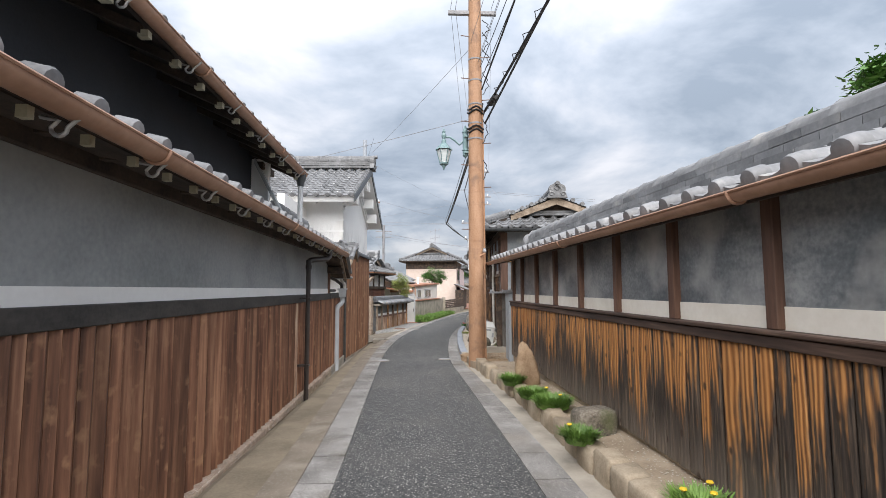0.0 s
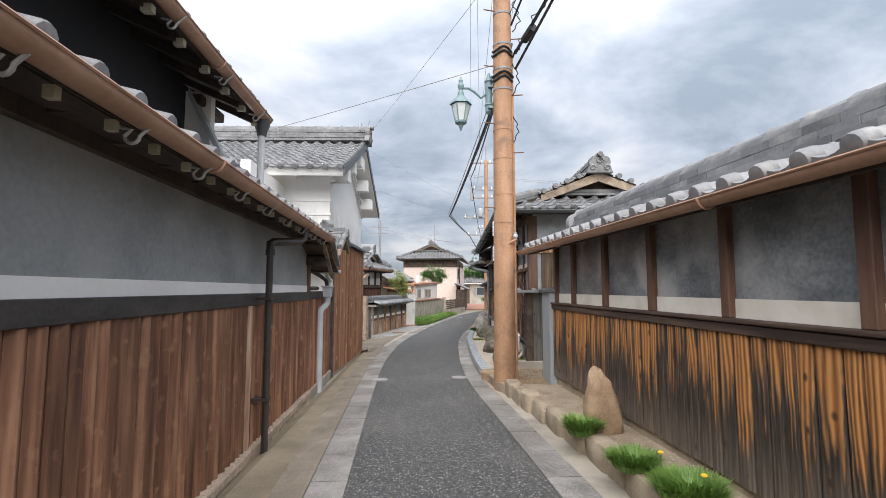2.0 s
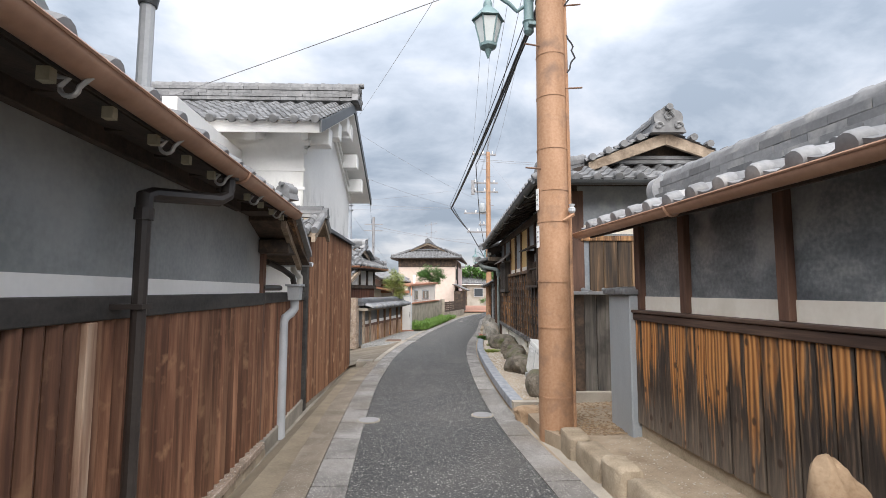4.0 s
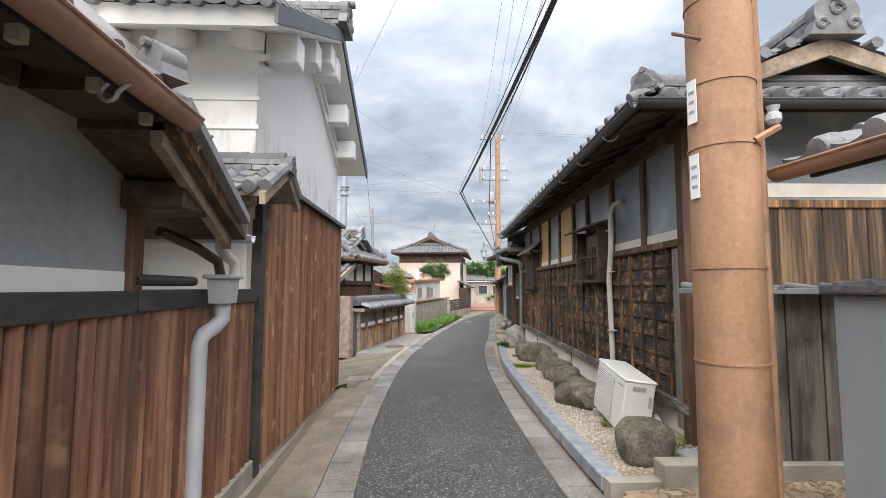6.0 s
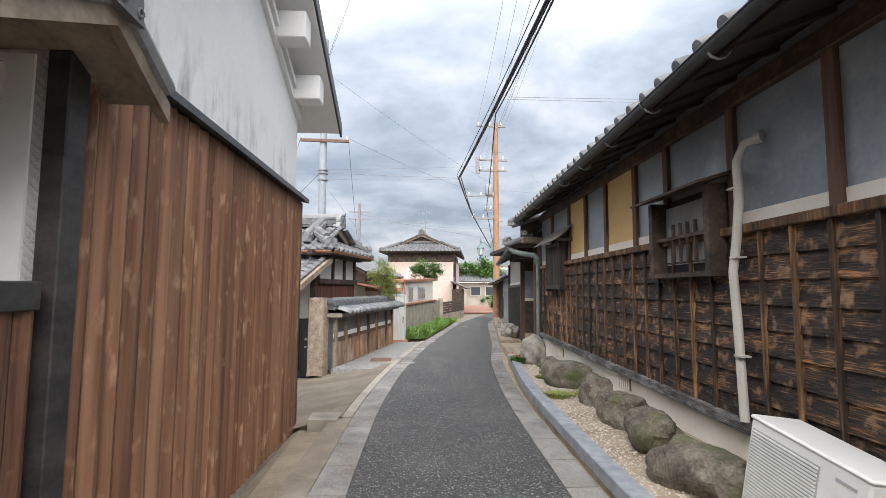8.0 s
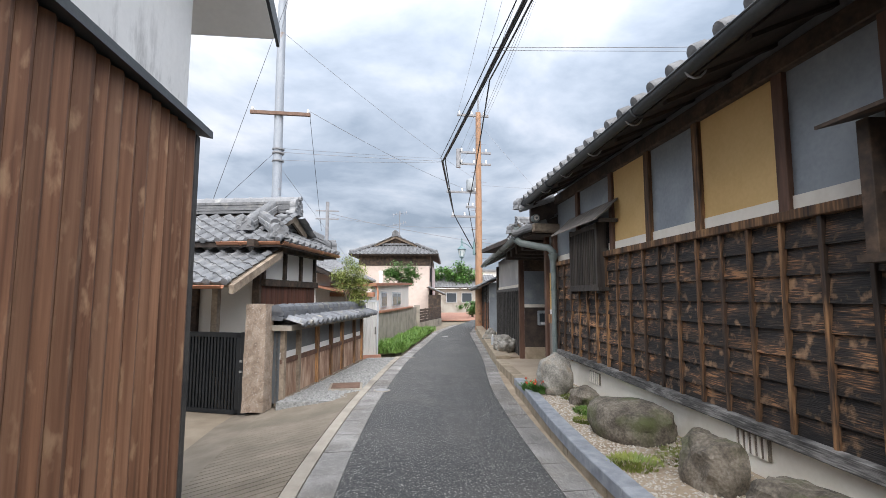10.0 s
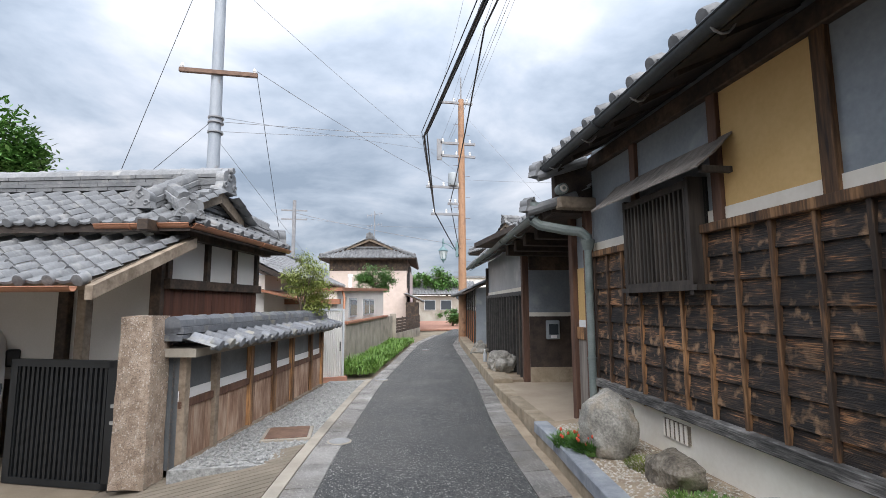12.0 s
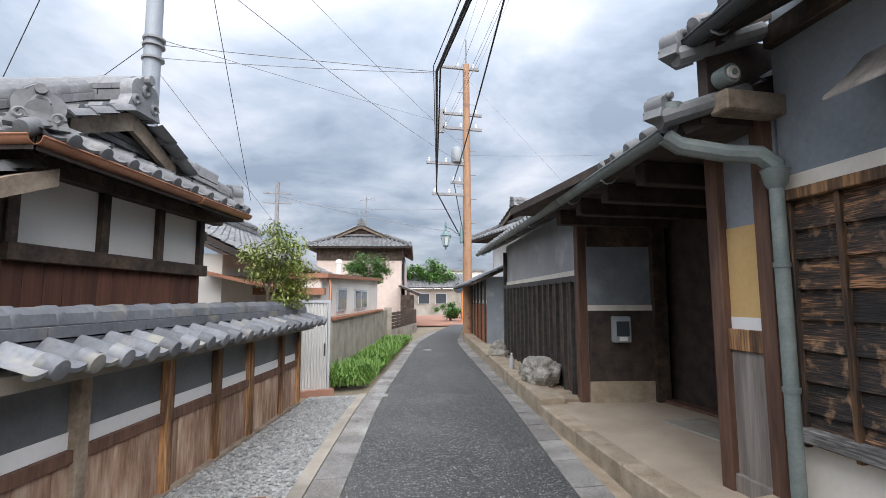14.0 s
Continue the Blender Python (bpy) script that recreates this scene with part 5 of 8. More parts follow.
def east_house():
    th = thing("townhouse", FH.p(0, 0, gz(12)), "old timber townhouse with black board dado and ochre and slate plaster", "house")
    L = FH.len
    part("wall", B((0, L, -3.0, -0.02, 0.0, 2.9), F=FH), M_slate, th, "slate blue plaster")
    part("foundation", B((0, L, -0.5, -0.01, -0.6, 0.24, -0.6, 0.34), F=FH), M_cream, th, "cream painted foundation")
    part("white_band", B((0, L, -0.02, -0.008, 1.74, 1.845), F=FH), M_cream, th, "cream painted band")
    part("rail", B((0.0, L, -0.02, 0.07, 1.68, 1.745), F=FH, bev=0.006), M_batten, th)
    part("sill_beam", B((0.0, L, -0.02, 0.08, 0.24, 0.33, 0.34, 0.42), F=FH, bev=0.008), M_sillwood, th, "grey weathered sill beam")
    k = 8
    for i in range(k):
        z0, z1 = 0.33 + i * 1.35 / k, 0.33 + (i + 1) * 1.35 / k
        for a, b in ((0.12, 1.9), (1.9, 3.9), (3.9, 5.9), (5.9, L - 0.02)):
            bm = bmesh.new()
            hexa(bm, [q for u in (a + 0.001, b - 0.001) for q in (FH.p(u, -0.02, z0), FH.p(u, -0.02, z1 + 0.015), FH.p(u, 0.032, z0), FH.p(u, 0.008, z1 + 0.015))])
            part("lap_board", bm, M_lap, th)
    for u in yr(0.36, L - 0.1, 0.3):
        part("batten", B((u - 0.015, u + 0.015, 0.01, 0.05, 0.31, 1.68), F=FH, bev=0.004), M_battendark if random.random() < 0.68 else M_batten, th)
    part("corner_post", B((-0.02, 0.1, -0.1, 0.07, -0.25, 2.7), F=FH, bev=0.008), M_post, th)
    part("frame_post", B((0.1, 0.2, 0.0, 0.075, 0.1, 1.66), F=FH, bev=0.008), M_greywood, th, "grey weathered frame post")
    for u0, u1 in ((3.63, 4.42), (5.33, 6.07)):
        part("ochre_panel", B((u0, u1, -0.02, -0.012, 1.845, 2.68), F=FH), M_yellow, th, "ochre plaster panel")
    part("head_beam", B((0, L, -0.05, 0.04, 2.66, 2.8), F=FH, bev=0.008), M_darkwood, th)
    for u in (0.93, 1.85, 2.86, 3.58, 4.47, 5.28, 6.12, 7.2):
        part("post", B((u - 0.045, u + 0.045, -0.05, 0.02, 1.745, 2.68), F=FH, bev=0.005), M_batten if 4 < u < 6 else M_post, th)
    # roof
    Xv = Vector((0.078, 1.0, 0)).normalized()
    Yv = Vector((-Xv.y, Xv.x, 0))
    o = Vector((1.26, 10.7, 0)) - Yv * 1.9
    irimoya(th, o, Xv, 3.8, 8.85, 2.76, 22.8, 0.42, M_tilefar)
    gutter(th, (1.21, 10.65, 2.71), (1.9, 19.45, 2.69), 0.055, M_darkgutter, label="dark half-round gutter")
    GH = Fr((1.21, 10.65), (1.9, 19.45), 1)
    for a in yr(0.7, GH.len - 0.3, 0.88):
        part("hanger", T([GH.p(a, n, z) for n, z in ((-0.12, 2.7), (-0.1, 2.66), (-0.07, 2.63), (-0.03, 2.62), (0.01, 2.635), (0.03, 2.66))], 0.008, 6), M_hook, th, "curled zinc gutter hanger", True)
    gutter(th, (1.2, 10.64, 2.71), (4.6, 10.4, 2.71), 0.055, M_darkgutter, label="dark half-round gutter")
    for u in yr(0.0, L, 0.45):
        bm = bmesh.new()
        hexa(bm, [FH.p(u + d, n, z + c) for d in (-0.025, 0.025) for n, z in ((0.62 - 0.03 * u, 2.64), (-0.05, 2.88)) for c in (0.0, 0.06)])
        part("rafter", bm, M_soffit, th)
    # south face above the fence
    S = Fr((1.98, 11.2), (4.6, 11.05), -1)
    part("south_wall", B((0, S.len, -0.2, -0.0, 0.0, 2.85), F=S), M_slate, th, "slate blue plaster")
    planks(th, S, 0.12, S.len, 0.0, 0.3, 2.0, 0.2, 0.025, M_burntgrey, "board")
    part("south_rail", B((0.0, S.len, 0.0, 0.06, 2.0, 2.07), F=S, bev=0.006), M_batten, th)
    part("south_band", B((0.0, S.len, 0.0, 0.008, 2.1, 2.22), F=S), M_cream, th)
    # vents in the foundation
    for u in (3.85, 6.6):
        v = part("vent", B((u, u + 0.34, -0.012, 0.004, 0.12, 0.26), F=FH), M_stainconc, th, "small slatted foundation vent")
        for i in range(6):
            part("vent_bar", B((u + 0.02 + i * 0.058, u + 0.045 + i * 0.058, 0.0, 0.014, 0.12, 0.26), F=FH), M_cream, v)
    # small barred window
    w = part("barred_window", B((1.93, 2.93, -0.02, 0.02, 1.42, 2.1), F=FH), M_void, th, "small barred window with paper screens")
    part("screen", B((2.02, 2.84, 0.02, 0.03, 1.5, 2.04), F=FH), M_paper, w, "grey paper screen")
    for a in (1.93, 2.86):
        part("window_post", B((a, a + 0.07, 0.0, 0.16, 1.4, 2.1), F=FH, bev=0.004), M_darkwood, w)
    for a in (2.2, 2.32, 2.44, 2.56):
        part("bar", B((a, a + 0.022, 0.09, 0.115, 1.5, 1.86), F=FH), M_darkwood, w)
    part("bar", B((2.0, 2.86, 0.085, 0.12, 1.72, 1.75), F=FH), M_darkwood, w)
    part("window_sill", B((1.9, 2.97, 0.0, 0.17, 1.38, 1.42), F=FH), M_darkwood, w)
    bm = bmesh.new()
    hexa(bm, [FH.p(u, n, z) for u in (1.84, 3.02) for n, z0, z1 in ((0.0, 2.16, 2.19), (0.3, 2.08, 2.1)) for z in (z0, z1)])
    part("canopy", bm, M_darkwood, w, "little board canopy")
    # lattice bay with a plank canopy
    y0, y1 = 6.25, 7.18
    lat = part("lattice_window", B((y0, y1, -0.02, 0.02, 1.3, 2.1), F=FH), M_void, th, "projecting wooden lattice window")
    part("lattice_frame", B((y0, y1, 0.1, 0.14, 1.32, 1.355), (y0, y1, 0.1, 0.14, 2.03, 2.08), (y0, y0 + 0.04, 0.0, 0.14, 1.25, 2.1), (y1 - 0.04, y1, 0.0, 0.14, 1.25, 2.1), (y0 - 0.05, y1 + 0.05, 0.0, 0.15, 1.28, 1.32), F=FH), M_lattice, lat)
    for u in yr(y0 + 0.06, y1 - 0.08, 0.056):
        part("lattice_bar", B((u, u + 0.02, 0.108, 0.13, 1.355, 2.03), F=FH), M_lattice, lat)
    for n in (0.04, 0.07):
        part("lattice_bar", B((y0 + 0.012, y0 + 0.036, n, n + 0.024, 1.32, 2.05), F=FH), M_lattice, lat)
    for u in yr(5.95, 7.4, 0.15):
        bm = bmesh.new()
        for (n0, z0), (n1, z1) in (((0.0, 2.32), (0.13, 2.19)), ((0.13, 2.19), (0.27, 2.08))):
            hexa(bm, [FH.p(u + d, n, z + k) for d in (0.003, 0.15) for n, z in ((n0, z0), (n1, z1)) for k in (0.0, 0.018)])
        part("canopy_board", bm, M_greywood, lat)
    part("canopy_rib", B((5.97, 6.01, 0.0, 0.22, 2.06, 2.1), F=FH), M_lattice, lat)
    return th


M_fencewood = material("dark_grey_fence_board", [(0.045, 0.042, 0.038), (0.12, 0.108, 0.094), (0.21, 0.19, 0.165)], 0.85, (8, 8, 0.8), coords="obj", bump=0.4, tint=0.2, fine=1.0, stretch=(70, 70, 3), grain=0.4, stain=((0.03, 0.028, 0.026), 3, 0.5, 0.7))
M_sillwood = material("weathered_sill_wood", [(0.025, 0.024, 0.024), (0.09, 0.086, 0.082), (0.24, 0.23, 0.22)], 0.8, (3, 3, 9), bump=0.5, tint=0.2, fine=1.0, stretch=(8, 8, 120), grain=0.7)
M_battendark = material("charred_batten", [(0.014, 0.011, 0.01), (0.05, 0.03, 0.019), (0.3, 0.155, 0.066)], 0.7, (9, 9, 1.3), coords="obj", bump=0.4, tint=0.35, fine=1.0, stretch=(60, 60, 4), grain=0.5)
M_lap = material("black_lap_board", [(0.012, 0.0105, 0.01), (0.028, 0.022, 0.019), (0.08, 0.05, 0.033), (0.4, 0.2, 0.09)], 0.7, (2.2, 2.2, 9), coords="pos", bump=1.0, tint=0.3, fine=1.0, stretch=(9, 9, 150), bias=-0.05, grain=0.8, stain=((0.27, 0.165, 0.092), 11, 0.56, 0.7))
M_lattice = material("dark_lattice_wood", [(0.022, 0.018, 0.016), (0.08, 0.066, 0.055)], 0.8, (12, 12, 1.2), coords="obj", bump=0.4, tint=0.2, fine=1.0, stretch=(70, 70, 3))
M_burntgrey = material("scorched_pale_board", [(0.018, 0.014, 0.011), (0.085, 0.053, 0.03), (0.3, 0.19, 0.1)], 0.75, (9, 9, 1.0), coords="obj", bump=0.4, tint=0.2, fine=1.0, stretch=(60, 60, 3))
M_paper = material("grey_paper", [(0.2, 0.21, 0.21), (0.3, 0.31, 0.31)], 0.8, tint=0, bump=0.02)
east_house()


def conduit():
    th = thing("conduit", FH.p(1.75, 0.08, 0.3), "cream wrapped conduit running up the house wall", "pipe")
    part("pipe", T([FH.p(1.72, 0.08, 0.35), FH.p(1.74, 0.085, 1.0), FH.p(1.76, 0.09, 1.4), FH.p(1.7, 0.09, 1.65), FH.p(1.66, 0.09, 1.9), FH.p(1.66, 0.09, 2.2), FH.p(1.6, 0.07, 2.31), FH.p(1.52, 0.0, 2.34)], 0.032, 10), M_pipe_cream, th, "", True)
    part("joint", T([FH.p(1.55, 0.02, 2.335), FH.p(1.51, 0.0, 2.34)], 0.045, 10), M_pipe_cream, th, "", True)
    for z in (0.8, 1.5, 2.0):
        part("clip", B((1.66, 1.74, 0.05, 0.128, z, z + 0.012), F=FH), M_pipe_cream, th)


conduit()

# ---- fence in the gap ----


def gap_fence():
    F = Fr((1.55, 10.55), (2.75, 10.5), -1)
    th = thing("board_fence", F.p(0, 0, 0), "low grey board fence under a tile coping between wall and house", "fence")
    for i, (a, b) in enumerate(((0.22, 0.36), (0.37, 0.62), (0.63, 0.88), (0.89, 1.2))):
        part("board", B((a, b, 0.0, 0.03, 0.1, 1.28), F=F, bev=0.003), M_fencewood, th)
    part("post", B((0.1, 0.21, -0.05, 0.05, 0.0, 1.28), F=F, bev=0.005), M_darkwood, th)
    part("base", B((-0.3, 1.25, -0.08, 0.09, -0.2, 0.12), F=F, bev=0.008), M_conc, th, "low concrete base")
    for i in range(5):
        part("coping_tile", T([F.p(0.0 + i * 0.26, 0.15, 1.3), F.p(0.0 + i * 0.26, -0.14, 1.33)], 0.028, 10), M_tile, th, "", True)
    part("coping", B((-0.05, 1.25, -0.14, 0.15, 1.27, 1.31), F=F, bev=0.004), M_tile, th)
    G = Fr((1.62, 9.02), (1.72, 10.4), 1)
    p = thing("sheet_metal_wall_end", G.p(0, 0, 0), "grey sheet-metal clad wall end with small tile cap", "wall")
    part("cladding", B((0.0, 0.55, -0.3, -0.02, -0.1, 1.28), F=G, bev=0.01), M_sheet, p)
    part("cap", B((-0.02, 0.58, -0.34, 0.03, 1.28, 1.33), F=G, bev=0.01), M_tile, p)
    for k in range(3):
        part("cap_tile", T([G.p(0.05 + 0.2 * k, 0.04, 1.318), G.p(0.05 + 0.2 * k, -0.16, 1.335), G.p(0.05 + 0.2 * k, -0.34, 1.31)], 0.026, 10), M_tile, p, "", True)


M_sheet = material("grey_sheet_metal", [(0.26, 0.29, 0.31), (0.36, 0.39, 0.41)], 0.5, (1.5, 1.5, 0.6), tint=0, bump=0.04, stain=((0.33, 0.27, 0.2), 2, 0.6, 0.85))
gap_fence()

# ---- planted bed by the east wall ----


def rock(name, x, y, z, sx, sy, sz, mat, label, seed, rz=0, rough=0.16, group="", boxy=0.0, smooth=True):
    """A boulder that stands on z, a little sunk in."""
    bm = rock_mesh(seed, sx, sy, sz, rough, 4, boxy)
    bm.transform(Matrix.Translation((x, y, z + sz * 0.72)) @ Matrix.Rotation(radians(rz), 4, "Z"))
    return solo(name, bm, mat, label, "rock", group=group, at=(x, y, z), smooth=smooth)


bed_out = curve([(-6, 1.46), (3.3, 1.36), (5.9, 1.3), (7.2, 1.2), (8.6, 1.08), (9.2, 1.03)])
solo("bed_soil", strip(yr(-6, 10.45), lambda y: bed_out(min(y, 9)) + 0.05 if y < 9.2 else 0.95, lambda y: FR.p(max(0, y + 3), 0.0, 0).x + 0.3 if y < 9 else 2.9, 0.1, 0.3, 0.16), M_sand, "sandy soil of the planted bed at the wall foot", "soil", "structure", at=(1.5, 0, 0))
solo("gutter_strip", strip(yr(-6, 10.6), kerb_r, lambda y: max(kerb_r(y) + 0.02, bed_out(min(y, 9.2)) + 0.12), -0.025, 0.1), M_conc, "narrow concrete gutter beside the paving", "drain", "structure", at=(1.2, 0, 0))
bed_edge = thing("bed_edging", (bed_out(0), 0, 0), "rough tan stones edging the planted bed", "stone edging", "structure")
_y, _i = -2.0, 0
while _y < 9.2:
    _l = 0.26 + 0.3 * random.random()
    _b = rock_mesh(_i + 3, 0.1, _l / 2 * 1.04, 0.14, 0.2, 3, 0.62)
    _b.transform(Matrix.Translation((bed_out(_y) + 0.05 + random.uniform(-0.015, 0.015), _y + _l / 2, gz(_y) + 0.03 + random.uniform(-0.02, 0.02))))
    part("edging_stone", _b, M_plinth, bed_edge, "", True)
    _y += _l
    _i += 1

_b = rock_mesh(5, 0.185, 0.14, 0.33, 0.16, 4, 0.15)
for _v in _b.verts:
    _k = (_v.co.z + 0.33) / 0.66
    _v.co.x = _v.co.x * (1.1 - 0.62 * _k) - 0.07 * _k
    _v.co.y *= 1.05 - 0.45 * _k
_b.transform(Matrix.Translation((1.5, 6.72, 0.27)))
solo("standing_stone", _b, M_rock_tan, "upright pinkish tan stone standing in the planted bed", "rock", at=(1.5, 6.72, 0.0), smooth=True)
rock("flat_stone", 1.55, 4.35, 0.08, 0.19, 0.13, 0.13, M_rock, "smooth grey block stone on the sandy bed", 12, 10, 0.06, boxy=0.5)


def clump(name, x, y, z, r, h, n, mat, label, category="plant", flower=None, width=0.012, seed=1, sx=1.0, sy=1.0):
    """A tuft of arching blades."""
    rnd = random.Random(seed)
    V, Fc = [], []
    for i in range(n):
        a, d = rnd.uniform(0, 6.283), r * math.sqrt(rnd.random()) * 0.7
        bx, by = x + math.cos(a) * d * sx, y + math.sin(a) * d * sy
        ln, lean, b = h * rnd.uniform(0.6, 1.15), rnd.uniform(0.2, 1.0), a + rnd.uniform(-0.8, 0.8)
        w = width * rnd.uniform(0.7, 1.3)
        px, py = -math.sin(b) * w, math.cos(b) * w
        k = len(V)
        for t, wd in ((0, 0.8), (0.5, 1.0), (1.0, 0.15)):
            o = lean * min(r * 0.9, h * 0.9) * t * t
            zz = z + ln * (t - 0.28 * lean * t * t)
            V += [(bx + math.cos(b) * o - px * wd, by + math.sin(b) * o - py * wd, zz), (bx + math.cos(b) * o + px * wd, by + math.sin(b) * o + py * wd, zz)]
        Fc += [(k, k + 1, k + 3, k + 2), (k + 2, k + 3, k + 5, k + 4)]
    th = thing(name, (x, y, z), label, category)
    raw_part("leaves", V, Fc, mat, th)
    if flower:
        for i in range(flower):
            a, d = rnd.uniform(0, 6.283), r * rnd.uniform(0.3, 0.9)
            q = Vector((x + math.cos(a) * d, y + math.sin(a) * d, z + h * rnd.uniform(0.75, 1.0)))
            f = part("flower", lathe(bmesh.new(), q, [(0.004, -0.01), (0.022, 0.004), (0.018, 0.012), (0.004, 0.014)], 8), M_flower, th, "small yellow flower")
            part("stem", T([q - Vector((0, 0, h * 0.7)), q], 0.003, 4), M_leaf, f)
    return th


for i, (x, y, r, h, n, fl) in enumerate(((1.3, 4.0, 0.16, 0.13, 900, 1), (1.42, 5.25, 0.24, 0.14, 1700, 1), (1.32, 5.75, 0.2, 0.13, 1200, 1), (1.24, 6.6, 0.16, 0.16, 900, 0), (1.55, 2.7, 0.2, 0.12, 500, 3))):
    clump("bed_plant", x, y, gz(y) + 0.14, r, h, n, M_leaf, "bright green narrow-leaved clump with yellow flowers on the bed", "plant", fl, 0.006, i + 3)

# ---- planted bed by the house ----
gr_line = curve([(10.6, 0.83), (12.1, 0.9), (14.4, 1.0), (16, 1.21), (17.5, 1.42), (19.4, 1.76)])
gr_out = lambda y: max(gr_line(y), kerb_r(y) + 0.006)
kerb_top = lambda y: 0.005 - 0.0046 * (y - 10.6)   # nearly level, while the lane falls
bed_z = lambda y: kerb_top(y) - 0.14
_b = strip(yr(10.6, 19.45), lambda y: gr_out(y) + 0.1, lambda y: FH.p(y - 11.2, 0, 0).x + 0.05, 0.0, 0.3, 0.05)
for _v in _b.verts:
    _v.co.z += bed_z(_v.co.y) + 0.1 - gz(_v.co.y)
solo("bed_gravel", _b, M_sand, "sandy gravel and moss in the raised bed by the house", "soil", "structure", at=(1.5, 15, 0))
kerb_th = thing("granite_kerb", (gr_out(11), 11, gz(11)), "blue-grey granite kerb of the raised bed", "kerb", "structure")
_y = 10.62
while _y < 19.35:
    _e = min(_y + 0.9, 19.4)
    _o = 0.3 if _e < 19 else 0.0
    _bm = bmesh.new()
    hexa(_bm, [Vector((gr_out(yy) + d, yy, kerb_top(yy) + z)) for yy in (_y + 0.004, _e - 0.004) for d in (-0.012, 0.14) for z in (-0.11, 0.0)])
    bevel(_bm, 0.008)
    part("kerb_stone", _bm, M_granite, kerb_th)
    _bm = bmesh.new()
    hexa(_bm, [Vector((gr_out(yy) + d, yy, z)) for yy in (_y + 0.004 + _o, _e - 0.004 + _o) for d in (random.uniform(0.0, 0.012), 0.13) for z in (gz(yy) - 0.1, kerb_top(yy) - 0.112)])
    bevel(_bm, 0.01)
    part("tan_base_stone", _bm, M_plinth, kerb_th)
    _y = _e
_bm = bmesh.new()
wbox(_bm, gr_out(10.6), 1.5, 10.5, 10.62, -0.25, 0.0)
part("end_stone", _bm, M_conc, kerb_th)
solo("sand_verge", strip(yr(8.6, 38), kerb_r, lambda y: gr_out(y) + 0.02 if y < 19.4 else kerb_r(y) + 0.12, 0.0, 0.12), M_sand, "strip of sandy dirt between paving and kerb", "soil", "structure", at=(1, 12, 0))

for i, (x, y, sx, sy, sz, m, l, rz) in enumerate((
        (1.36, 10.98, 0.21, 0.2, 0.2, M_rock, "round dark boulder in the raised bed beside the machine", 0),
        (1.5, 12.75, 0.2, 0.33, 0.17, M_rock, "dark flat-topped rock in the raised bed", 20),
        (1.62, 13.55, 0.19, 0.3, 0.18, M_rock, "dark mossy rock in the raised bed", -10),
        (1.7, 14.3, 0.19, 0.28, 0.19, M_rock, "dark mossy rock in the raised bed", 15),
        (1.78, 15.1, 0.17, 0.2, 0.21, M_rock, "rounded brown-grey rock in the raised bed", 0),
        (1.87, 16.3, 0.3, 0.42, 0.2, M_rock, "large rounded boulder in the raised bed", 12),
        (2.0, 17.55, 0.15, 0.22, 0.13, M_rock, "small dark rock beside the pale stone", 0))):
    rock("bed_rock", x, y, bed_z(y) + 0.1, sx, sy, sz, m, l, 20 + i * 3, rz, 0.13 if i == 5 else 0.07 if i == 0 else 0.22, "rocks in the raised bed", 0.2)
rock("pale_stone", 1.93, 18.3, bed_z(18.2) + 0.1, 0.23, 0.24, 0.3, M_rock_pale, "upright pale grey stone at the end of the bed", 61, 25, 0.12)
rock("corner_rock", 1.0, 10.2, gz(10.2) - 0.05, 0.17, 0.13, 0.12, M_rock_tan, "tan rock at the foot of the pole", 71, 0, 0.2, boxy=0.3)
for i, (x, y, r, h, n, m) in enumerate(((1.93, 17.2, 0.26, 0.09, 160, M_leaf), (1.95, 15.6, 0.3, 0.08, 160, M_leafyel), (1.75, 18.55, 0.22, 0.2, 150, M_leafdark), (1.55, 11.9, 0.2, 0.1, 80, M_leafyel), (1.8, 13.0, 0.2, 0.1, 90, M_leafyel), (1.6, 10.85, 0.15, 0.12, 70, M_leaf), (1.75, 11.3, 0.15, 0.13, 80, M_leafyel), (1.5, 15.6, 0.25, 0.08, 120, M_leafyel), (2.0, 16.95, 0.34, 0.09, 330, M_leaf), (2.12, 15.85, 0.3, 0.08, 220, M_leafyel), (2.1, 17.9, 0.28, 0.08, 220, M_leafyel), (1.72, 16.85, 0.2, 0.06, 120, M_leafyel), (1.78, 13.9, 0.22, 0.07, 120, M_leafyel), (1.9, 14.7, 0.22, 0.07, 120, M_leafyel), (1.72, 12.2, 0.2, 0.07, 110, M_leafyel))):
    clump("weed_tuft", x, y, bed_z(y) + 0.11, r * 1.15, h * 0.6, n * 4, m, "low green weeds growing in the gravel", "weeds", None, 0.006, 40 + i)
def pebbles():
    """Pale loose pebbles strewn over the bed."""
    rnd = random.Random(8)
    V, Fc = [], []
    for i in range(5200):
        y = rnd.uniform(10.8, 19.3)
        a, b = gr_out(y) + 0.16, FH.p(y - 11.2, 0, 0).x - 0.05
        f = rnd.random() ** 1.3
        r = rnd.uniform(0.006, 0.015)
        x, z = a + (b - a) * f, bed_z(y) + 0.1 + 0.05 * f + 0.002
        o, t = len(V), rnd.uniform(0, 6.28)
        for k in range(5):
            q = r * rnd.uniform(0.75, 1.25)
            V.append((x + q * math.cos(t + k * 1.257), y + q * math.sin(t + k * 1.257), z))
        V.append((x + rnd.uniform(-0.3, 0.3) * r, y, z + r * 0.8))
        Fc += [(o + k, o + (k + 1) % 5, o + 5) for k in range(5)]
    me = bpy.data.meshes.new("pebbles")
    me.from_pydata(V, [], Fc)
    me.materials.append(M_pebble)
    tagged(new("pebbles", me), "pale loose pebbles strewn over the sandy bed", "pebbles", kind="stuff")


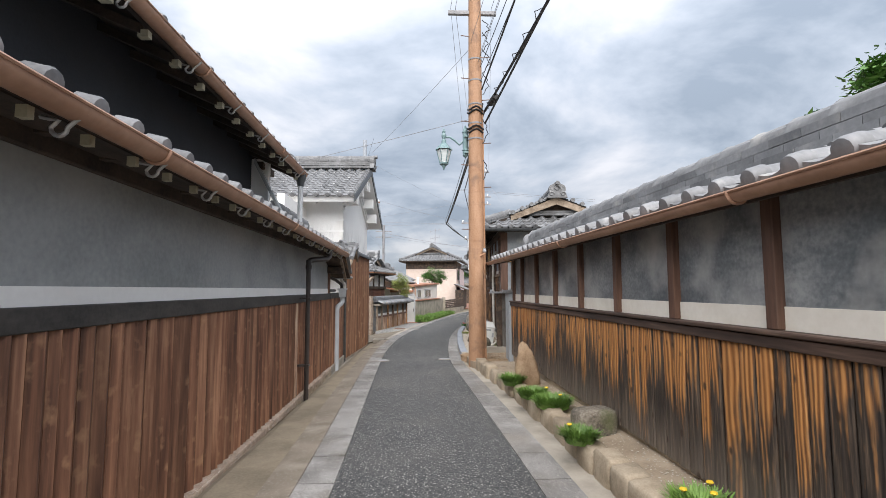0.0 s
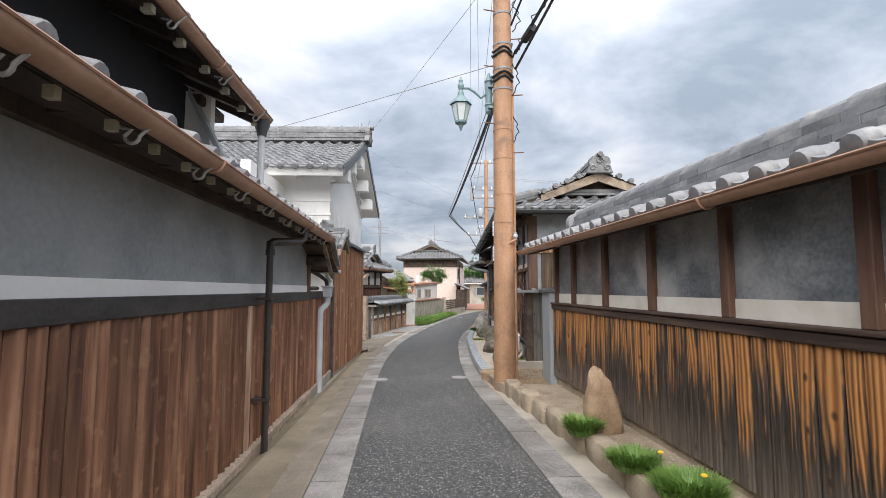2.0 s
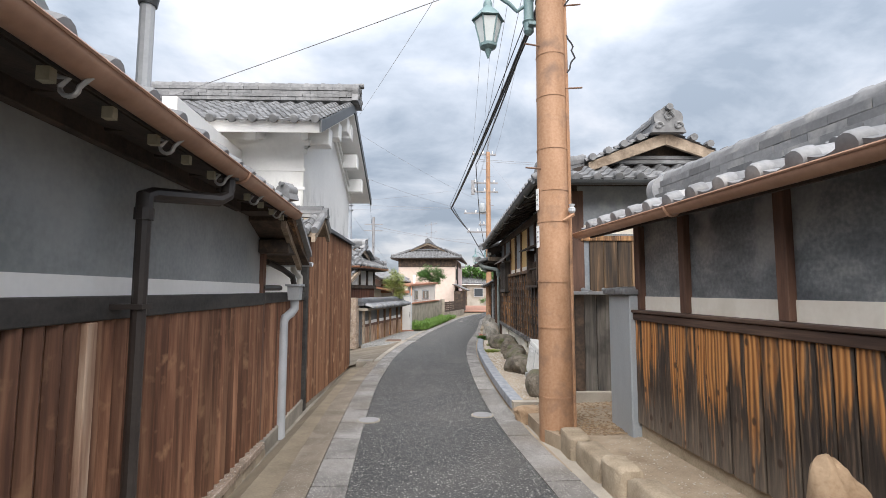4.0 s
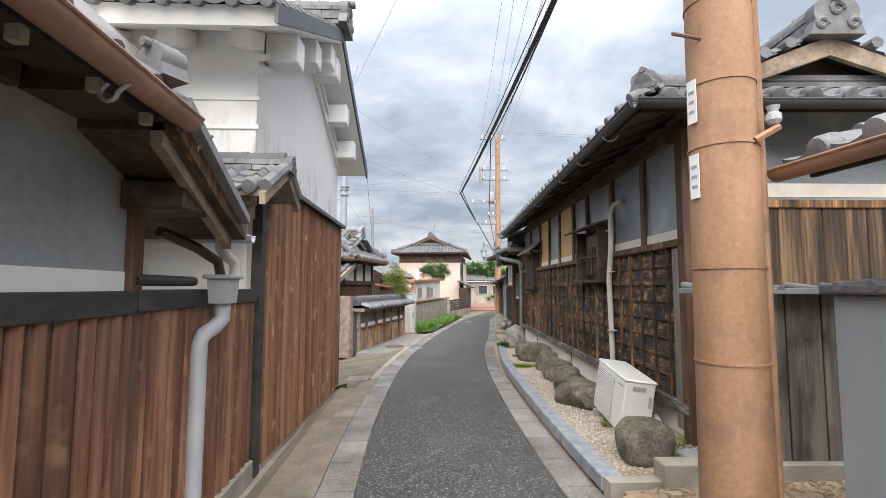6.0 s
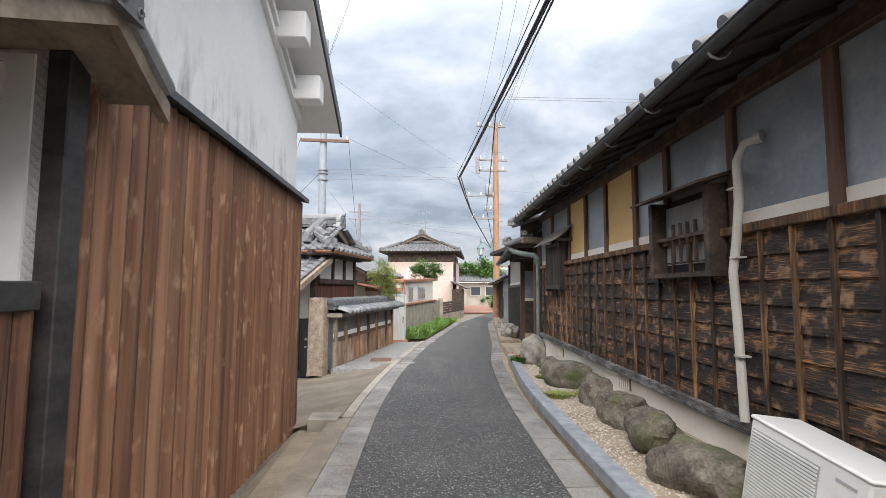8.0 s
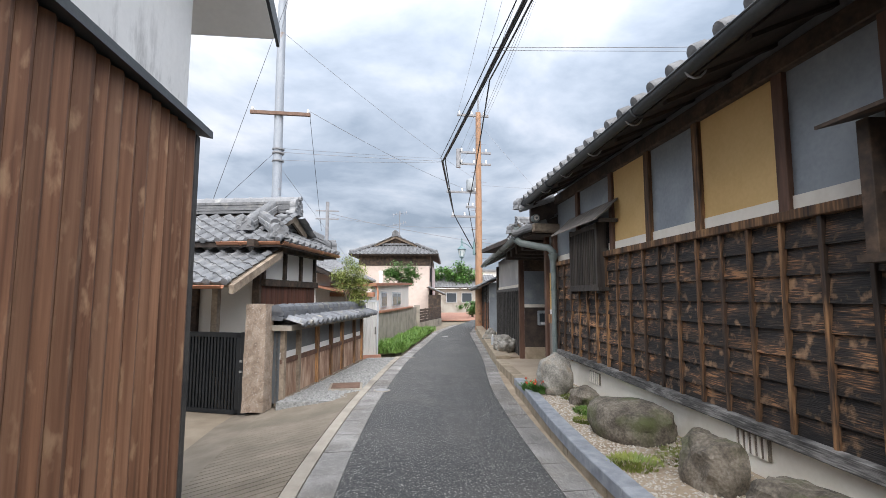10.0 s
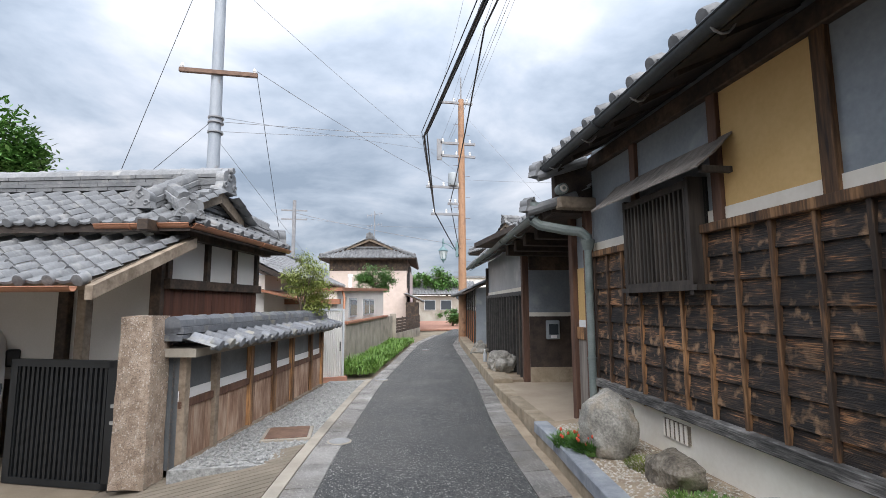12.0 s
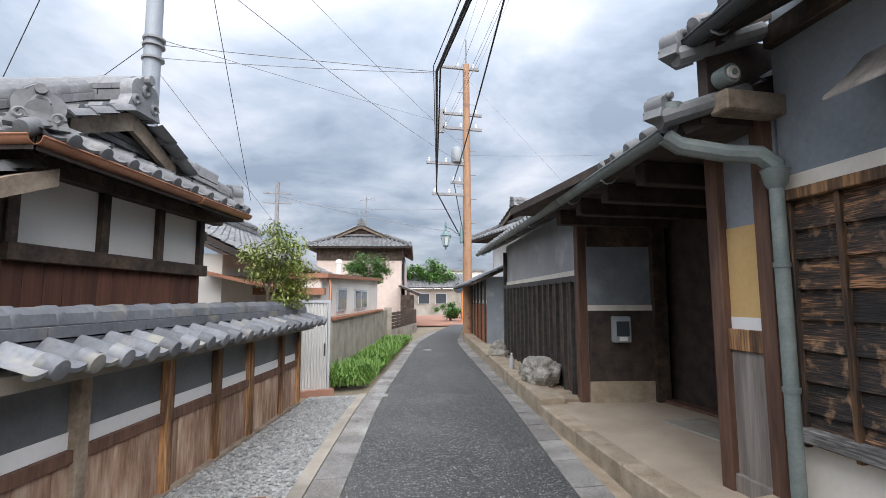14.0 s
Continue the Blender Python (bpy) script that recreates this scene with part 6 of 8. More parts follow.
M_pebble = material("pale_pebble", [(0.26, 0.22, 0.18), (0.45, 0.41, 0.35), (0.66, 0.62, 0.56)], 0.85, (45, 45, 45), bump=0.1, tint=0, fine=120)
pebbles()
_t = clump("red_flowering_plant", 1.78, 18.35, bed_z(18.3) + 0.12, 0.2, 0.13, 700, M_leafdark, "low plant with red flowers before the pale stone", "plant", None, 0.009, 77)
for _i in range(30):
    _q = Vector((1.78 + random.uniform(-0.18, 0.16), 18.35 + random.uniform(-0.2, 0.2), bed_z(18.3) + 0.14 + random.uniform(0.04, 0.14)))
    part("flower", lathe(bmesh.new(), _q, [(0.004, -0.01), (0.013, 0.0), (0.011, 0.014), (0.003, 0.02)], 6), M_red, _t, "red flower")

# ---- air conditioner ----


def air_conditioner():
    m = pose(1.43, 11.62, gz(11.5) + 0.1, 7, -6, 86)
    # local: x along the unit (away), y towards the wall
    w, d, h = 0.76, 0.28, 0.54
    th = thing("air_conditioner", (1.43, 11.62, gz(11.5) + 0.1), "white outdoor air conditioner unit tilted on the bed", "air conditioner")

    def lb(*bx, bev=0.0):
        bm = B(*bx, bev=bev)
        bm.transform(m)
        return bm
    body = part("body", lb((0, w, -d, 0, 0.03, h - 0.02), bev=0.012), M_ac, th)
    part("lid", lb((-0.008, w + 0.008, -d - 0.008, 0.008, h - 0.025, h), bev=0.01), M_ac, th)
    gr = part("fan_grille", lb((0.26, w - 0.03, 0.0, 0.006, 0.07, h - 0.07)), M_acgrille, th, "slatted fan grille")
    for i in range(22):
        z = 0.08 + i * 0.0178
        part("grille_slat", lb((0.265, w - 0.035, 0.004, 0.014, z, z + 0.008)), M_ac, gr)
    part("handle_recess", lb((-0.004, 0.004, -0.19, -0.07, h - 0.1, h - 0.06)), M_acgrille, th)
    part("side_cover", lb((-0.045, 0.0, -0.22, -0.08, 0.05, 0.2), bev=0.015), M_ac, th, "white pipe cover")
    part("badge", lb((0.06, 0.17, 0.0, 0.003, h - 0.09, h - 0.075)), M_acgrille, th)
    part("rating_label", lb((-0.003, 0.0, -0.26, -0.225, 0.3, 0.4)), M_pipe_grey, th)
    for x in (0.1, w - 0.14):
        part("foot", lb((x, x + 0.05, -d - 0.02, 0.03, -0.06, 0.03)), M_acgrille, th)
    bm = T([m @ Vector(q) for q in ((-0.04, -0.12, 0.12), (-0.1, -0.16, 0.1), (-0.12, -0.26, 0.13), (-0.06, -0.33, 0.18), (0.1, -0.36, 0.2))], 0.028, 8)
    part("hose", bm, M_pipe_cream, th, "cream wrapped hose", True)


air_conditioner()

# ---- gate house, east side ----
FN = Fr((2.85, 22.6), (3.66, 27.7), 1)
plat = curve([(19.4, 1.84), (20.0, 1.9), (22.5, 2.2), (26, 2.82), (32.5, 3.95), (36, 4.7)])


def gate_house():
    th = thing("gatehouse", (2.6, 20, gz(20)), "dark timber gatehouse with deep porch, tiled eave and copper gutter", "gatehouse")
    L = FN.len
    part("wall", B((0, L, -1.5, -0.02, -0.3, 2.35), F=FN), M_slate, th, "slate plaster")
    part("cream_band", B((0, L, -0.02, -0.006, 1.42, 1.5), F=FN), M_cream, th)
    part("top_rail", B((0, L, -0.02, 0.05, 1.34, 1.42), F=FN), M_beam, th)
    planks(th, FN, 0.1, L, -0.01, -0.3, 1.34, 0.2, 0.02, M_darkwood, "board")
    for u in yr(0.25, L - 0.1, 0.34):
        part("batten", B((u, u + 0.05, 0.01, 0.06, -0.3, 1.36), F=FN), M_beam, th)
    part("corner_post", B((-0.07, 0.07, -0.12, 0.06, -0.2, 2.2), F=FN, bev=0.008), M_post, th)
    part("post_base", B((-0.13, 0.13, -0.18, 0.12, -0.34, -0.16), F=FN, bev=0.02), M_plinth, th, "stone post base")
    part("end_post", B((L - 0.06, L + 0.06, -0.1, 0.05, -0.35, 2.2), F=FN, bev=0.008), M_darkwood, th)
    # porch: side wall facing the walker
    S = Fr(FN.p(-0.075, -0.05, 0)[:2], FN.p(-0.075, -1.1, 0)[:2], -1)
    part("porch_side", B((0, 1.0, -0.15, -0.0, -0.3, 2.3), F=S), M_slate, th, "slate plaster")
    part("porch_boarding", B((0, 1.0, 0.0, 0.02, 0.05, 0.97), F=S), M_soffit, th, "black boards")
    part("porch_foot", B((0, 1.0, 0.0, 0.03, -0.3, 0.1), F=S), M_plinth, th)
    part("porch_rail", B((0, 1.0, 0.0, 0.03, 0.97, 1.04), F=S), M_cream, th)
    part("porch_lintel", B((0, 1.0, 0.0, 0.05, 1.78, 2.3), F=S), M_darkwood, th)
    part("porch_post", B((0.82, 0.98, 0.0, 0.1, -0.2, 2.2), F=S), M_darkwood, th)
    box = part("meter_box", B((0.28, 0.5, 0.02, 0.13, 0.58, 0.9), F=S, bev=0.012), M_sheet, th, "grey meter box")
    part("meter_face", B((0.31, 0.47, 0.13, 0.136, 0.66, 0.84), F=S), M_glass, box)
    part("meter_label", B((0.34, 0.44, 0.136, 0.14, 0.6, 0.65), F=S), M_white, box)
    # back wall with a dark door
    K = Fr((4.1, 19.3), (3.95, 22.75), 1)
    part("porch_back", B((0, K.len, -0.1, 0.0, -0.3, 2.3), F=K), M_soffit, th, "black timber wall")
    # door face painted with the unlit-interior black
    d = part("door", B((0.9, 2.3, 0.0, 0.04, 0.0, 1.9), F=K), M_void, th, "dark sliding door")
    part("door_rail", B((0.9, 2.3, 0.04, 0.06, 0.02, 0.08), (0.9, 2.3, 0.04, 0.06, 0.9, 0.96), F=K), M_darkwood, d)
    part("sill", B((0.4, 3.3, 0.02, 0.22, -0.3, -0.12), F=K, bev=0.02), M_post, th, "worn timber sill")
    part("step_stone", B((0.3, 2.2, 0.4, 0.9, -0.3, -0.13), F=K, bev=0.015), M_conc, th, "low concrete step")
    # ceiling of the porch and its brackets, the porch's shade painted in as near-black
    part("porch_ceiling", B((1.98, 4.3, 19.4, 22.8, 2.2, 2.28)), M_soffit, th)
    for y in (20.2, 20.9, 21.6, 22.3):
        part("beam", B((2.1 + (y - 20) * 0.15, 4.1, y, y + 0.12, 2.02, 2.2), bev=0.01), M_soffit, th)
    # wing wall with the ochre panel
    W0 = FH.len
    part("wing_wall", B((W0 + 0.02, W0 + 0.58, -0.14, -0.02, -0.2, 2.3), F=FH), M_slate, th)
    part("wing_ochre", B((W0 + 0.14, W0 + 0.46, -0.02, -0.012, 1.0, 1.6), F=FH), M_yellow, th, "ochre plaster panel")
    part("wing_white", B((W0 + 0.14, W0 + 0.46, -0.02, -0.01, 0.92, 1.0), F=FH), M_white, th)
    part("wing_rail", B((W0 + 0.12, W0 + 0.48, -0.02, 0.02, 0.78, 0.92), F=FH, bev=0.004), M_batten, th)
    part("wing_board", B((W0 + 0.14, W0 + 0.46, -0.02, 0.0, -0.1, 0.78), F=FH), M_greywood, th, "worn grey boards")
    part("wing_foot", B((W0 + 0.12, W0 + 0.48, -0.02, 0.03, -0.25, -0.02), F=FH, bev=0.006), M_greywood, th)
    for u in (0.04, 0.46):
        part("wing_post", B((W0 + u, W0 + u + 0.11, -0.12, 0.05, -0.3, 2.25), F=FH, bev=0.008), M_post, th)
    # roof
    e0, e1 = Vector((1.83, 19.45, 2.2)), Vector((3.68, 29.9, 2.4))
    dirn = (e1 - e0).normalized()
    inw = Vector((dirn.y, -dirn.x, 0))
    m, ln = tiles(th, e0, e1, inw, 25, 7, M_tilefar, single=False, caps="single")
    bm = bmesh.new()
    hexa(bm, [m @ Vector((a, b, c)) for a in (0, ln) for b in (0.03, 1.6) for c in (-0.09, -0.015)])
    part("roof_board", bm, M_soffit, th)
    top0, top1 = m @ Vector((0.0, 1.55, 0.0)), m @ Vector((ln, 1.55, 0.0))
    ridge(th, top0, top1, M_tilefar, 0.22, 0.24)
    bm = bmesh.new()
    hexa(bm, [q + inw * a + Vector((0, 0, z + c)) for q in (top0, top1) for a, z in ((0.0, 0.0), (1.5, -0.7)) for c in (-0.08, 0.0)])
    part("back_slope", bm, M_tilefar, th)
    gut = gutter(th, e0 + Vector((-0.06, 0, -0.05)), e1 + Vector((-0.06, 0, -0.05)), 0.055, M_pipe_green, label="green-grey copper gutter")
    for a in yr(1.0, 9.5, 0.95):
        q = e0 + dirn * a + Vector((-0.06, 0, -0.1))
        part("hanger", T([q + inw * 0.1, q + inw * 0.05 + Vector((0, 0, -0.05)), q + Vector((0, 0, -0.06)), q - inw * 0.05 + Vector((0, 0, -0.03))], 0.007, 6), M_pipe_green, gut, "", True)
    bm = T([e0 + Vector((-0.06, 0.02, -0.08)), e0 + Vector((0.02, 0.0, -0.14)), Vector((2.1, 19.36, 2.0)), Vector((2.24, 19.26, 1.97)), Vector((2.3, 19.22, 1.9)), Vector((2.3, 19.22, 1.84))], 0.055, 10)
    dp = part("swan_neck", bm, M_pipe_green, th, "green copper swan-neck pipe", True)
    part("downpipe", T([(2.3, 19.22, 1.86), (2.3, 19.22, gz(19.2) + 0.05)], 0.04, 12), M_pipe_green, th, "green-grey copper downpipe", True)
    part("collar", lathe(bmesh.new(), (2.3, 19.22, 1.76), [(0.042, 0.0), (0.06, 0.03), (0.075, 0.1), (0.08, 0.11), (0.06, 0.12)], 12), M_pipe_green, dp, "", True)
    for z in (1.3, 0.6):
        part("collar", T([(2.3, 19.22, z), (2.3, 19.22, z + 0.03)], 0.047, 12), M_pipe_green, dp, "", True)
    # stacked roof-end ornaments and the outer beam
    for q, s in ((Vector((1.74, 19.42, 2.26)), 0.13), (Vector((1.86, 19.4, 2.66)), 0.15)):
        ornament(th, q, (-0.5, 1, 0), M_tile, s)
        part("end_roll", T([q + Vector((-0.05, 0, -0.06)), q + Vector((0.5, -0.1, 0.12))], 0.06, 10), M_tile, th, "", True)
    part("eave_board", B((2.0, 2.7, 19.36, 19.44, 2.28, 2.74)), M_soffit, th)
    part("outer_beam", B((2.0, 2.5, 19.22, 19.36, 2.22, 2.35), bev=0.012), M_oldwood, th, "weathered beam end")
    for r, t, mt in ((0.06, 0.0, M_pipe_green), (0.04, 0.012, M_pipe_cream), (0.018, 0.02, M_pipe_green)):
        part("pipe_end", T([(2.03, 19.3, 2.43), (2.03, 19.2 - t, 2.43)], r, 16), mt, th, "round pale copper pipe end", True)
    part("gutter_end", lathe(bmesh.new(), (1.78, 19.42, 2.2), [(0.03, -0.01), (0.07, 0.0), (0.07, 0.1), (0.03, 0.11)], 12), M_pipe_green, gut, "", True)
    return th


M_porch = material("packed_earth", [(0.34, 0.27, 0.2), (0.46, 0.38, 0.29)], 0.9, (1.5, 1.5, 1.5), bump=0.12, tint=0, fine=70)
gate_house()
solo("porch_floor", strip(yr(19.4, 22.7), lambda y: plat(y) + 0.12, lambda y: 4.2, 0.14, 0.3, 0.15), M_porch, "smooth tan packed earth floor of the porch", "floor", "structure", at=(3, 21, -0.3))
edge_th = thing("platform_edging", (plat(20), 19.4, gz(20)), "tan stone blocks edging the raised platform", "kerb", "structure")
_y = 19.42
while _y < 35:
    _e = _y + random.uniform(0.75, 1.2)
    _up = 0.15 if _y < 22.4 else 0.22
    _bm = bmesh.new()
    hexa(_bm, [Vector((plat(yy) + d, yy, gz(yy) + z)) for yy in (_y + 0.006, _e - 0.006) for d in (0.0, 0.2 if _y < 22.4 else 0.34) for z in (-0.1, _up)])
    bevel(_bm, 0.012)
    part("edging_block", _bm, M_plinth, edge_th)
    _y = _e
solo("platform_top", strip(yr(22.6, 35), lambda y: plat(y) + 0.33, lambda y: plat(y) + 1.4, 0.18, 0.3), M_sand, "tan earth strip on the raised platform", "floor", "structure", at=(3.5, 26, -0.3))
for i, (x, y, sx, sy, sz) in enumerate(((2.72, 23.6, 0.26, 0.3, 0.22), (2.8, 24.2, 0.16, 0.2, 0.14), (3.2, 27.0, 0.16, 0.22, 0.1), (3.22, 27.05, 0.12, 0.16, 0.2))):
    rock("platform_rock", x, y, gz(y) + 0.18, sx, sy, sz, M_rock_pale, "angular pale rock standing on the stone platform", 90 + i * 4, 30 * i, 0.26, "rocks on the platform", 0.2, smooth=False)


def bottle(x, y, z):
    th = thing("plastic_bottle", (x, y, z), "clear plastic water bottle standing on the platform", "bottle")
    part("body", lathe(bmesh.new(), (x, y, z), [(0.04, 0.0), (0.045, 0.01), (0.045, 0.18), (0.018, 0.25), (0.015, 0.27)], 12), M_pipe_grey, th, "", True)
    part("cap", lathe(bmesh.new(), (x, y, z + 0.27), [(0.018, 0.0), (0.018, 0.025)], 10), M_white, th, "white cap", True)


bottle(2.78, 25.0, gz(25) + 0.2)


def orange_house():
    F = Fr((3.95, 30.2), (4.9, 36.0), 1)
    th = thing("board_outhouse", F.p(0, 0, -0.4), "low outhouse with orange boards and tiled roof", "outhouse")
    part("wall", B((0, F.len, -2.5, -0.02, -0.5, 1.75), F=F), M_slate, th)
    part("white_band", B((0, F.len, -0.02, -0.005, 0.98, 1.08), F=F), M_white, th)
    planks(th, F, 0, F.len, -0.01, -0.3, 0.96, 0.16, 0.02, M_orange, "board")
    for u in yr(0.0, F.len, 0.8):
        part("post", B((u, u + 0.08, 0.0, 0.05, -0.3, 1.7), F=F), M_beam, th)
    e0, e1 = F.p(-0.3, 0.5, 1.55), F.p(F.len, 0.5, 1.55)
    m, ln = tiles(th, e0, e1, -F.n, 24, 7, M_tilefar, single=False)
    bm = bmesh.new()
    hexa(bm, [m @ Vector((a, b, c)) for a in (0, ln) for b in (0.03, 1.6) for c in (-0.08, -0.015)])
    part("roof_board", bm, M_soffit, th)


orange_house()


def house_behind_gate():
    th = thing("house_behind_gate", (7.5, 34.5, -0.4), "grey tiled roof of a house rising behind the gatehouse", "house")
    part("wall", B((6.3, 11.5, 32.6, 36.6, -0.6, 3.7)), M_white, th, "white plaster")
    irimoya(th, (5.7, 34.6), (1, 0.1), 5.0, 6.5, 3.65, 25, 0.45, M_tilefar)


house_behind_gate()

# ---- west side: drive, yard and the low wall ----
def driveway():
    """Concrete ramp with raked grooves across it."""
    bm = bmesh.new()
    rows = []
    n = 40
    for i in range(n):
        for f, d in ((0.0, 0.006), (0.6, 0.014), (0.64, -0.034), (0.97, -0.034)):
            y = 15.45 + (19.95 - 15.45) * (i + f) / n
            z = gz(y)
            x = kerb_l(y) - 0.13
            m = x + (-2.05 - x) * 0.96
            g = (m - x) / (-2.5 - x)
            rows.append([bm.verts.new(q) for q in ((-2.5, y - 0.35, z - 0.24), (m, y - 0.35 * g, z - 0.24 * g), (m, y - 0.35 * g, z - 0.24 * g + d), (x, y, z + d))])
    for r, s in zip(rows, rows[1:]):
        for j in range(3):
            bm.faces.new((r[j], r[j + 1], s[j + 1], s[j]))
    solo("driveway", bm, M_drive, "grooved tan concrete drive sloping to the yard", "driveway", "structure", at=(-1.6, 17, -0.4))


driveway()
solo("drive_edge", strip(yr(15.42, 24.5, 0.5), lambda y: kerb_l(y) - 0.125, lambda y: kerb_l(y) - 0.006, 0.006, 0.12), M_conc, "concrete edging along the paving", "kerb", "structure", at=(-1, 18, -0.3))
M_yard = material("yard_concrete", [(0.2, 0.16, 0.115), (0.34, 0.285, 0.215)], 0.85, (1.6, 1.6, 1.6), bump=0.15, tint=0, fine=90, stain=((0.19, 0.15, 0.105), 1.1, 0.48, 0.75))
solo("yard_floor", B((-9, -2.45, 15.4, 22.0, -0.8, -0.51)), M_yard, "pale concrete yard floor", "floor", "structure")
_b = bmesh.new()
hexa(_b, [Vector((x, y, z)) for x in (-1.5, -1.17) for y in (15.28, 15.62) for z in (-0.34, -0.2)])
solo("drain_cover", _b, M_conc, "concrete slab over the open drain", "slab", "structure")
FB = Fr((-1.86, 19.3), (-0.72, 24.1), -1)


def low_wall():
    th = thing("wall_low", FB.p(0, 0, -0.3), "low wall with board dado, dark plaster panels and tile coping", "wall", "structure")
    L = FB.len
    zb, zt = -0.36, 0.7
    U0 = 0.3
    part("plaster", B((U0, L, -0.14, -0.03, zb, zt), F=FB), M_slatedark, th, "dark grey plaster")
    part("white_band", B((U0, L, -0.03, -0.022, 0.27, 0.37), F=FB), M_white, th, "white band")
    part("rail", B((U0, L, -0.03, 0.015, 0.2, 0.275), F=FB, bev=0.004), M_post, th)
    part("sill", B((U0, L, -0.1, 0.05, zb - 0.05, zb + 0.06), F=FB, bev=0.006), M_oldwood, th)
    planks(th, FB, U0, L, -0.03, zb, 0.22, 0.24, 0.018, M_rustgrey, "board", crown=0.002)
    for u in (U0, 0.89, 1.76, 2.53, 3.26, 4.2, L - 0.08):
        part("post", B((u, u + 0.09, -0.1, 0.035, zb, zt), F=FB, bev=0.005), M_oldwood if u < 1.2 else M_batten, th)
    # coping of tiles, both sides, and the stacked ridge
    for s in (1, -1):
        n = 0.3 if s > 0 else -0.42
        e0, e1 = FB.p(0.16, n, 0.79), FB.p(L + 0.15, n, 0.79)
        tiles(th, e0, e1, -FB.n * s, 20, 1, M_tilecope, w=0.24, e=0.26, single=True)
    part("coping_bed", B((0.2, L + 0.1, -0.3, 0.18, 0.7, 0.78), F=FB), M_conc, th, "mortar bed")
    ridge(th, FB.p(0.18, -0.06, 0.85), FB.p(L + 0.12, -0.06, 0.85), M_tilecope, 0.14, 0.22, ends=False, seg=0.26)
    ornament(th, FB.p(L + 0.1, -0.06, 0.9), FB.u, M_tilecope, 0.12)


M_tilecope = material("glazed_grey_tile", [(0.1, 0.107, 0.118), (0.2, 0.208, 0.225)], 0.58, (3, 3, 3), bump=0.15, tint=0.4, fine=40, coords="obj", spec=0.35, stain=((0.3, 0.28, 0.22), 4, 0.55, 0.75))
low_wall()

_b = bmesh.new()
bmesh.ops.create_cube(_b, size=1.0)
bmesh.ops.subdivide_edges(_b, edges=list(_b.edges), cuts=7, use_grid_fill=True)
for _v in _b.verts:
    _q = Vector((_v.co.x * 0.32, _v.co.y * 0.3, _v.co.z * 1.52))
    _e = sum(1 for c in _v.co if abs(c) > 0.49)
    _q.x *= 1.0 - (0.05 if _e > 1 else 0.0) - 0.06 * _v.co.z
    _q.y *= 1.0 - (0.05 if _e > 1 else 0.0) - 0.06 * _v.co.z
    _v.co = _q + 0.012 * noise.noise_vector(_q * 6)
_b.transform(Matrix.Translation((-2.1, 19.5, 0.33)) @ Matrix.Rotation(radians(-13), 4, "Z"))
solo("stone_gatepost", _b, M_stonepost, "rough pinkish granite gatepost beside the low wall", "gatepost", smooth=True)

# gravel strip with single pebbles
solo("gravel_bed", strip(yr(19.4, 24.6, 0.4), lambda y: FB.p((y - 19.3) * 1.03, 0.02, 0).x, lambda y: kerb_l(y) - 0.12, -0.03, 0.12), M_gravel, "bed of loose grey gravel", "gravel", "structure", at=(-1, 21, -0.3))


def pebbles():
    rnd = random.Random(5)
    V, Fc = [], []
    for i in range(3800):
        y = rnd.uniform(19.45, 24.4)
        a, b = FB.p((y - 19.3) * 1.03, 0.06, 0).x, kerb_l(y) - 0.14
        if b - a < 0.05:
            continue
        x, s, z = rnd.uniform(a, b), rnd.uniform(0.012, 0.026), gz(y) - 0.022
        k, q = len(V), rnd.uniform(0, 3)
        for j in range(4):
            V.append((x + s * math.cos(q + j * 1.57) * rnd.uniform(0.7, 1.2), y + s * math.sin(q + j * 1.57) * rnd.uniform(0.7, 1.2), z))
        V.append((x + rnd.uniform(-0.4, 0.4) * s, y + rnd.uniform(-0.4, 0.4) * s, z + s * rnd.uniform(0.5, 0.9)))
        Fc += [(k, k + 1, k + 4), (k + 1, k + 2, k + 4), (k + 2, k + 3, k + 4), (k + 3, k, k + 4)]
    me = bpy.data.meshes.new("pebbles")
    me.from_pydata(V, [], Fc)
    me.materials.append(M_gravel)
    tagged(new("pebbles", me), "loose grey pebbles scattered over the gravel bed", "gravel", kind="stuff")


pebbles()
_th = thing("drain_grate", (-0.87, 20.48, gz(20.5)), "rusty brown iron cover set in the gravel", "grate")
part("frame", B((-1.16, -0.62, 20.2, 20.76, gz(20.5) - 0.05, gz(20.5) - 0.0), bev=0.005), M_conc, _th)
part("cover", B((-1.12, -0.66, 20.24, 20.72, gz(20.5) - 0.0, gz(20.5) + 0.012), bev=0.004), M_iron, _th)
for x, y in ((-0.8, 10.27), (0.5, 10.44), (-0.3, 19.95), (0.44, 24.3), (2.3, 30.5)):
    _th = thing("manhole_lid", (x, y, gz(y)), "round grey cast lid set flush in the paving", "lid", group="lids in the lane")
    part("ring", lathe(bmesh.new(), (x, y, gz(y) - 0.02), [(0.13, 0.0), (0.13, 0.028), (0.115, 0.03)], 20), M_conc, _th)
    part("lid", lathe(bmesh.new(), (x, y, gz(y)), [(0.112, 0.0), (0.112, 0.014), (0.02, 0.016)], 20), M_lid, _th)
_th = thing("round_drain_cover", (1.72, 10.95, 0.0), "round grey plastic drain lid in the bed", "lid")
part("lid", lathe(bmesh.new(), (1.72, 10.95, -0.06), [(0.1, 0.0), (0.1, 0.09), (0.085, 0.1)], 16), M_pipe_grey, _th)

# ---- west house ----


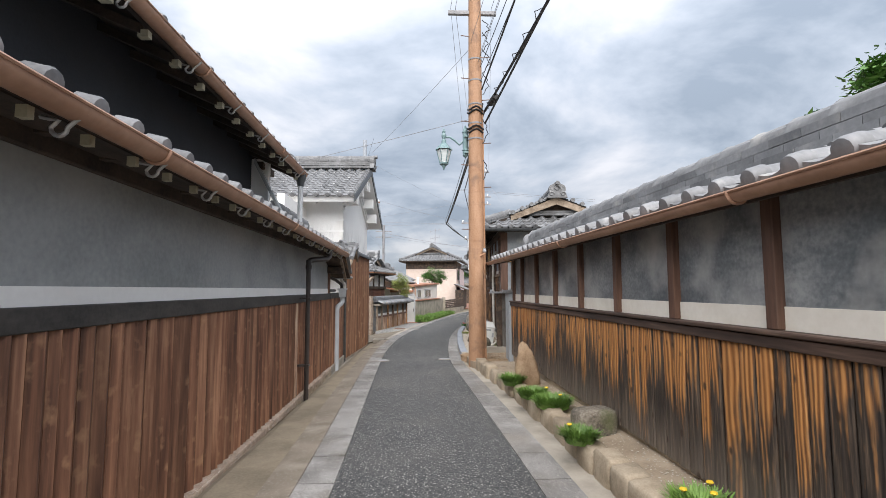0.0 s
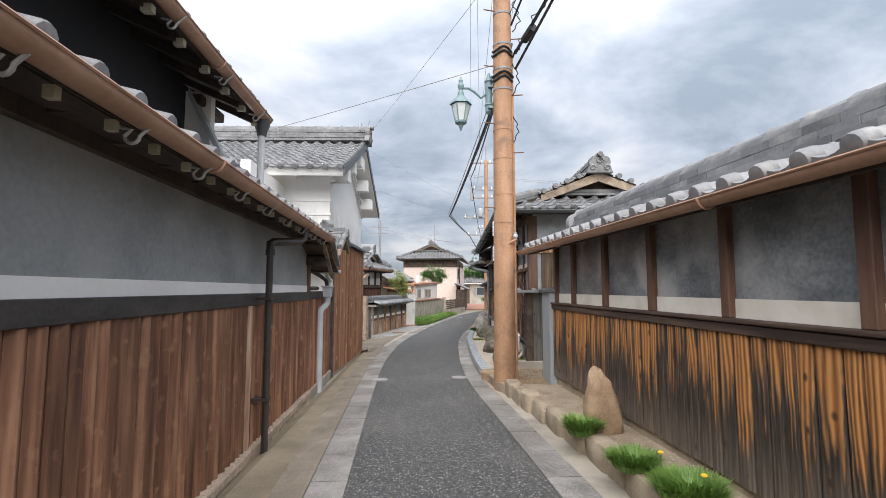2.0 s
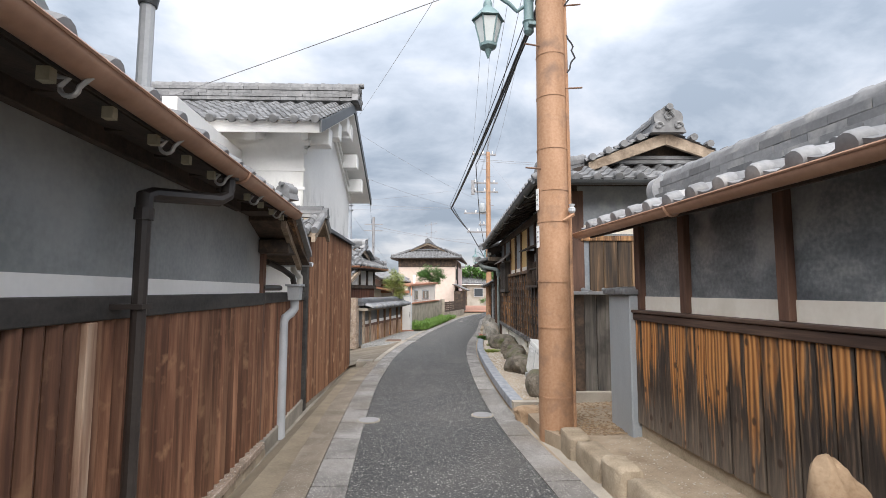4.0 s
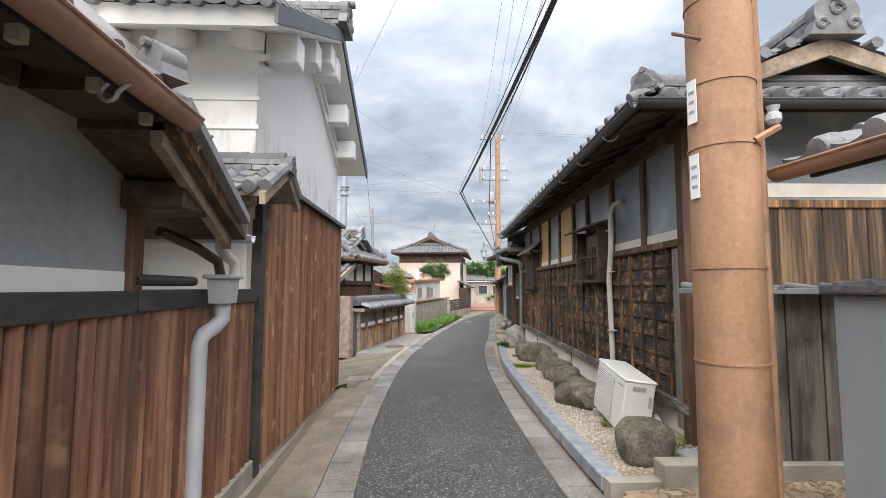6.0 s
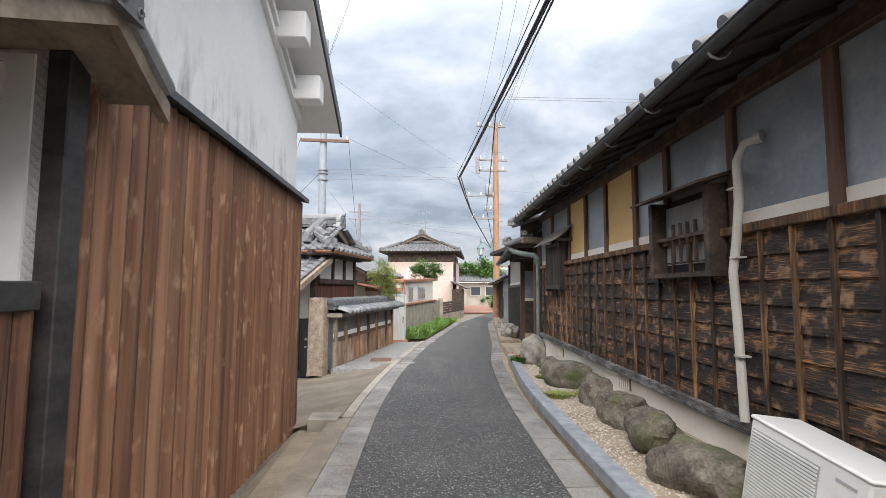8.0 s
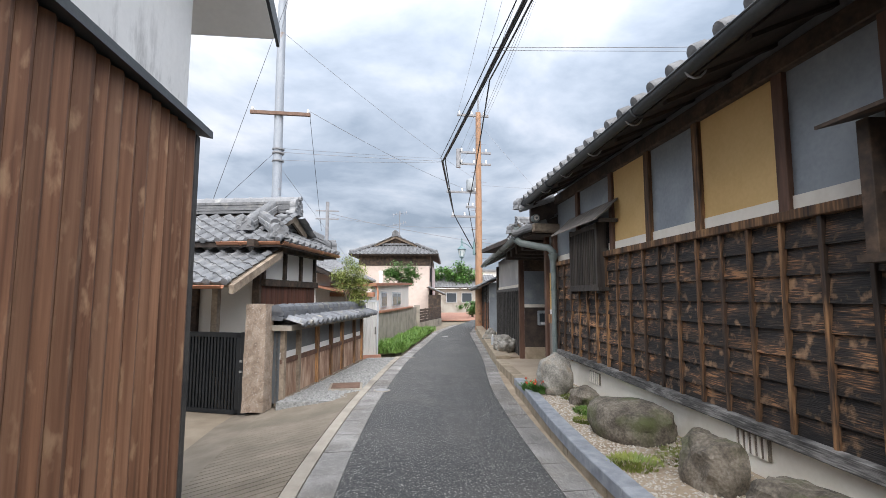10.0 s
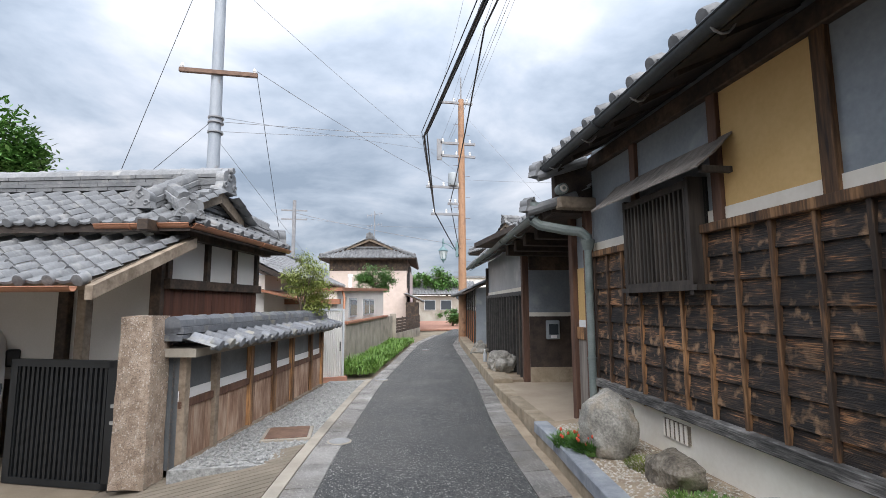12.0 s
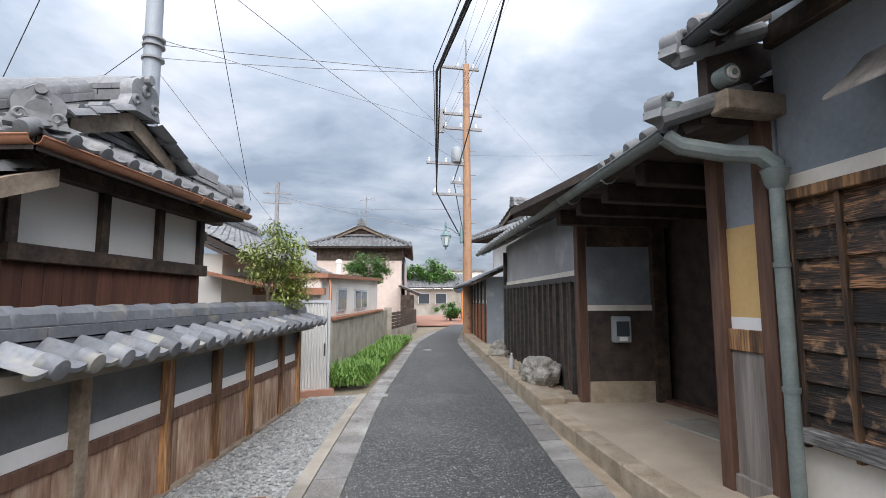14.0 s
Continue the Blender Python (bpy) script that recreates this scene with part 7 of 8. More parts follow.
def west_house():
    X = Vector((-0.97, 0.25, 0)).normalized()
    E = Fr((-2.33, 20.57), (-1.73, 22.83), -1)
    th = thing("house_west", E.p(0, 0, -0.5), "single-storey house with hip-and-gable tiled roof and white panels", "house")
    L = E.len
    part("wall", B((0, L, -6.0, -0.02, -0.6, 2.2), F=E), M_beige, th, "off-white plaster")
    part("black_rail", B((-0.02, L + 0.03, -0.02, 0.08, 1.38, 1.5), F=E, bev=0.006), M_darkwood, th)
    planks(th, E, 0, L, -0.01, -0.5, 1.38, 0.17, 0.02, M_rust, "board")
    for u in (0.0, 0.82, 1.55, L - 0.06):
        part("post", B((u, u + 0.09, -0.05, 0.03, 1.5, 2.05), F=E, bev=0.004), M_darkwood, th)
    part("eave_beam", B((-0.5, L + 0.3, -0.02, 0.1, 2.0, 2.12), F=E, bev=0.006), M_darkwood, th)
    irimoya(th, (-1.6, 21.48), X, 2.75, 6.5, 2.12, 27, 0.5, M_tile, ridge_h=0.22, bold=True)
    g0, g1 = Vector((-1.96, 20.16, 2.09)), Vector((-1.24, 22.86, 2.09))
    gutter(th, g0, g1, 0.05, M_copper, label="bright copper gutter")
    gutter(th, g0, g0 + X * 1.1, 0.05, M_copper, label="bright copper gutter")
    # south face and its lean-to
    S = Fr((-2.33, 20.57), (-8.0, 22.03), 1)
    part("south_board", B((0.1, 5.5, 0.0, 0.03, -0.55, 0.35), F=S), M_darkwood, th)
    for u in (0.0, 1.1, 2.3, 3.6):
        part("south_post", B((u, u + 0.13, -0.02, 0.07, -0.55, 2.1), F=S, bev=0.006), M_darkwood, th)
    for u, n in ((0.34, 0.62), (2.6, 0.62)):
        part("porch_post", B((u, u + 0.1, n, n + 0.1, -0.52, 1.4), F=S, bev=0.006), M_oldwood, th, "weathered porch post")
    e0, e1 = S.p(-0.27, 1.45, 1.4), S.p(5.6, 1.45, 1.4)
    m, ln = tiles(th, e0, e1, -S.n, 22, 7, M_tile, single=False, caps="single")
    bm = bmesh.new()
    hexa(bm, [m @ Vector((a, b, c)) for a in (0, ln) for b in (0.03, 1.55) for c in (-0.09, -0.015)])
    part("leanto_board", bm, M_oldwood, th)
    bm = bmesh.new()
    hexa(bm, [S.p(u, n, z + c) for u in (-0.36, -0.29) for n, z in ((1.5, 1.24), (0.0, 1.86)) for c in (0.0, 0.12)])
    part("barge_board", bm, M_oldwood, th, "grey weathered barge board")
    gutter(th, S.p(-0.2, 1.52, 1.35), S.p(5.5, 1.52, 1.35), 0.045, M_copper, label="bright copper gutter")
    # dark beam bracket under the far eave
    part("bracket", B((L, L + 0.5, -0.3, -0.2, 1.84, 1.92), F=E), M_darkwood, th)


M_copper = material("copper_gutter", [(0.32, 0.14, 0.075), (0.44, 0.21, 0.12)], 0.4, (4, 4, 4), metal=0.3, bump=0.03, tint=0.05)
west_house()


def black_gate():
    F = Fr((-2.36, 19.62), (-3.48, 20.07), 1)
    th = thing("metal_gate", F.p(0, 0, -0.5), "black slatted metal sliding gate beside the granite post", "gate")
    L = F.len
    part("gate_frame", B((0.0, 0.08, -0.02, 0.03, -0.5, 0.66), (L - 0.08, L, -0.02, 0.03, -0.5, 0.66), (0, L, -0.02, 0.03, 0.6, 0.67), (0, L, -0.02, 0.03, -0.5, -0.44), F=F), M_black, th)
    part("panel", B((0.08, L - 0.08, -0.015, -0.005, 0.1, 0.6), F=F), M_black, th)
    part("panel", B((0.55, L - 0.08, -0.015, -0.005, -0.44, 0.1), F=F), M_black, th)
    for u in yr(0.1, L - 0.1, 0.055):
        part("slat", B((u, u + 0.03, -0.005, 0.02, -0.46, 0.6), F=F), M_black, th)
    part("gate_post", B((-0.14, -0.01, -0.06, 0.06, -0.55, 0.68), F=F, bev=0.006), M_black, th)
    part("latch", B((-0.06, -0.02, 0.06, 0.08, 0.1, 0.13), F=F), M_hook, th, "steel latch")
    part("latch", B((-0.06, -0.02, 0.06, 0.08, 0.25, 0.28), F=F), M_hook, th, "steel latch")


black_gate()


def van():
    m = pose(-4.5, 20.2, -0.51, 0, 0, -62)
    th = thing("white_van", (-4.5, 20.2, -0.51), "white kei van parked in the yard with yellow number plate", "van")
    # local: x forwards, y to its left
    side = [(0.0, 0.22), (0.03, 0.45), (-0.04, 0.72), (-0.18, 0.86), (-0.72, 1.5), (-0.95, 1.72), (-1.4, 1.82), (-3.2, 1.8), (-3.3, 1.2), (-3.32, 0.3), (-2.9, 0.22)]
    bm = bmesh.new()
    cols = []
    for y, ins in ((-0.735, 0.05), (-0.69, 0.0), (0.69, 0.0), (0.735, 0.05)):
        cols.append([bm.verts.new(m @ Vector((x - ins if x > -1 else x + ins, y * (1 - 0.12 * max(0, z - 0.9)), z - (ins if z > 1.5 else 0)))) for x, z in side])
    for a, b in zip(cols, cols[1:]):
        for i in range(len(side)):
            j = (i + 1) % len(side)
            bm.faces.new((a[i], a[j], b[j], b[i]))
    bm.faces.new(cols[0])
    bm.faces.new(cols[-1][::-1])
    body = part("body", bm, M_carwhite, th)

    def lb(*bx, bev=0.0):
        q = B(*bx, bev=bev)
        q.transform(m)
        return q
    bm = bmesh.new()
    hexa(bm, [m @ Vector((x + d * 0.85, y * k, z + d * 0.5)) for x, z, k in ((-0.2, 0.9, 0.66), (-0.82, 1.58, 0.58)) for y in (-1, 1) for d in (0.0, 0.02)])
    part("windscreen", bm, M_glass, th, "dark windscreen")
    for s in (-1, 1):
        bm = bmesh.new()
        hexa(bm, [m @ Vector(q) for q in ((-0.02, s * 0.5, 0.62), (-0.1, s * 0.52, 0.84), (0.05, s * 0.5, 0.62), (-0.07, s * 0.52, 0.84), (-0.2, s * 0.74, 0.66), (-0.26, s * 0.72, 0.86), (-0.06, s * 0.72, 0.64), (-0.14, s * 0.72, 0.86))])
        hl = part("headlight", bm, M_glass, th, "clear headlight")
        part("wheel", lathe_y(m, -0.62, s * 0.66, 0.26, 0.26, 0.14), M_rubber, th)
        bm = bmesh.new()
        hexa(bm, [m @ Vector((x, s * y, z)) for x in (-1.9, -0.75) for y, zz in ((0.72, 0.0), (0.745, 0.0)) for z in (0.95, 1.45)])
        part("side_window", bm, M_glass, th)
    part("grille_band", lb((-0.04, 0.012, -0.46, 0.46, 0.6, 0.76), bev=0.008), M_black, th, "dark grille band")
    part("emblem", lathe_y(m, 0.018, 0.0, 0.69, 0.045, 0.02, True), M_hook, th, "oval chrome emblem")
    part("bumper", lb((-0.05, 0.06, -0.72, 0.72, 0.24, 0.56), bev=0.03), M_carwhite, th)
    gi = part("air_intake", lb((0.055, 0.066, -0.36, 0.36, 0.28, 0.46)), M_black, th, "black slotted air intake")
    for y in (-0.24, -0.12, 0.0, 0.12, 0.24):
        part("intake_bar", lb((0.064, 0.074, y - 0.012, y + 0.012, 0.28, 0.46)), M_carwhite, gi)
    for z in (0.34, 0.4):
        part("intake_bar", lb((0.064, 0.074, -0.36, 0.36, z - 0.008, z + 0.008)), M_carwhite, gi)
    pl = part("number_plate", lb((0.07, 0.082, -0.34, -0.01, 0.26, 0.42), bev=0.004), M_plate, th, "yellow number plate")
    cu = bpy.data.curves.new("plate_digits", "FONT")
    cu.body, cu.size, cu.extrude = "29", 0.13, 0.002
    cu.materials.append(M_black)
    tx = new("plate_digits", cu)
    tx.parent = pl
    tx.matrix_basis = Matrix.Translation(-root_at(pl)) @ m @ pose(0.084, -0.24, 0.29, 90, 0, 90)
    for s in (-1, 1):
        part("wiper", T([m @ Vector((-0.2, s * 0.1, 0.93)), m @ Vector((-0.42, s * 0.5, 1.16))], 0.01, 5), M_black, th)
        part("door_mirror", lb((-0.55, -0.45, s * 0.78 - 0.07, s * 0.78 + 0.07, 1.0, 1.2), bev=0.02), M_black, th)


def lathe_y(m, x, y, z, r, w, front=False):
    bm = bmesh.new()
    if front:
        tube(bm, [m @ Vector((x, y, z)), m @ Vector((x + w, y, z))], r, 14)
    else:
        tube(bm, [m @ Vector((x, y - w / 2, z)), m @ Vector((x, y + w / 2, z))], r, 20)
    return bm


van()


def leaning_pole():
    solo("leaning_pole", T([(-3.45, 18.3, -0.52), (-3.02, 18.3, 1.78)], 0.035, 8), M_oldwood, "bleached timber pole leaning by the yard", "pole", smooth=True)


# ---- beyond the low wall ----


def shed_door():
    F = Fr((-0.84, 25.08), (-0.32, 25.22), -1)
    th = thing("corrugated_door", F.p(0, 0, -0.4), "white corrugated metal door in a grey frame", "door")
    V, Fc, n = [], [], 40
    for i in range(n + 1):
        d = 0.012 * (1 if (i // 2) % 2 else -1)
        V += [tuple(F.p(0.04 + i * 0.46 / n, 0.03 + d, -0.33)), tuple(F.p(0.04 + i * 0.46 / n, 0.03 + d, 1.05))]
    Fc = [(2 * i, 2 * i + 1, 2 * i + 3, 2 * i + 2) for i in range(n)]
    raw_part("sheet", V, Fc, M_corr, th)
    part("back_panel", B((0.03, 0.51, -0.02, 0.0, -0.35, 1.06), F=F), M_corr, th)
    part("door_frame", B((0.0, 0.04, -0.03, 0.05, -0.4, 1.1), (0.5, 0.54, -0.03, 0.05, -0.4, 1.1), (0.0, 0.54, -0.03, 0.05, 1.06, 1.1), F=F), M_pipe_grey, th)
    part("threshold", B((-0.05, 0.6, -0.05, 0.12, -0.45, -0.33), F=F), M_brick, th)
    part("pipe", T([F.p(-0.12, 0.05, -0.4), F.p(-0.12, 0.05, 0.8)], 0.02, 6), M_pipe_grey, th, "", True)
    part("handle", B((0.44, 0.46, 0.05, 0.07, 0.2, 0.4), F=F), M_pipe_dark, th)


shed_door()
FC = Fr((-0.28, 26.2), (1.6, 34.9), -1)


def white_annexe():
    th = thing("annexe", FC.p(0, 0, -0.4), "white rendered annexe above a stained concrete wall", "house")
    L = FC.len
    part("concrete_wall", B((0, L, -0.3, 0.0, -0.6, 0.72), F=FC), M_conc, th, "stained grey concrete wall")
    part("coping", B((-0.03, L * 0.8, -0.12, 0.06, 0.72, 0.78), F=FC, bev=0.006), M_terracotta, th, "terracotta coping")
    part("render", B((-0.35, L * 0.8, -3.0, -0.14, 0.4, 1.5, 0.4, 1.72), F=FC), M_beige, th, "off-white render")
    part("roof_edge", B((-0.45, L * 0.8 + 0.1, -3.1, 0.0, 1.5, 1.58, 1.72, 1.8), F=FC), M_terracotta, th, "brown roof edge")
    part("gable_board", B((-0.5, -0.36, -2.0, -0.05, 1.2, 1.32), F=FC), M_terracotta, th)
    for u0, u1 in ((0.9, 1.75), (2.9, 3.7), (3.85, 4.6)):
        w = part("window", B((u0, u1, -0.15, -0.1, 0.86, 1.36), F=FC), M_pipe_grey, th, "aluminium sliding window")
        for k in (0, 1):
            a = u0 + 0.04 + k * (u1 - u0 - 0.04) / 2
            part("pane", B((a, a + (u1 - u0) / 2 - 0.06, -0.1, -0.09, 0.91, 1.31), F=FC), M_glass, w)
    part("chimney_pipe", T([FC.p(3.2, -0.6, 1.6), FC.p(3.2, -0.6, 2.05)], 0.06, 10), M_white, th, "white flue pipe", True)
    part("flue_cap", lathe(bmesh.new(), FC.p(3.2, -0.6, 2.02), [(0.08, 0.0), (0.08, 0.08), (0.04, 0.1)], 10), M_white, th)
    part("downpipe", T([FC.p(-0.2, -0.05, 1.5), FC.p(-0.3, 0.02, 1.35), FC.p(-0.33, 0.0, 0.4)], 0.03, 8), M_copper, th, "", True)


white_annexe()


def grass_strip():
    rnd = random.Random(11)
    V, Fc = [], []
    y = 24.6
    for i in range(7500):
        t = rnd.random()
        u = t * 8.9
        c = FC.p(-0.8 + u, 0.0, 0)
        out = kerb_l(c.y) - 0.15
        wdt = max(0.12, out - c.x - 0.05)
        x = c.x + 0.05 + wdt * rnd.random()
        yy = c.y + rnd.uniform(-0.2, 0.2)
        clump_h = 0.42 * (0.7 + 0.5 * noise.noise(Vector((x * 2, yy * 1.4, 0))))
        a = rnd.uniform(0, 6.283)
        ln, w, r = clump_h * rnd.uniform(0.6, 1.1), 0.011, rnd.uniform(0.05, 0.22)
        px, py = -math.sin(a) * w, math.cos(a) * w
        k = len(V)
        z = gz(yy) - 0.02
        for s, ww in ((0, 0.9), (0.5, 1.0), (0.8, 0.7), (1.0, 0.1)):
            o = r * s * s
            zz = z + ln * (s - 0.35 * s * s * r / 0.2)
            V += [(x + math.cos(a) * o - px * ww, yy + math.sin(a) * o - py * ww, zz), (x + math.cos(a) * o + px * ww, yy + math.sin(a) * o + py * ww, zz)]
        Fc += [(k, k + 1, k + 3, k + 2), (k + 2, k + 3, k + 5, k + 4), (k + 4, k + 5, k + 7, k + 6)]
    me = bpy.data.meshes.new("grass_border")
    me.from_pydata(V, [], Fc)
    me.materials.append(M_leaf)
    tagged(new("grass_border", me), "lush border of green strap-leaved grass along the concrete wall", "grass", kind="stuff")


grass_strip()


def tree(name, x, y, z, trunk_h, crown, leaves, mat, label, seed, leaf=0.05, r=0.05, limbs=6, droop=0.0):
    """Tapered trunk, limbs, and a crown of many small leaves in clumps. crown: list of (dx, dy, dz, rx, ry, rz)."""
    rnd = random.Random(seed)
    th = thing(name, (x, y, z), label, "tree")
    pts = [(x + 0.06 * math.sin(k * 1.3) * trunk_h, y + 0.05 * math.cos(k) * trunk_h - 0.05 * trunk_h, z + trunk_h * k / 4) for k in range(5)]
    part("trunk", T(pts, r, 8, r * 0.6), M_bark, th, "", True)
    for k in range(limbs):
        c = crown[k % len(crown)]
        a = Vector(pts[2 + k % 3])
        b = Vector((x + c[0] + rnd.uniform(-0.5, 0.5) * c[3], y + c[1] + rnd.uniform(-0.5, 0.5) * c[4], z + c[2] + rnd.uniform(-0.2, 0.5) * c[5]))
        part("limb", T([a, (a + b) / 2 + Vector((0, 0, 0.05)), b], r * 0.45, 6, r * 0.12), M_bark, th, "", True)
    V, Fc = [], []
    per = leaves // (len(crown) * 12)
    for c in crown:
        for q in range(12):
            d = Vector((rnd.gauss(0, 1), rnd.gauss(0, 1), rnd.gauss(0, 1))).normalized() * rnd.uniform(0.45, 1.0)
            cc = Vector((x + c[0] + d.x * c[3], y + c[1] + d.y * c[4], z + c[2] + d.z * c[5]))
            sp = 0.3 * min(c[3], c[5])
            for i in range(per):
                p = cc + Vector((rnd.gauss(0, sp), rnd.gauss(0, sp), rnd.gauss(0, sp * 0.8)))
                a, t, s = rnd.uniform(0, 6.283), rnd.uniform(-0.9, 0.5) - droop, leaf * rnd.uniform(0.6, 1.3)
                u = Vector((math.cos(a) * math.cos(t), math.sin(a) * math.cos(t), math.sin(t)))
                v = Vector((-math.sin(a), math.cos(a), rnd.uniform(-0.5, 0.5))) * 0.36
                k = len(V)
                V += [tuple(p - u * s), tuple(p + v * s), tuple(p + u * s), tuple(p - v * s)]
                Fc.append((k, k + 1, k + 2, k + 3))
    raw_part("crown", V, Fc, mat, th, kind="stuff")
    return th


tree("wisteria", -1.0, 23.6, -0.3, 1.5, [(0.0, 0.1, 2.1, 0.28, 0.3, 0.3), (0.15, 0.1, 1.75, 0.32, 0.3, 0.3), (-0.15, 0.0, 1.85, 0.25, 0.3, 0.25), (0.2, 0.0, 1.45, 0.22, 0.25, 0.22)], 6500, M_leafyel, "feathery yellow-green small tree behind the low wall", 3, 0.03, 0.035, 8, 0.3)
tree("garden_tree", 1.0, 37.3, -0.3, 2.4, [(0.0, 0.0, 2.9, 0.75, 0.7, 0.5), (-0.4, 0.0, 2.5, 0.5, 0.6, 0.4), (0.45, 0.0, 2.5, 0.5, 0.6, 0.4)], 5200, M_leafdark, "dense dark green garden tree before the far house", 8, 0.07, 0.08, 6)
tree("garden_tree", -10.9, 30.0, -0.5, 5.5, [(0.0, 0.0, 6.6, 1.5, 1.3, 1.1), (-1.2, 0.0, 6.0, 1.2, 1.2, 0.9), (1.0, 0.3, 5.8, 0.9, 1.0, 0.6)], 9000, M_leafdark, "broad green tree behind the west house", 15, 0.13, 0.14, 8)
tree("garden_tree", 7.7, 7.4, -0.1, 3.8, [(0.0, 0.0, 4.55, 0.7, 0.8, 0.6), (-0.95, 0.1, 4.1, 0.5, 0.6, 0.25), (1.0, 0.0, 4.9, 0.9, 0.9, 0.7), (0.2, 0.0, 5.1, 0.35, 0.4, 0.4)], 5200, M_leafdark, "leafy green tree behind the garden wall", 21, 0.09, 0.12, 8)
tree("far_tree", 9.5, 62.0, -0.3, 3.2, [(0.0, 0.0, 4.0, 2.2, 1.5, 1.1), (-2.5, 0.0, 3.6, 1.8, 1.2, 0.8)], 3000, M_leafdark, "distant dark green tree among roofs", 25, 0.2, 0.15, 6)
tree("far_tree", 6.9, 47.5, -0.3, 0.4, [(0.0, 0.0, 0.7, 1.0, 0.9, 0.4), (0.5, 0, 0.5, 0.9, 0.8, 0.35)], 3000, M_leafdark, "dark green bushes at the lane's end", 28, 0.1, 0.1, 6)


def mid_house():
    th = thing("house_middle", (-3.2, 27.5, -0.5), "low house with grey tiled roof behind the annexe", "house")
    F = Fr((-1.5, 24.6), (-0.5, 30.5), -1)
    part("wall", B((0, F.len, -4.0, -0.4, -0.6, 1.8), F=F), M_beige, th)
    e0, e1 = F.p(-0.3, 0.05, 1.78), F.p(F.len + 0.3, 0.05, 1.78)
    m, ln = tiles(th, e0, e1, -F.n, 26, 11, M_tilefar, single=False)
    bm = bmesh.new()
    hexa(bm, [m @ Vector((a, b, c)) for a in (0, ln) for b in (0.03, 2.5) for c in (-0.1, -0.015)])
    part("roof_board", bm, M_soffit, th)
    ridge(th, m @ Vector((0, 2.45, 0)), m @ Vector((ln, 2.45, 0)), M_tilefar, 0.24, 0.24)
    bm = bmesh.new()
    hexa(bm, [F.p(u, n, z + c) for u in (-0.3, 1.6) for n, z in ((0.35, 1.28), (-0.6, 1.5)) for c in (0.0, 0.04)])
    part("red_sheet_roof", bm, M_terracotta, th, "red-brown sheet roof")
    # roof of the next block, further along
    th2 = thing("house_behind", (-4.5, 33, -0.5), "grey tiled house further along the lane", "house")
    F2 = Fr((-2.6, 30.2), (-0.6, 38.0), -1)
    part("wall", B((0, F2.len, -4.0, -0.4, -0.6, 2.1), F=F2), M_beige, th2)
    m, ln = tiles(th2, F2.p(-0.3, 0.1, 2.1), F2.p(F2.len, 0.1, 2.1), -F2.n, 25, 11, M_tilefar, single=False)
    bm = bmesh.new()
    hexa(bm, [m @ Vector((a, b, c)) for a in (0, ln) for b in (0.03, 2.5) for c in (-0.1, -0.015)])
    part("roof_board", bm, M_soffit, th2)
    ridge(th2, m @ Vector((0, 2.45, 0)), m @ Vector((ln, 2.45, 0)), M_tilefar, 0.24, 0.24)


mid_house()


def far_house():
    X = Vector((0.16, 1.0, 0)).normalized()
    Y = Vector((-X.y, X.x, 0))
    o = Vector((0.8, 43.0, 0))
    th = thing("house_far", (0.8, 43.6, -0.4), "two-storey house with pink render and hip-and-gable tiled roof", "house")
    F = FrV(o + X * 0.6, -Y, -X)
    part("wall", B((-2.3, 2.3, -8.0, 0.0, -0.6, 3.9), F=F), M_pink, th, "pink and beige render")
    part("dark_band", B((-2.32, 2.32, -0.1, 0.02, 3.2, 3.9), F=F), M_darkwood, th, "dark upper band")
    irimoya(th, o, X, 5.7, 9.2, 3.95, 25, 0.5, M_tilefar, ridge_h=0.26)
    R = Fr(o + X * 0.6 - Y * 2.31, o + X * 8.6 - Y * 2.31, -1)
    part("side_dark", B((0, R.len, -0.1, 0.03, 3.3, 3.9), F=R), M_darkwood, th)
    part("side_panel", B((2.2, R.len, 0.0, 0.12, -0.4, 3.3), F=R), M_pinkpale, th, "pale pink render")
    w = part("window", B((0.9, 1.6, 0.0, 0.05, 2.2, 3.1), F=R), M_black, th, "dark framed window")
    part("pane", B((0.95, 1.55, 0.05, 0.06, 2.25, 3.05), F=R), M_glass, w)
    part("downpipe", T([R.p(2.1, 0.06, 3.6), R.p(2.1, 0.06, 0.0)], 0.05, 6), M_pipe_dark, th)
    # lower tiled porch roof
    m, ln = tiles(th, R.p(-1.5, 1.0, 1.35), R.p(3.0, 1.0, 1.35), -R.n, 24, 5, M_tilefar, single=False)
    bm = bmesh.new()
    hexa(bm, [m @ Vector((a, b, c)) for a in (0, ln) for b in (0.03, 1.2) for c in (-0.08, -0.015)])
    part("porch_roof_board", bm, M_darkwood, th)
    part("porch_wall", B((-1.3, 2.9, 0.0, 0.7, -0.4, 1.3), F=R), M_darkwood, th)
    an = thing("tv_antenna", (1.3, 45, 5.2), "thin grey television antenna on the far roof", "antenna")
    part("mast", T([(1.3, 45.0, 5.0), (1.3, 45.0, 7.1)], 0.025, 6), M_wireg, an)
    for z, l in ((6.9, 0.5), (6.2, 0.45)):
        part("boom", T([(1.3 - l, 45, z - 0.1), (1.3 + l, 45, z + 0.1)], 0.016, 5), M_wireg, an)
        for k in (-0.9, -0.4, 0.1, 0.6, 0.95):
            part("element", T([(1.3 + l * k, 44.8, z + 0.1 * k - 0.16), (1.3 + l * k, 45.2, z + 0.1 * k + 0.16)], 0.012, 4), M_wireg, an)


M_pinkpale = material("pale_pink_render", [(0.5, 0.43, 0.44), (0.58, 0.5, 0.5)], 0.8, tint=0, bump=0.05)
far_house()


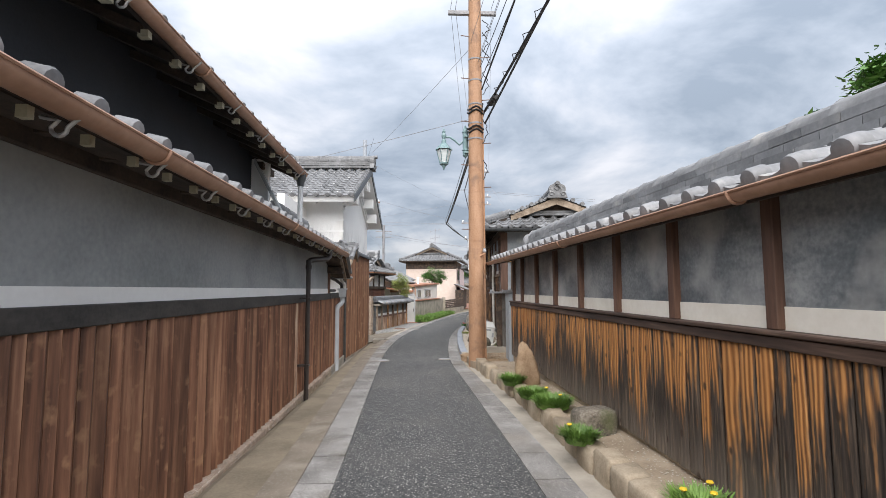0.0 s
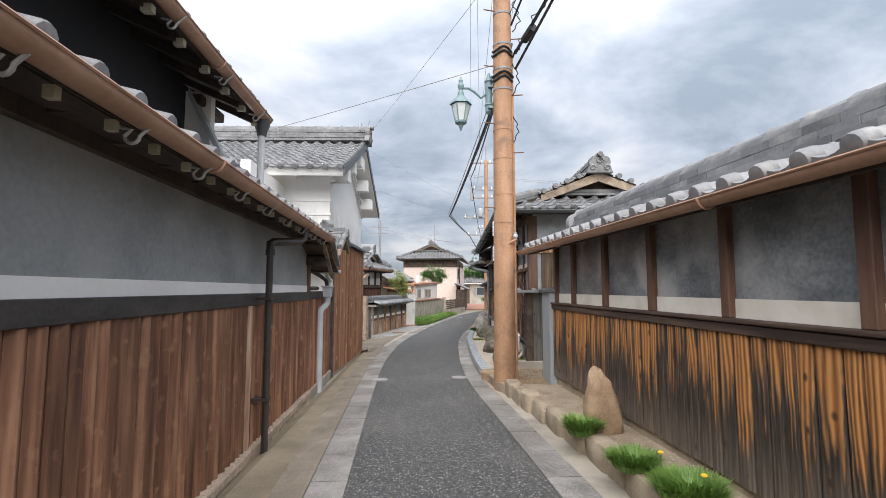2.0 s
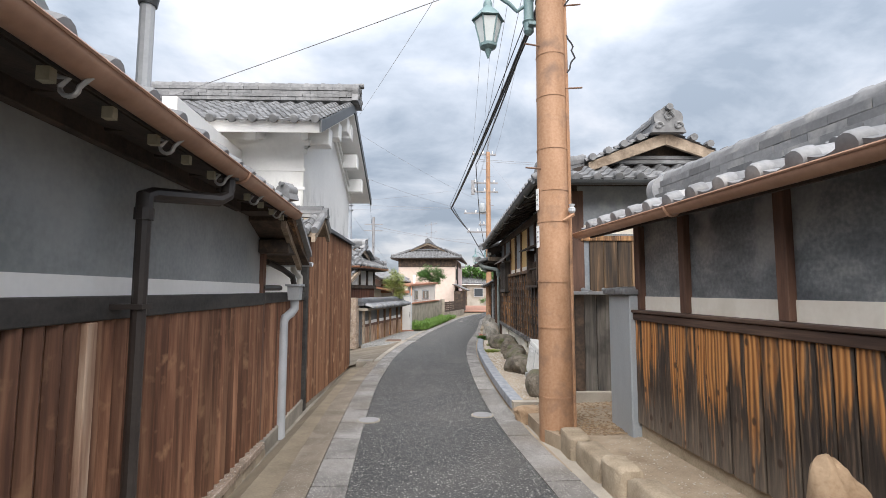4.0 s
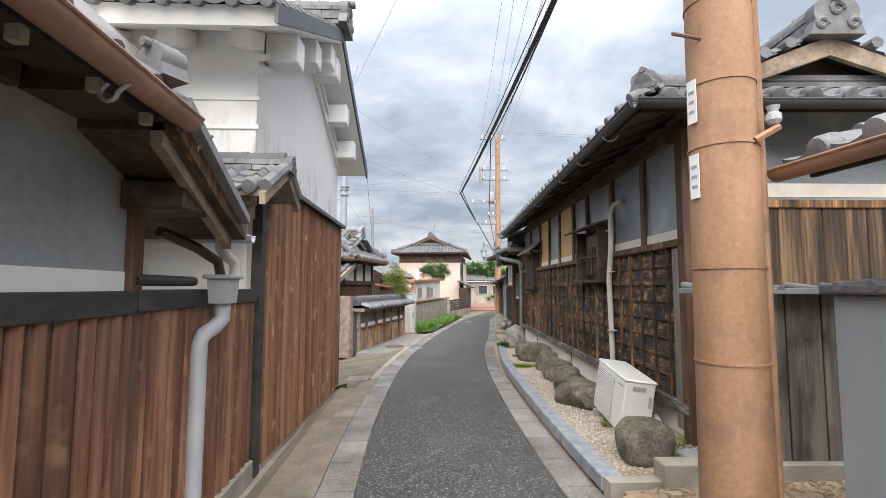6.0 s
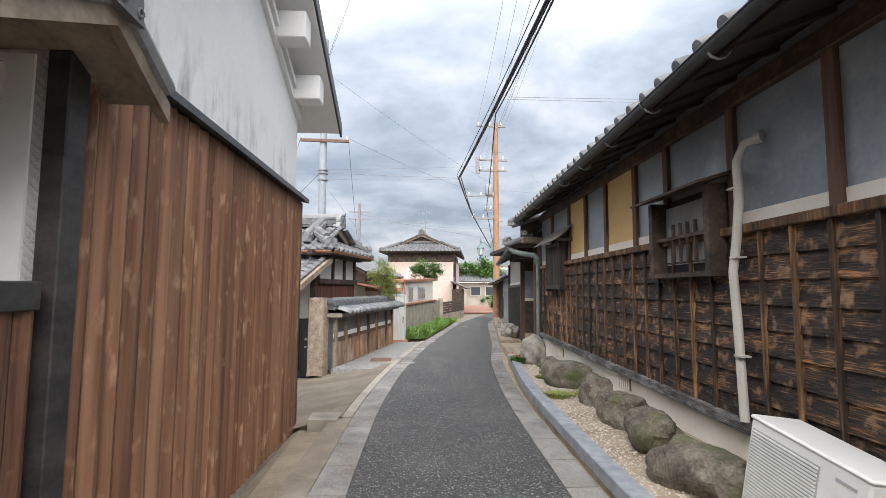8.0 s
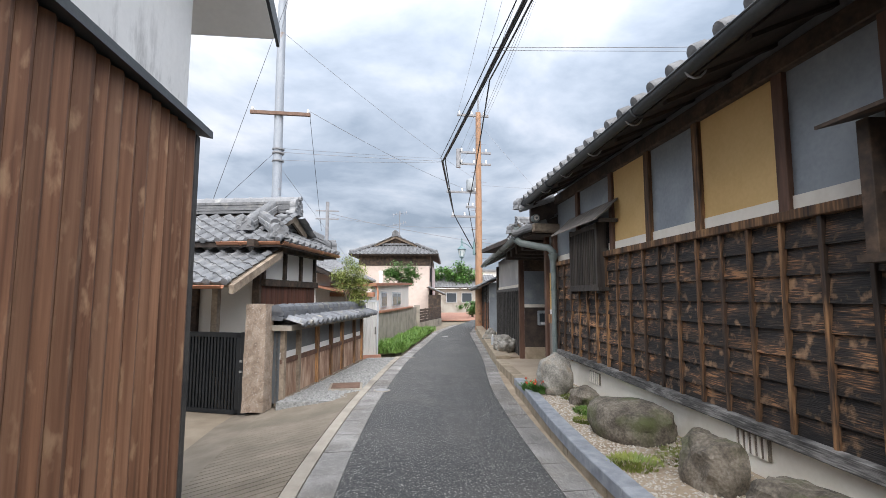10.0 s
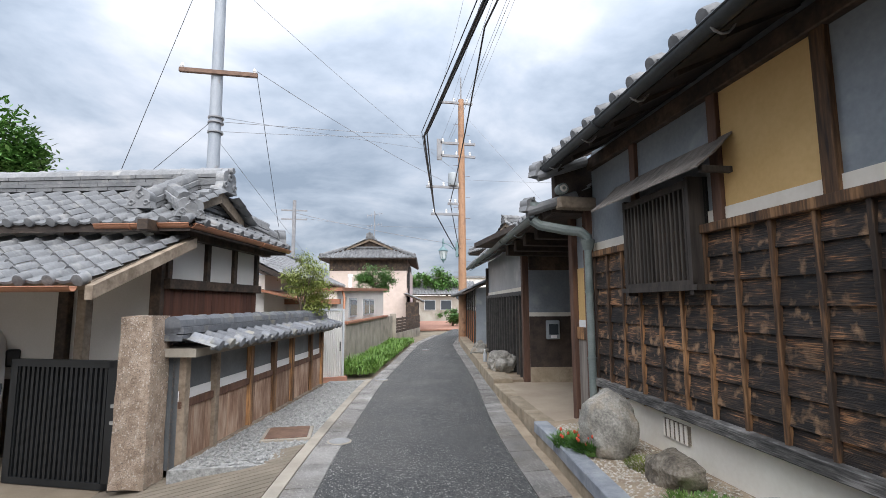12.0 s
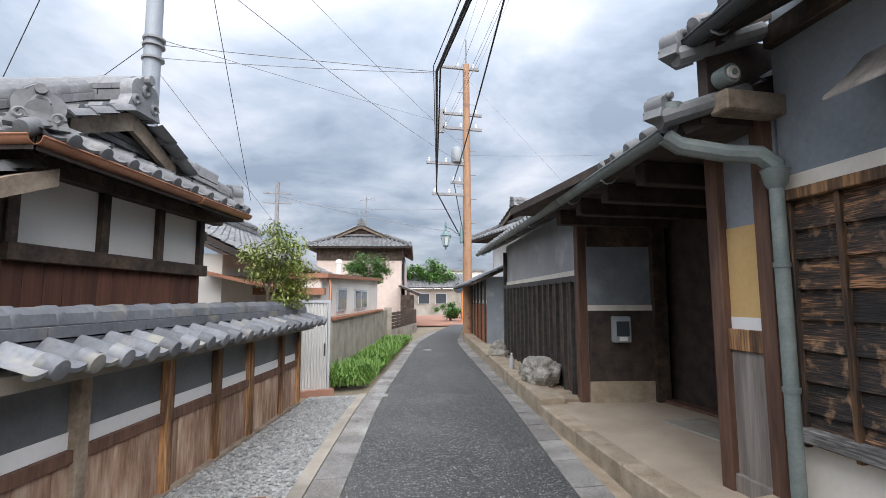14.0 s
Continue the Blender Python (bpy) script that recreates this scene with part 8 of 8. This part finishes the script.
def brown_fence():
    F = Fr((1.75, 35.2), (3.5, 40.2), -1)
    th = thing("slat_fence", F.p(0, 0, -0.4), "brown slatted fence on a low concrete wall", "fence")
    part("base", B((0, F.len, -0.1, 0.05, -0.6, -0.05), F=F), M_conc, th)
    for i in range(5):
        part("slat", B((0, F.len, 0.0, 0.03, -0.03 + i * 0.13, 0.08 + i * 0.13), F=F), M_darkwood, th)
    for u in yr(0, F.len, 1.2):
        part("post", B((u, u + 0.06, -0.04, 0.0, -0.1, 0.64), F=F), M_rust, th)
    g = thing("concrete_gatepost", (1.62, 35.0, -0.4), "grey concrete gatepost at the wall end", "gatepost")
    part("post", B((1.5, 1.75, 34.85, 35.1, -0.6, 0.8), bev=0.01), M_conc, g)


brown_fence()


M_stonewash = material("weathered_beige_wall", [(0.3, 0.27, 0.23), (0.42, 0.39, 0.34)], 0.85, (1, 1, 1), tint=0, bump=0.05, stain=((0.16, 0.13, 0.1), 0.8, 0.5, 0.75))


def end_houses():
    th = thing("house_end", (6, 62, -0.4), "low white house with grey tiled roof at the lane's end", "house")
    part("wall", B((2.5, 12, 61.0, 66, -0.6, 2.0)), M_stonewash, th)
    part("dark_panel", B((4.6, 6.2, 60.96, 61.0, -0.4, 1.8)), M_darkwood, th)
    m, ln = tiles(th, (2.0, 60.4, 2.15), (12.5, 60.4, 2.15), (0, 1), 27, 12, M_tilefar, single=False, w=0.3, e=0.26)
    bm = bmesh.new()
    hexa(bm, [m @ Vector((a, b, c)) for a in (0, ln) for b in (0.03, 3.1) for c in (-0.1, -0.015)])
    part("roof_board", bm, M_soffit, th)
    for x in (3.2, 7.0, 8.6):
        w = part("window", B((x, x + 1.1, 60.94, 61.0, 0.6, 1.6)), M_pipe_grey, th)
        part("pane", B((x + 0.06, x + 1.04, 60.92, 60.94, 0.66, 1.54)), M_glass, w)
    for x0, x1, y, h, l in ((-1, 5, 75, 4.6, "distant pale two-storey block among trees"), (7, 13, 90, 5.4, "distant pale flat-roofed block"), (12, 19, 80, 4.8, "distant grey-roofed house beyond the lane")):
        b = thing("distant_block", (x0, y, -0.4), l, "building", group="distant blocks")
        part("wall", B((x0, x1, y, y + 6, -0.6, h)), M_beige, b)
        part("roof", B((x0 - 0.3, x1 + 0.3, y - 0.3, y + 6.3, h, h + 0.3)), M_tilefar, b)
        for k in range(4):
            xx = x0 + 0.6 + k * (x1 - x0 - 1.2) / 4
            part("window", B((xx, xx + 0.8, y - 0.05, y, h - 1.9, h - 0.9)), M_glass, b)
    solo("road_end", B((1.5, 14, 43.5, 58, -0.4, -0.325)), M_brick, "reddish paved crossing at the lane's end", "road", "structure")
    mi = thing("traffic_mirror", (7.2, 45.5, -0.33), "orange pole carrying a round traffic mirror", "mirror")
    part("pole", T([(7.2, 45.5, -0.34), (7.2, 45.5, 2.0)], 0.05, 8), M_orangepaint, mi, "", True)
    bm = bmesh.new()
    tube(bm, [(6.95, 45.42, 1.75), (6.95, 45.47, 1.75)], 0.3, 20)
    part("mirror_face", bm, M_glass, mi)


M_orangepaint = material("orange_paint", [(0.6, 0.2, 0.05), (0.68, 0.26, 0.08)], 0.5, tint=0, bump=0)
end_houses()

# ---- poles, lamps and wires ----


def lantern(th, top, arm_to, s=1.0):
    """A six-sided street lantern hung from a curved arm."""
    top = Vector(top)
    bm = bmesh.new()
    lathe(bm, top + Vector((0, 0, -0.02 * s)), [(0.012, 0.16 * s), (0.02, 0.12 * s), (0.035, 0.1 * s), (0.03, 0.06 * s), (0.05, 0.03 * s), (0.05, 0.0), (0.03, -0.06 * s), (0.05, -0.1 * s), (0.05, -0.16 * s)], 10)
    part("finial", bm, M_teal, th, "", True)
    bm = bmesh.new()
    lathe(bm, top + Vector((0, 0, -0.18 * s)), [(0.05 * s, 0.02), (0.17 * s, -0.11 * s), (0.18 * s, -0.13 * s), (0.16 * s, -0.13 * s)], 6)
    hood = part("hood", bm, M_teal, th)
    bm = bmesh.new()
    lathe(bm, top + Vector((0, 0, -0.32 * s)), [(0.145 * s, 0.0), (0.075 * s, -0.27 * s)], 6)
    part("glass", bm, M_lampglass, th, "pale frosted glass")
    for k in range(6):
        a = math.pi / 3 * k
        d = Vector((math.cos(a), math.sin(a), 0))
        part("rib", T([top + d * 0.15 * s + Vector((0, 0, -0.31 * s)), top + d * 0.08 * s + Vector((0, 0, -0.6 * s))], 0.009, 5), M_teal, hood)
    bm = bmesh.new()
    lathe(bm, top + Vector((0, 0, -0.58 * s)), [(0.095 * s, 0.0), (0.09 * s, -0.03 * s), (0.04 * s, -0.06 * s), (0.03 * s, -0.09 * s), (0.008, -0.15 * s)], 10)
    part("base_cup", bm, M_teal, th, "", True)
    a, b = top + Vector((0, 0, -0.04 * s)), Vector(arm_to)
    d = b - a
    part("arm", T([a, a + d * 0.3 + Vector((0, 0, 0.02)), a + d * 0.55 + Vector((0, 0, -0.03)), a + d * 0.75 + Vector((0, 0, -0.1)), b], 0.022, 8), M_teal, th, "curved teal arm", True)


M_lampglass = material("frosted_glass", [(0.5, 0.55, 0.55), (0.6, 0.64, 0.64)], 0.3, tint=0, bump=0)


def pole_one():
    px, py = 1.1, 9.52
    th = thing("utility_pole", (px, py, -0.1), "tan painted round utility pole standing by the lane", "utility pole")
    part("shaft", T([(px, py, gz(py) - 0.1), (px + 0.0, py, 9.8)], 0.168, 24, 0.115), M_pole, th, "", True)
    for z in (0.28, 0.95, 1.4, 2.0, 2.32, 2.75, 3.3, 3.75):
        r = 0.17 - 0.053 * (z / 9.8)
        part("band", T([(px, py, z), (px, py, z + 0.012)], r + 0.003, 20), M_pole, th, "thin metal band", True)
    for z, c in ((1.75, M_white), (2.13, M_white)):
        part("notice_plate", B((-0.03, 0.03, 0.0, 0.004, z, z + 0.22), F=FrV((px - 0.163, py - 0.02, 0), (0.17, -0.985, 0), (-0.985, -0.17, 0))), c, th, "small white number plate")
        for k in range(3):
            part("notice_line", B((-0.018, 0.018, 0.004, 0.006, z + 0.05 + k * 0.05, z + 0.065 + k * 0.05), F=FrV((px - 0.163, py - 0.02, 0), (0.17, -0.985, 0), (-0.985, -0.17, 0))), M_acgrille, th)
    for i, z in enumerate((2.55, 3.4, 3.85, 4.3, 4.75, 5.2, 5.65, 6.1, 6.55)):
        s = 1 if i % 2 else -1
        part("step_bolt", T([(px + s * 0.12, py - 0.06, z), (px + s * 0.3, py - 0.1, z)], 0.009, 6), M_iron, th)
    part("side_conduit", T([(px + 0.165, py - 0.06, -0.1), (px + 0.16, py - 0.06, 1.2), (px + 0.155, py - 0.06, 2.6), (px + 0.14, py - 0.05, 5.0)], 0.018, 6), M_pole, th, "", True)
    ins = part("insulator", lathe(bmesh.new(), (px + 0.14, py - 0.17, 2.08), [(0.02, 0.0), (0.035, 0.02), (0.035, 0.05), (0.02, 0.06), (0.03, 0.09)], 10), M_pipe_grey, th, "small grey insulator", True)
    part("clamp", T([(px + 0.06, py - 0.15, 2.01), (px + 0.16, py - 0.18, 2.07)], 0.018, 6), M_pole, th)
    # cable lashings
    for z, r in ((4.55, 0.155), (4.62, 0.165), (4.95, 0.16), (5.02, 0.15)):
        pts = [(px + r * math.cos(a), py + r * math.sin(a), z + 0.03 * math.sin(3 * a)) for a in [2 * math.pi * k / 16 for k in range(17)]]
        part("lashing", T(pts, 0.018, 6), M_wire, th, "black cable lashing")
    # loose loops of cable down the lane side
    for k, (z, dz, r) in enumerate(((4.3, 0.5, 0.09), (5.3, 0.45, 0.11), (5.75, 0.5, 0.13), (6.2, 0.4, 0.1), (6.55, 0.35, 0.14), (3.55, 0.4, 0.07))):
        pts = [(px + 0.14 + r * math.sin(math.pi * q / 10) * (1 + 0.3 * math.sin(q * 1.9)), py - 0.08 - 0.02 * k % 0.07, z + dz * q / 10) for q in range(11)]
        part("cable_loop", T(pts, 0.009, 5), M_wire, th, "thin black cable loop", True)
    for z in (4.38, 4.7, 5.1, 5.6, 6.05):
        part("strap", T([(px, py, z), (px, py, z + 0.03)], 0.17 - 0.0054 * z + 0.006, 18), M_wireg, th, "grey steel strap", True)
    part("crossarm", B((px - 0.55, px + 0.45, py - 0.04, py + 0.04, 7.05, 7.13), bev=0.005), M_wireg, th, "steel crossarm")
    part("splice_box", T([(px + 0.24, py - 0.5, 4.96), (px + 0.3, py - 0.78, 5.0)], 0.06, 10), M_wire, th, "black splice box", True)
    lamp = thing("street_lamp", (0.98, py, 4.0), "teal iron street lantern bracketed to the pole", "street lamp")
    part("bracket", lathe(bmesh.new(), (0.9, py + 0.1, 4.06), [(0.03, 0.0), (0.055, 0.03), (0.055, 0.12), (0.07, 0.14), (0.055, 0.16), (0.055, 0.5), (0.07, 0.52), (0.05, 0.56), (0.015, 0.66)], 12), M_teal, lamp, "", True)
    part("bracket_strap", B((0.88, 1.0, py - 0.0, py + 0.06, 4.12, 4.16), (0.88, 1.0, py - 0.0, py + 0.06, 4.46, 4.5)), M_teal, lamp)
    lantern(lamp, (0.46, py + 0.12, 4.52), (0.88, py + 0.1, 4.4))


pole_one()
P2 = Vector((4.35, 33.7, 0))


def pole_two():
    th = thing("utility_pole", (P2.x, P2.y, -0.35), "tall tan utility pole with crossarms and transformer", "utility pole")
    part("shaft", T([(P2.x, P2.y, -0.4), (P2.x, P2.y, 9.9)], 0.18, 20, 0.12), M_pole, th, "", True)
    for z, a, b in ((9.7, -1.0, 0.5), (7.9, -0.9, 0.6), (7.35, -0.9, 0.6), (6.0, -1.5, 0.1), (4.85, -1.3, 0.1), (5.3, -0.6, 0.1)):
        part("crossarm", B((P2.x + a, P2.x + b, P2.y - 0.05, P2.y + 0.05, z, z + 0.09)), M_wireg, th, "steel crossarm")
        for k in (0.0, 0.45, 0.9):
            x = P2.x + a + 0.1 + k * (b - a - 0.2)
            part("insulator", lathe(bmesh.new(), (x, P2.y, z + 0.09), [(0.03, 0.0), (0.05, 0.05), (0.03, 0.08), (0.05, 0.12), (0.02, 0.16)], 8), M_white, th, "white insulator")
    tr = part("transformer", lathe(bmesh.new(), (P2.x - 0.38, P2.y, 6.1), [(0.18, 0.0), (0.2, 0.03), (0.2, 0.5), (0.17, 0.55), (0.05, 0.6)], 14), M_sheet, th, "grey drum transformer", True)
    part("bracket_rack", B((P2.x - 1.05, P2.x - 0.85, P2.y - 0.05, P2.y + 0.05, 7.2, 8.1)), M_wireg, th)
    for i, z in enumerate([2.5 + 0.45 * k for k in range(15)]):
        s = 1 if i % 2 else -1
        part("step_bolt", T([(P2.x + s * 0.1, P2.y, z), (P2.x + s * 0.36, P2.y, z)], 0.008, 5), M_iron, th)
    part("top_rod", T([(P2.x, P2.y, 9.9), (P2.x, P2.y, 10.9)], 0.03, 6), M_wireg, th)
    lamp = thing("street_lamp", (P2.x - 0.2, P2.y, 3.2), "teal iron street lantern bracketed to the pole", "street lamp")
    part("bracket", lathe(bmesh.new(), (P2.x - 0.25, P2.y - 0.1, 3.1), [(0.03, 0.0), (0.055, 0.03), (0.055, 0.5), (0.05, 0.56), (0.015, 0.66)], 12), M_teal, lamp, "", True)
    lantern(lamp, (P2.x - 0.82, P2.y - 0.1, 3.72), (P2.x - 0.27, P2.y - 0.1, 3.5), 1.2)


pole_two()


def pole_grey():
    th = thing("steel_pole", (-2.86, 24.3, -0.5), "grey steel pole with rusty crossarm behind the west house", "utility pole")
    part("shaft", T([(-2.86, 24.3, -0.6), (-2.9, 24.3, 9.0)], 0.13, 16, 0.1), M_poleg, th, "", True)
    part("crossarm", B((-3.55, -2.1, 24.14, 24.22, 5.72, 5.8)), M_iron, th, "rusty crossarm")
    for x in (-3.5, -2.16):
        part("insulator", lathe(bmesh.new(), (x, 24.18, 5.8), [(0.02, 0.0), (0.04, 0.04), (0.02, 0.1)], 8), M_white, th)
    for z in (4.75, 4.85, 4.55):
        part("band", T([(-2.87, 24.3, z), (-2.87, 24.3, z + 0.03)], 0.15, 14), M_wireg, th, "", True)


pole_grey()


def far_poles():
    for x, y, h in ((-3.3, 42.0, 7.0), (8.8, 44.0, 5.2)):
        th = thing("distant_pole", (x, y, -0.4), "thin distant grey pole with short crossarms", "utility pole", group="distant poles")
        part("shaft", T([(x, y, -0.5), (x, y, h)], 0.1, 8), M_wireg, th)
        for z in (h - 0.6, h - 1.1):
            part("crossarm", B((x - 0.7, x + 0.7, y - 0.04, y + 0.04, z, z + 0.07)), M_wireg, th)


far_poles()


def wire(a, b, r, mat, sag=0.2, label="thin grey wire strung overhead between poles", mids=()):
    a, b = Vector(a), Vector(b)
    pts = []
    way = [a, *[Vector(q) for q in mids], b]
    for p, q in zip(way, way[1:]):
        k = 10
        for i in range(k + (q is way[-1])):
            t = i / k
            pts.append(p.lerp(q, t) - Vector((0, 0, sag * 4 * t * (1 - t) * ((q - p).length / 20))))
    bm = bmesh.new()
    tube(bm, pts, r * (0.8 if r > 0.019 else 0.5), 5)
    return solo("overhead_wire", bm, mat, label, "wire", group="overhead wires", at=a)


BEND = (1.25, 24.0, 4.66)
LOWB = (3.15, 33.4, 4.9)
for i, (dx, dz, r) in enumerate(((0, 0, 0.03), (0.06, 0.06, 0.02), (-0.05, 0.09, 0.016))):
    wire((1.25 + dx, 9.5, 5.0 + dz), LOWB, r, M_wire, 0.15, "thick black cable bundle over the lane", mids=((BEND[0] + dx, BEND[1], BEND[2] + dz),))
# the bundle goes on behind, twisted round its carrier
for i, (x0, z0, x1, z1, r) in enumerate(((1.28, 4.95, 3.45, 7.2, 0.03), (1.3, 5.02, 3.55, 7.28, 0.018), (1.28, 4.7, 3.2, 7.6, 0.024), (1.22, 5.4, 2.2, 7.4, 0.02))):
    wire((x0, 9.4, z0), (x1, -4.5, z1), r, M_wire, 0.15, "thick black cable bundle over the lane")
_pts = []
for _k in range(61):
    _t = _k / 60
    _c = Vector((1.3, 9.4, 5.0)).lerp(Vector((2.1, 4.2, 5.84)), _t)
    _pts.append(_c + Vector((0.05 * math.cos(_k * 1.1), 0.0, 0.05 * math.sin(_k * 1.1))))
solo("spiral_hanger", tube(bmesh.new(), _pts, 0.007, 4), M_wire, "thin black spiral that carries the cable bundle", "wire", group="overhead wires", at=_pts[0])
wire(LOWB, (P2.x, P2.y, 2.9), 0.03, M_wire, 0.05, "black cable drop at the pole")
wire((1.25, 9.5, 5.15), (P2.x - 0.5, P2.y, 5.4), 0.022, M_wire, 0.3, "black cable over the lane", mids=((2.0, 22.0, 5.95),))
wire((P2.x - 0.5, P2.y, 5.4), (P2.x - 0.05, P2.y, 3.0), 0.022, M_wire, 0.2, "black cable drop at the pole")
for i, (xa, za, xb, zb) in enumerate(((-0.5, 7.2, -1.0, 9.8), (-0.4, 7.2, -0.4, 9.8), (0.35, 7.2, 0.45, 9.8), (-0.1, 6.4, -0.9, 8.0), (0.1, 6.2, -0.85, 7.5), (0.05, 6.0, -0.85, 7.3))):
    wire((1.1 + xa, 9.52, za), (P2.x + xb, P2.y, zb), 0.009, M_wireg, 0.35)
    wire((1.1 + xa, 9.52, za), (1.9 + xa, -8, za + 0.8), 0.009, M_wireg, 0.3)
for z in (5.6, 5.9):
    wire((1.2, 9.52, z), (2.2, -8, z + 0.9), 0.014, M_wire, 0.3, "black wire over the lane")
# from the pole past the storehouse to the west
wire((1.05, 9.55, 4.85), (-6.0, 13.5, 4.3), 0.012, M_wireg, 0.05, "pale wire running west from the pole")
wire((1.05, 9.55, 6.4), (-2.9, 24.3, 8.0), 0.01, M_wireg, 0.1)
wire((-2.9, 24.3, 8.0), (P2.x, P2.y, 6.6), 0.01, M_wireg, 0.3)
# from the grey pole
wire((-2.86, 24.3, 4.8), BEND, 0.012, M_wireg, 0.05)
wire((-2.86, 24.3, 4.9), (P2.x - 1.0, P2.y, 7.6), 0.01, M_wireg, 0.05)
wire((-2.86, 24.3, 4.6), (BEND[0], BEND[1], BEND[2] - 0.02), 0.01, M_wireg, 0.15)
wire((-2.12, 24.18, 5.85), (P2.x, P2.y, 6.0), 0.013, M_wireg, 0.3)
wire((-2.12, 24.18, 5.8), (-2.22, 28.6, 3.4), 0.012, M_wire, 0.03)
wire((-2.3, 22.9, 8.7), (-3.95, 22.9, 3.15), 0.011, M_wire, 0.03)
wire((-2.95, 24.3, 4.8), (-4.5, 24.0, 3.0), 0.011, M_wire, 0.03)
wire((-2.8, 24.3, 4.4), (-1.2, 27.5, 2.3), 0.008, M_wireg, 0.03)
wire((-3.3, 42.0, 6.3), (8.8, 44.0, 4.7), 0.02, M_wireg, 0.3)
wire((-3.3, 42.0, 6.1), (P2.x, P2.y, 4.4), 0.014, M_wireg, 0.4)
wire((P2.x, P2.y, 6.4), (9.5, 26.0, 4.6), 0.01, M_wireg, 0.2)
wire((P2.x, P2.y, 9.4), (8.5, 30.0, 2.5), 0.01, M_wireg, 0.05)
wire((BEND[0] + 0.3, 20.0, 5.6), (6.5, 17.5, 4.7), 0.012, M_wireg, 0.05)
wire((BEND[0] + 0.3, 20.0, 5.55), (6.5, 17.5, 4.62), 0.01, M_wireg, 0.05)
leaning_pole()


# ---- scattered litter and pebbles ----


def scatter(name, n, spot, size, mat, label, category, seed, flat=0.5):
    rnd = random.Random(seed)
    V, Fc = [], []
    for i in range(n):
        x, y, z = spot(rnd)
        s, q, k = rnd.uniform(*size), rnd.uniform(0, 6.28), len(V)
        for j in range(4):
            r = s * rnd.uniform(0.6, 1.2) * (1.0 if j % 2 else 0.55)
            V.append((x + r * math.cos(q + j * 1.57), y + r * math.sin(q + j * 1.57), z))
        V.append((x + rnd.uniform(-0.3, 0.3) * s, y + rnd.uniform(-0.3, 0.3) * s, z + s * flat * rnd.uniform(0.5, 1.1)))
        Fc += [(k, k + 1, k + 4), (k + 1, k + 2, k + 4), (k + 2, k + 3, k + 4), (k + 3, k, k + 4)]
    me = bpy.data.meshes.new(name)
    me.from_pydata(V, [], Fc)
    me.materials.append(mat)
    tagged(new(name, me), label, category, kind="stuff")


def in_gap(r):
    y = r.uniform(9.15, 10.45)
    x = r.uniform(1.05, 1.75 if y < 9.6 else 2.6)
    return x, y, gz(y) + 0.105 + 0.06 * (x - 0.95) / 1.95


def in_bed(r):
    y = r.uniform(10.7, 19.2)
    a, b = gr_out(y) + 0.17, FH.p(y - 11.2, 0, 0).x - 0.02
    t = r.random()
    return a + (b - a) * t, y, bed_z(y) + 0.102 + 0.05 * t


def in_sand(r):
    y = r.uniform(1.5, 9.0)
    a, b = bed_out(y) + 0.14, FR.p(y + 3, 0, 0).x - 0.02
    t = r.random()
    return a + (b - a) * t, y, gz(y) + 0.105 + 0.045 * t


M_litter = material("dry_leaf_litter", [(0.14, 0.085, 0.045), (0.36, 0.26, 0.16)], 0.9, (30, 30, 30), tint=0, bump=0)
M_pebble = material("pale_pebble", [(0.25, 0.22, 0.17), (0.6, 0.55, 0.47)], 0.85, (25, 25, 25), tint=0, bump=0)
scatter("leaf_litter", 1500, in_gap, (0.012, 0.035), M_litter, "dry brown leaf litter on the soil by the fence", "leaf litter", 3, 0.3)
scatter("bed_pebbles", 4200, in_bed, (0.008, 0.022), M_pebble, "pale pebbles and grit strewn over the raised bed", "pebbles", 4)
scatter("bed_grit", 1400, in_sand, (0.005, 0.014), M_pebble, "small grit on the sandy bed", "grit", 5)
